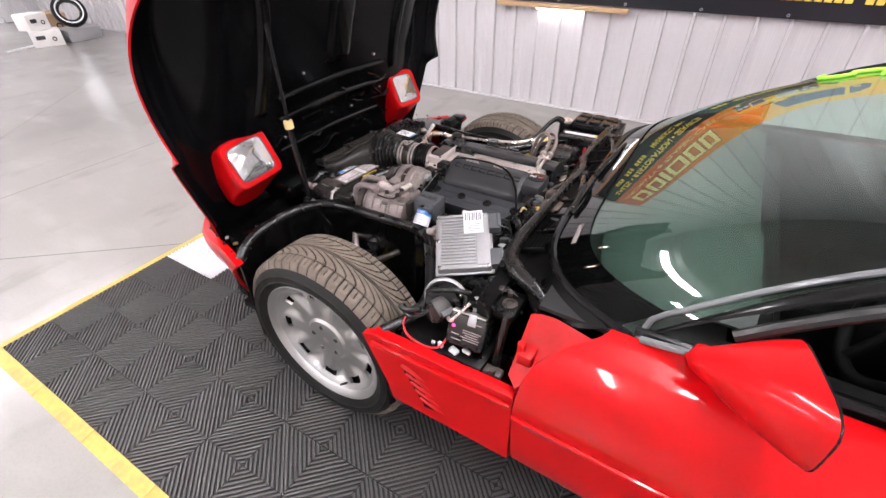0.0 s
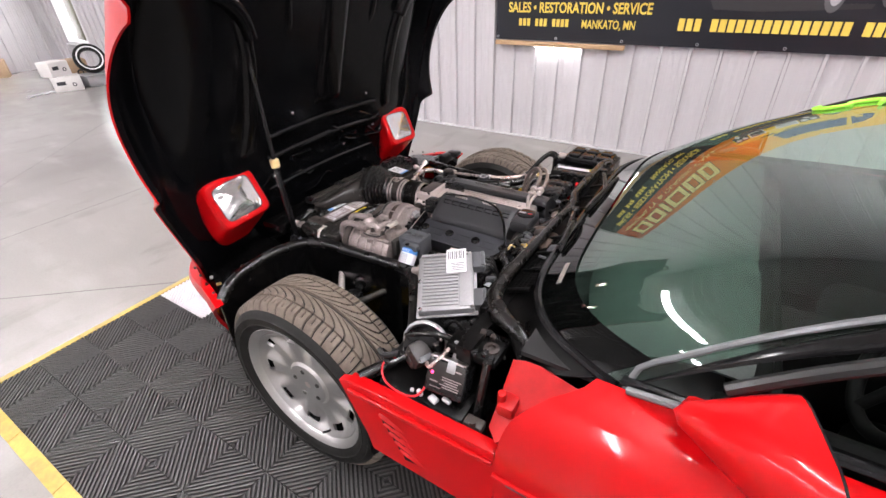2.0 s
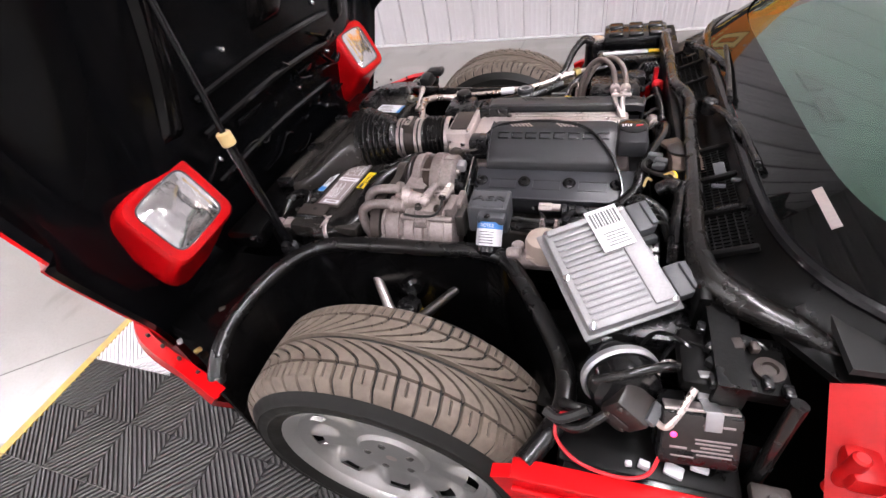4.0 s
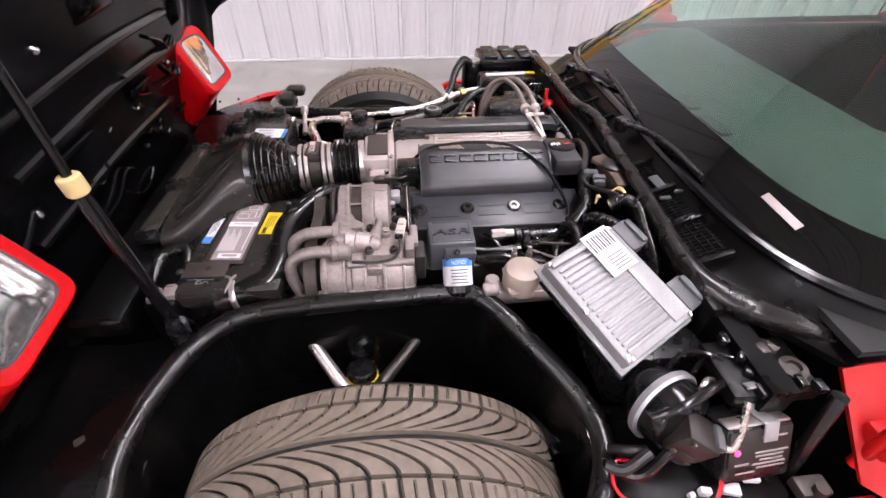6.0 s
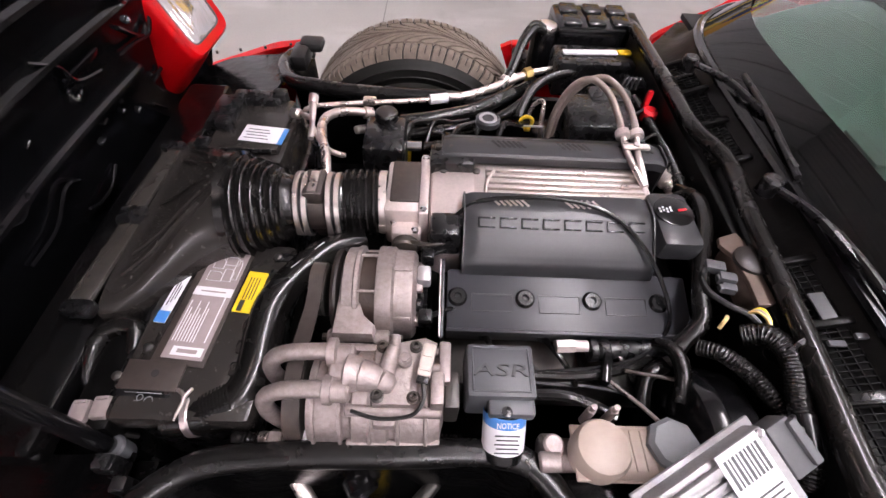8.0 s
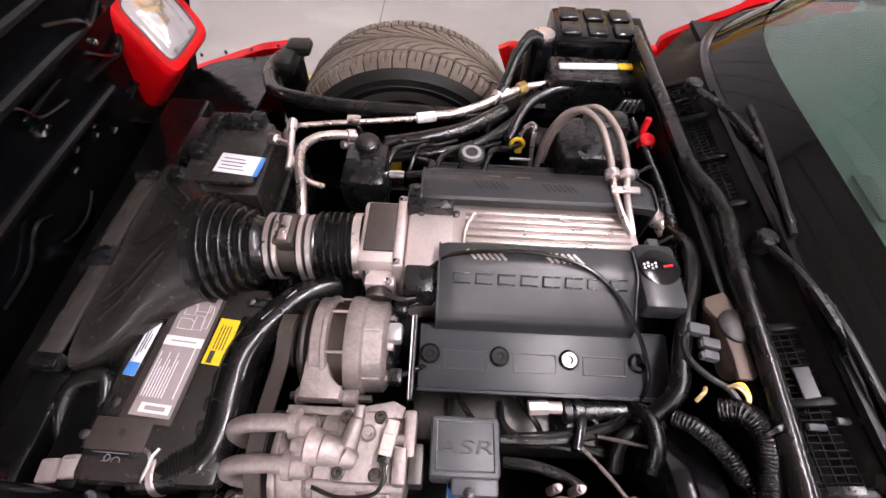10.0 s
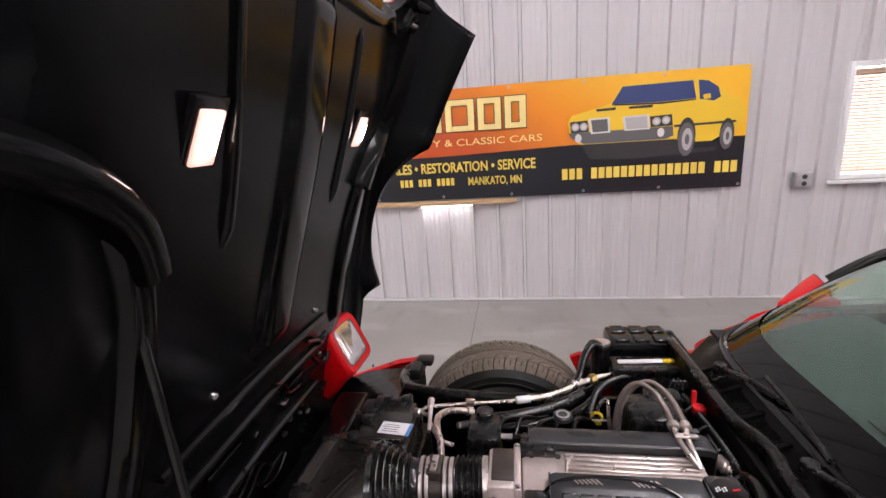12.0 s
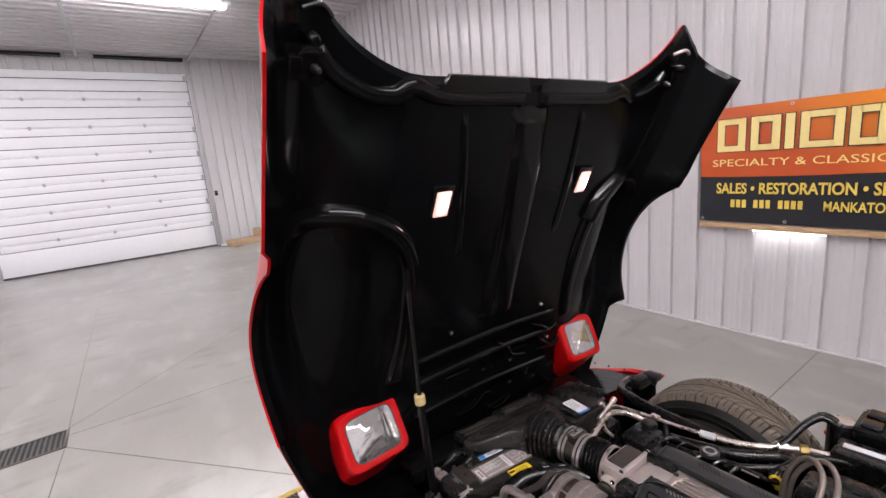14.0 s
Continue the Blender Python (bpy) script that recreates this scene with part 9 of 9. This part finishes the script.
    Geo().tube([(0.26, -0.33, 0.70), (0.30, -0.335, 0.71), (0.34, -0.345, 0.705), (0.37, -0.36, 0.70)], 0.008, seg=8).part("vacuum_hose", HOSE, CAR)
    Geo().tube([(0.47, -0.275, 0.69), (0.44, -0.29, 0.68), (0.43, -0.33, 0.66)], 0.012, seg=10).part("vacuum_hose", HOSE, CAR)
    for k in range(4):
        Geo().tube([(0.18 + 0.085 * k, -0.235, 0.655), (0.19 + 0.08 * k, -0.275, 0.665), (0.26 + 0.06 * k, -0.295, 0.66), (0.44, -0.30 - 0.006 * k, 0.65)], 0.005, seg=8).part("spark_lead", RUBBER, CAR, "black spark plug lead")
    Geo().tube([(-0.16, -0.38, 0.63), (-0.15, -0.392, 0.655), (-0.05, -0.390, 0.655), (0.08, -0.388, 0.655), (0.16, -0.386, 0.65)], 0.012, seg=10, ridges=(0.006, 0.0025)).part("wiring_loom", HOSE, CAR, "corrugated wiring loom along the fender")


firewall()


def small_left_front():
    # fasteners and plugs on the black panel beside the bumper
    for s in (-1, 1):
        Geo().grid(lambda u, v, s=s: Vector((-0.64 + 0.32 * u, s * (0.40 + (0.24 + 0.13 * u) * v), 0.572 + 0.035 * u - 0.02 * v + 0.01 * math.sin(7 * u + 5 * v) + (0.03 if s > 0 else 0.0))), 14, 14, 0.01).part("splash_panel", BAYGLOSS, CAR, "grimy black splash panel")
    for x, y, z, m in ((-0.36, -0.735, 0.592, GALV), (-0.42, -0.72, 0.588, BRASS), (-0.50, -0.70, 0.575, GALV), (-0.44, -0.60, 0.59, SOOT)):
        Geo().box((x, y, z), (0.018, 0.014, 0.008), 0.004, Matrix.Rotation(x * 20, 4, "Z")).part("clip", m, CAR)
    b = Geo().box((-0.325, -0.425, 0.635), (0.026, 0.024, 0.05), 0.005).box((-0.325, -0.425, 0.663), (0.022, 0.020, 0.012), 0.003).box((-0.302, -0.448, 0.630), (0.022, 0.022, 0.04), 0.005).part("hood_switch", BLACK, CAR, "grey switch and connector")
    Geo().tube([(-0.31, -0.44, 0.62), (-0.29, -0.46, 0.60), (-0.26, -0.45, 0.58)], 0.006).part("wire", RUBBER, b)
    Geo().cyl((-0.337, -0.40, 0.60), (-0.333, -0.40, 0.645), 0.016, bevel=0.003).part("strut_foot", GREYPLUG, CAR)
    for y in (-0.30, 0.30):
        Geo().cyl((-0.70, y, 0.42), (-0.60, y, 0.56), 0.02).part("hood_hinge", BLACK, CAR)
    Geo().box((-0.55, 0.0, 0.50), (0.30, 0.80, 0.06), 0.02).part("front_crossmember", BAYBLACK, CAR)


small_left_front()


def bay_clutter():
    """Small hoses, wires and clips lying about the engine."""
    rnd = random.Random(11)
    # thin hoses between the engine and the far fender
    for k in range(6):
        x0 = -0.02 + 0.05 * k
        Geo().tube([(x0, 0.20, 0.70), (x0 + 0.02, 0.25, 0.715 + 0.01 * (k % 3)), (x0 + 0.06, 0.30, 0.70), (x0 + 0.10, 0.34, 0.68)], 0.005 + 0.002 * (k % 2), seg=8).part("small_hose", HOSE, CAR)
    # clips and screws round the shroud and support bar
    for x, y, z in ((-0.335, -0.32, 0.70), (-0.355, -0.02, 0.70), (-0.175, -0.305, 0.70), (-0.16, -0.10, 0.70), (-0.31, -0.275, 0.70), (-0.39, -0.19, 0.70), (-0.40, 0.30, 0.70), (-0.20, 0.33, 0.69)):
        Geo().lathe([(0.007, 0), (0.007, 0.004), (0.003, 0.006), (0.0005, 0.006)], Matrix.Translation((x, y, z - 0.004)), 10).part("panel_screw", STEEL, CAR)
    # ribs on the shroud beside the labels
    for k in range(3):
        Geo().box((-0.165, -0.235 - 0.035 * k, 0.695), (0.035, 0.022, 0.014), 0.004).part("shroud_boss", DUCT, CAR)
    # loom with branches along the firewall
    Geo().tube([(0.560, 0.36, 0.745), (0.572, 0.22, 0.75), (0.575, 0.10, 0.752), (0.566, 0.0, 0.748), (0.556, -0.08, 0.742)], 0.010, seg=10, ridges=(0.007, 0.003)).part("wiring_loom", HOSE, CAR, "corrugated wiring loom along the firewall")
    for k in range(5):
        y = 0.30 - 0.085 * k
        Geo().tube([(0.572, y, 0.752), (0.556, y - 0.012, 0.762), (0.536, y - 0.018, 0.750)], 0.0035, seg=6).part("loom_branch", RUBBER, CAR)
        Geo().box((0.530, y - 0.018, 0.746), (0.020, 0.018, 0.016), 0.003).part("loom_plug", (BLACK, GREYPLUG)[k % 2], CAR)
    # plugs and wires below the computer
    for k in range(7):
        x, y = rnd.uniform(0.58, 0.70), rnd.uniform(-0.70, -0.60)
        Geo().box((x, y, 0.765 + 0.01 * rnd.random()), (rnd.uniform(0.012, 0.03), rnd.uniform(0.01, 0.02), 0.014), 0.003, Matrix.Rotation(rnd.uniform(0, 3), 4, "Z")).part("harness_plug", BLACK if k % 3 else SOOT, CAR)
    for k in range(5):
        a = Vector((rnd.uniform(0.50, 0.62), rnd.uniform(-0.66, -0.58), 0.70))
        Geo().tube([a, a + Vector((0.03, 0.02, 0.05)), a + Vector((0.07, 0.0, 0.06)), a + Vector((0.10, -0.03, 0.03))], 0.004, seg=6).part("harness_wire", RUBBER if k % 2 else BLACKG, CAR)
    # spark leads over the driver side head
    for k in range(4):
        x = 0.19 + 0.095 * k
        Geo().tube([(x, -0.215, 0.67), (x + 0.012, -0.252, 0.692), (x + 0.03, -0.275, 0.685), (x + 0.05, -0.30, 0.66)], 0.0048, seg=8).part("spark_lead", HOSE, CAR, "black spark plug lead")
        Geo().cyl((x, -0.205, 0.665), (x + 0.003, -0.232, 0.682), 0.009, bevel=0.002).part("lead_boot", RUBBER, CAR)
    # ties round the hoses
    for a, r in (((-0.135, -0.168, 0.703), 0.028), ((0.59, -0.290, 0.80), 0.0185), ((0.46, 0.478, 0.735), 0.014)):
        Geo().along([(r, 0), (r + 0.0015, 0.001), (r + 0.0015, 0.006), (r, 0.007)], a, (a[0] + 0.05, a[1] - 0.09, a[2]), caps=False).part("hose_tie", BLACK, CAR)


bay_clutter()

# sale number painted on the windscreen
n = Geo()
n.tube([screen(u, v) + Vector((-0.003, 0, 0.006)) for u, v in ((0.80, 0.93), (0.92, 0.935), (0.915, 0.82), (0.85, 0.83), (0.80, 0.77), (0.84, 0.705), (0.92, 0.70))], 0.0065, seg=8)
n.part("painted_mark", LIME, CAR, "lime green painted price mark on the glass")
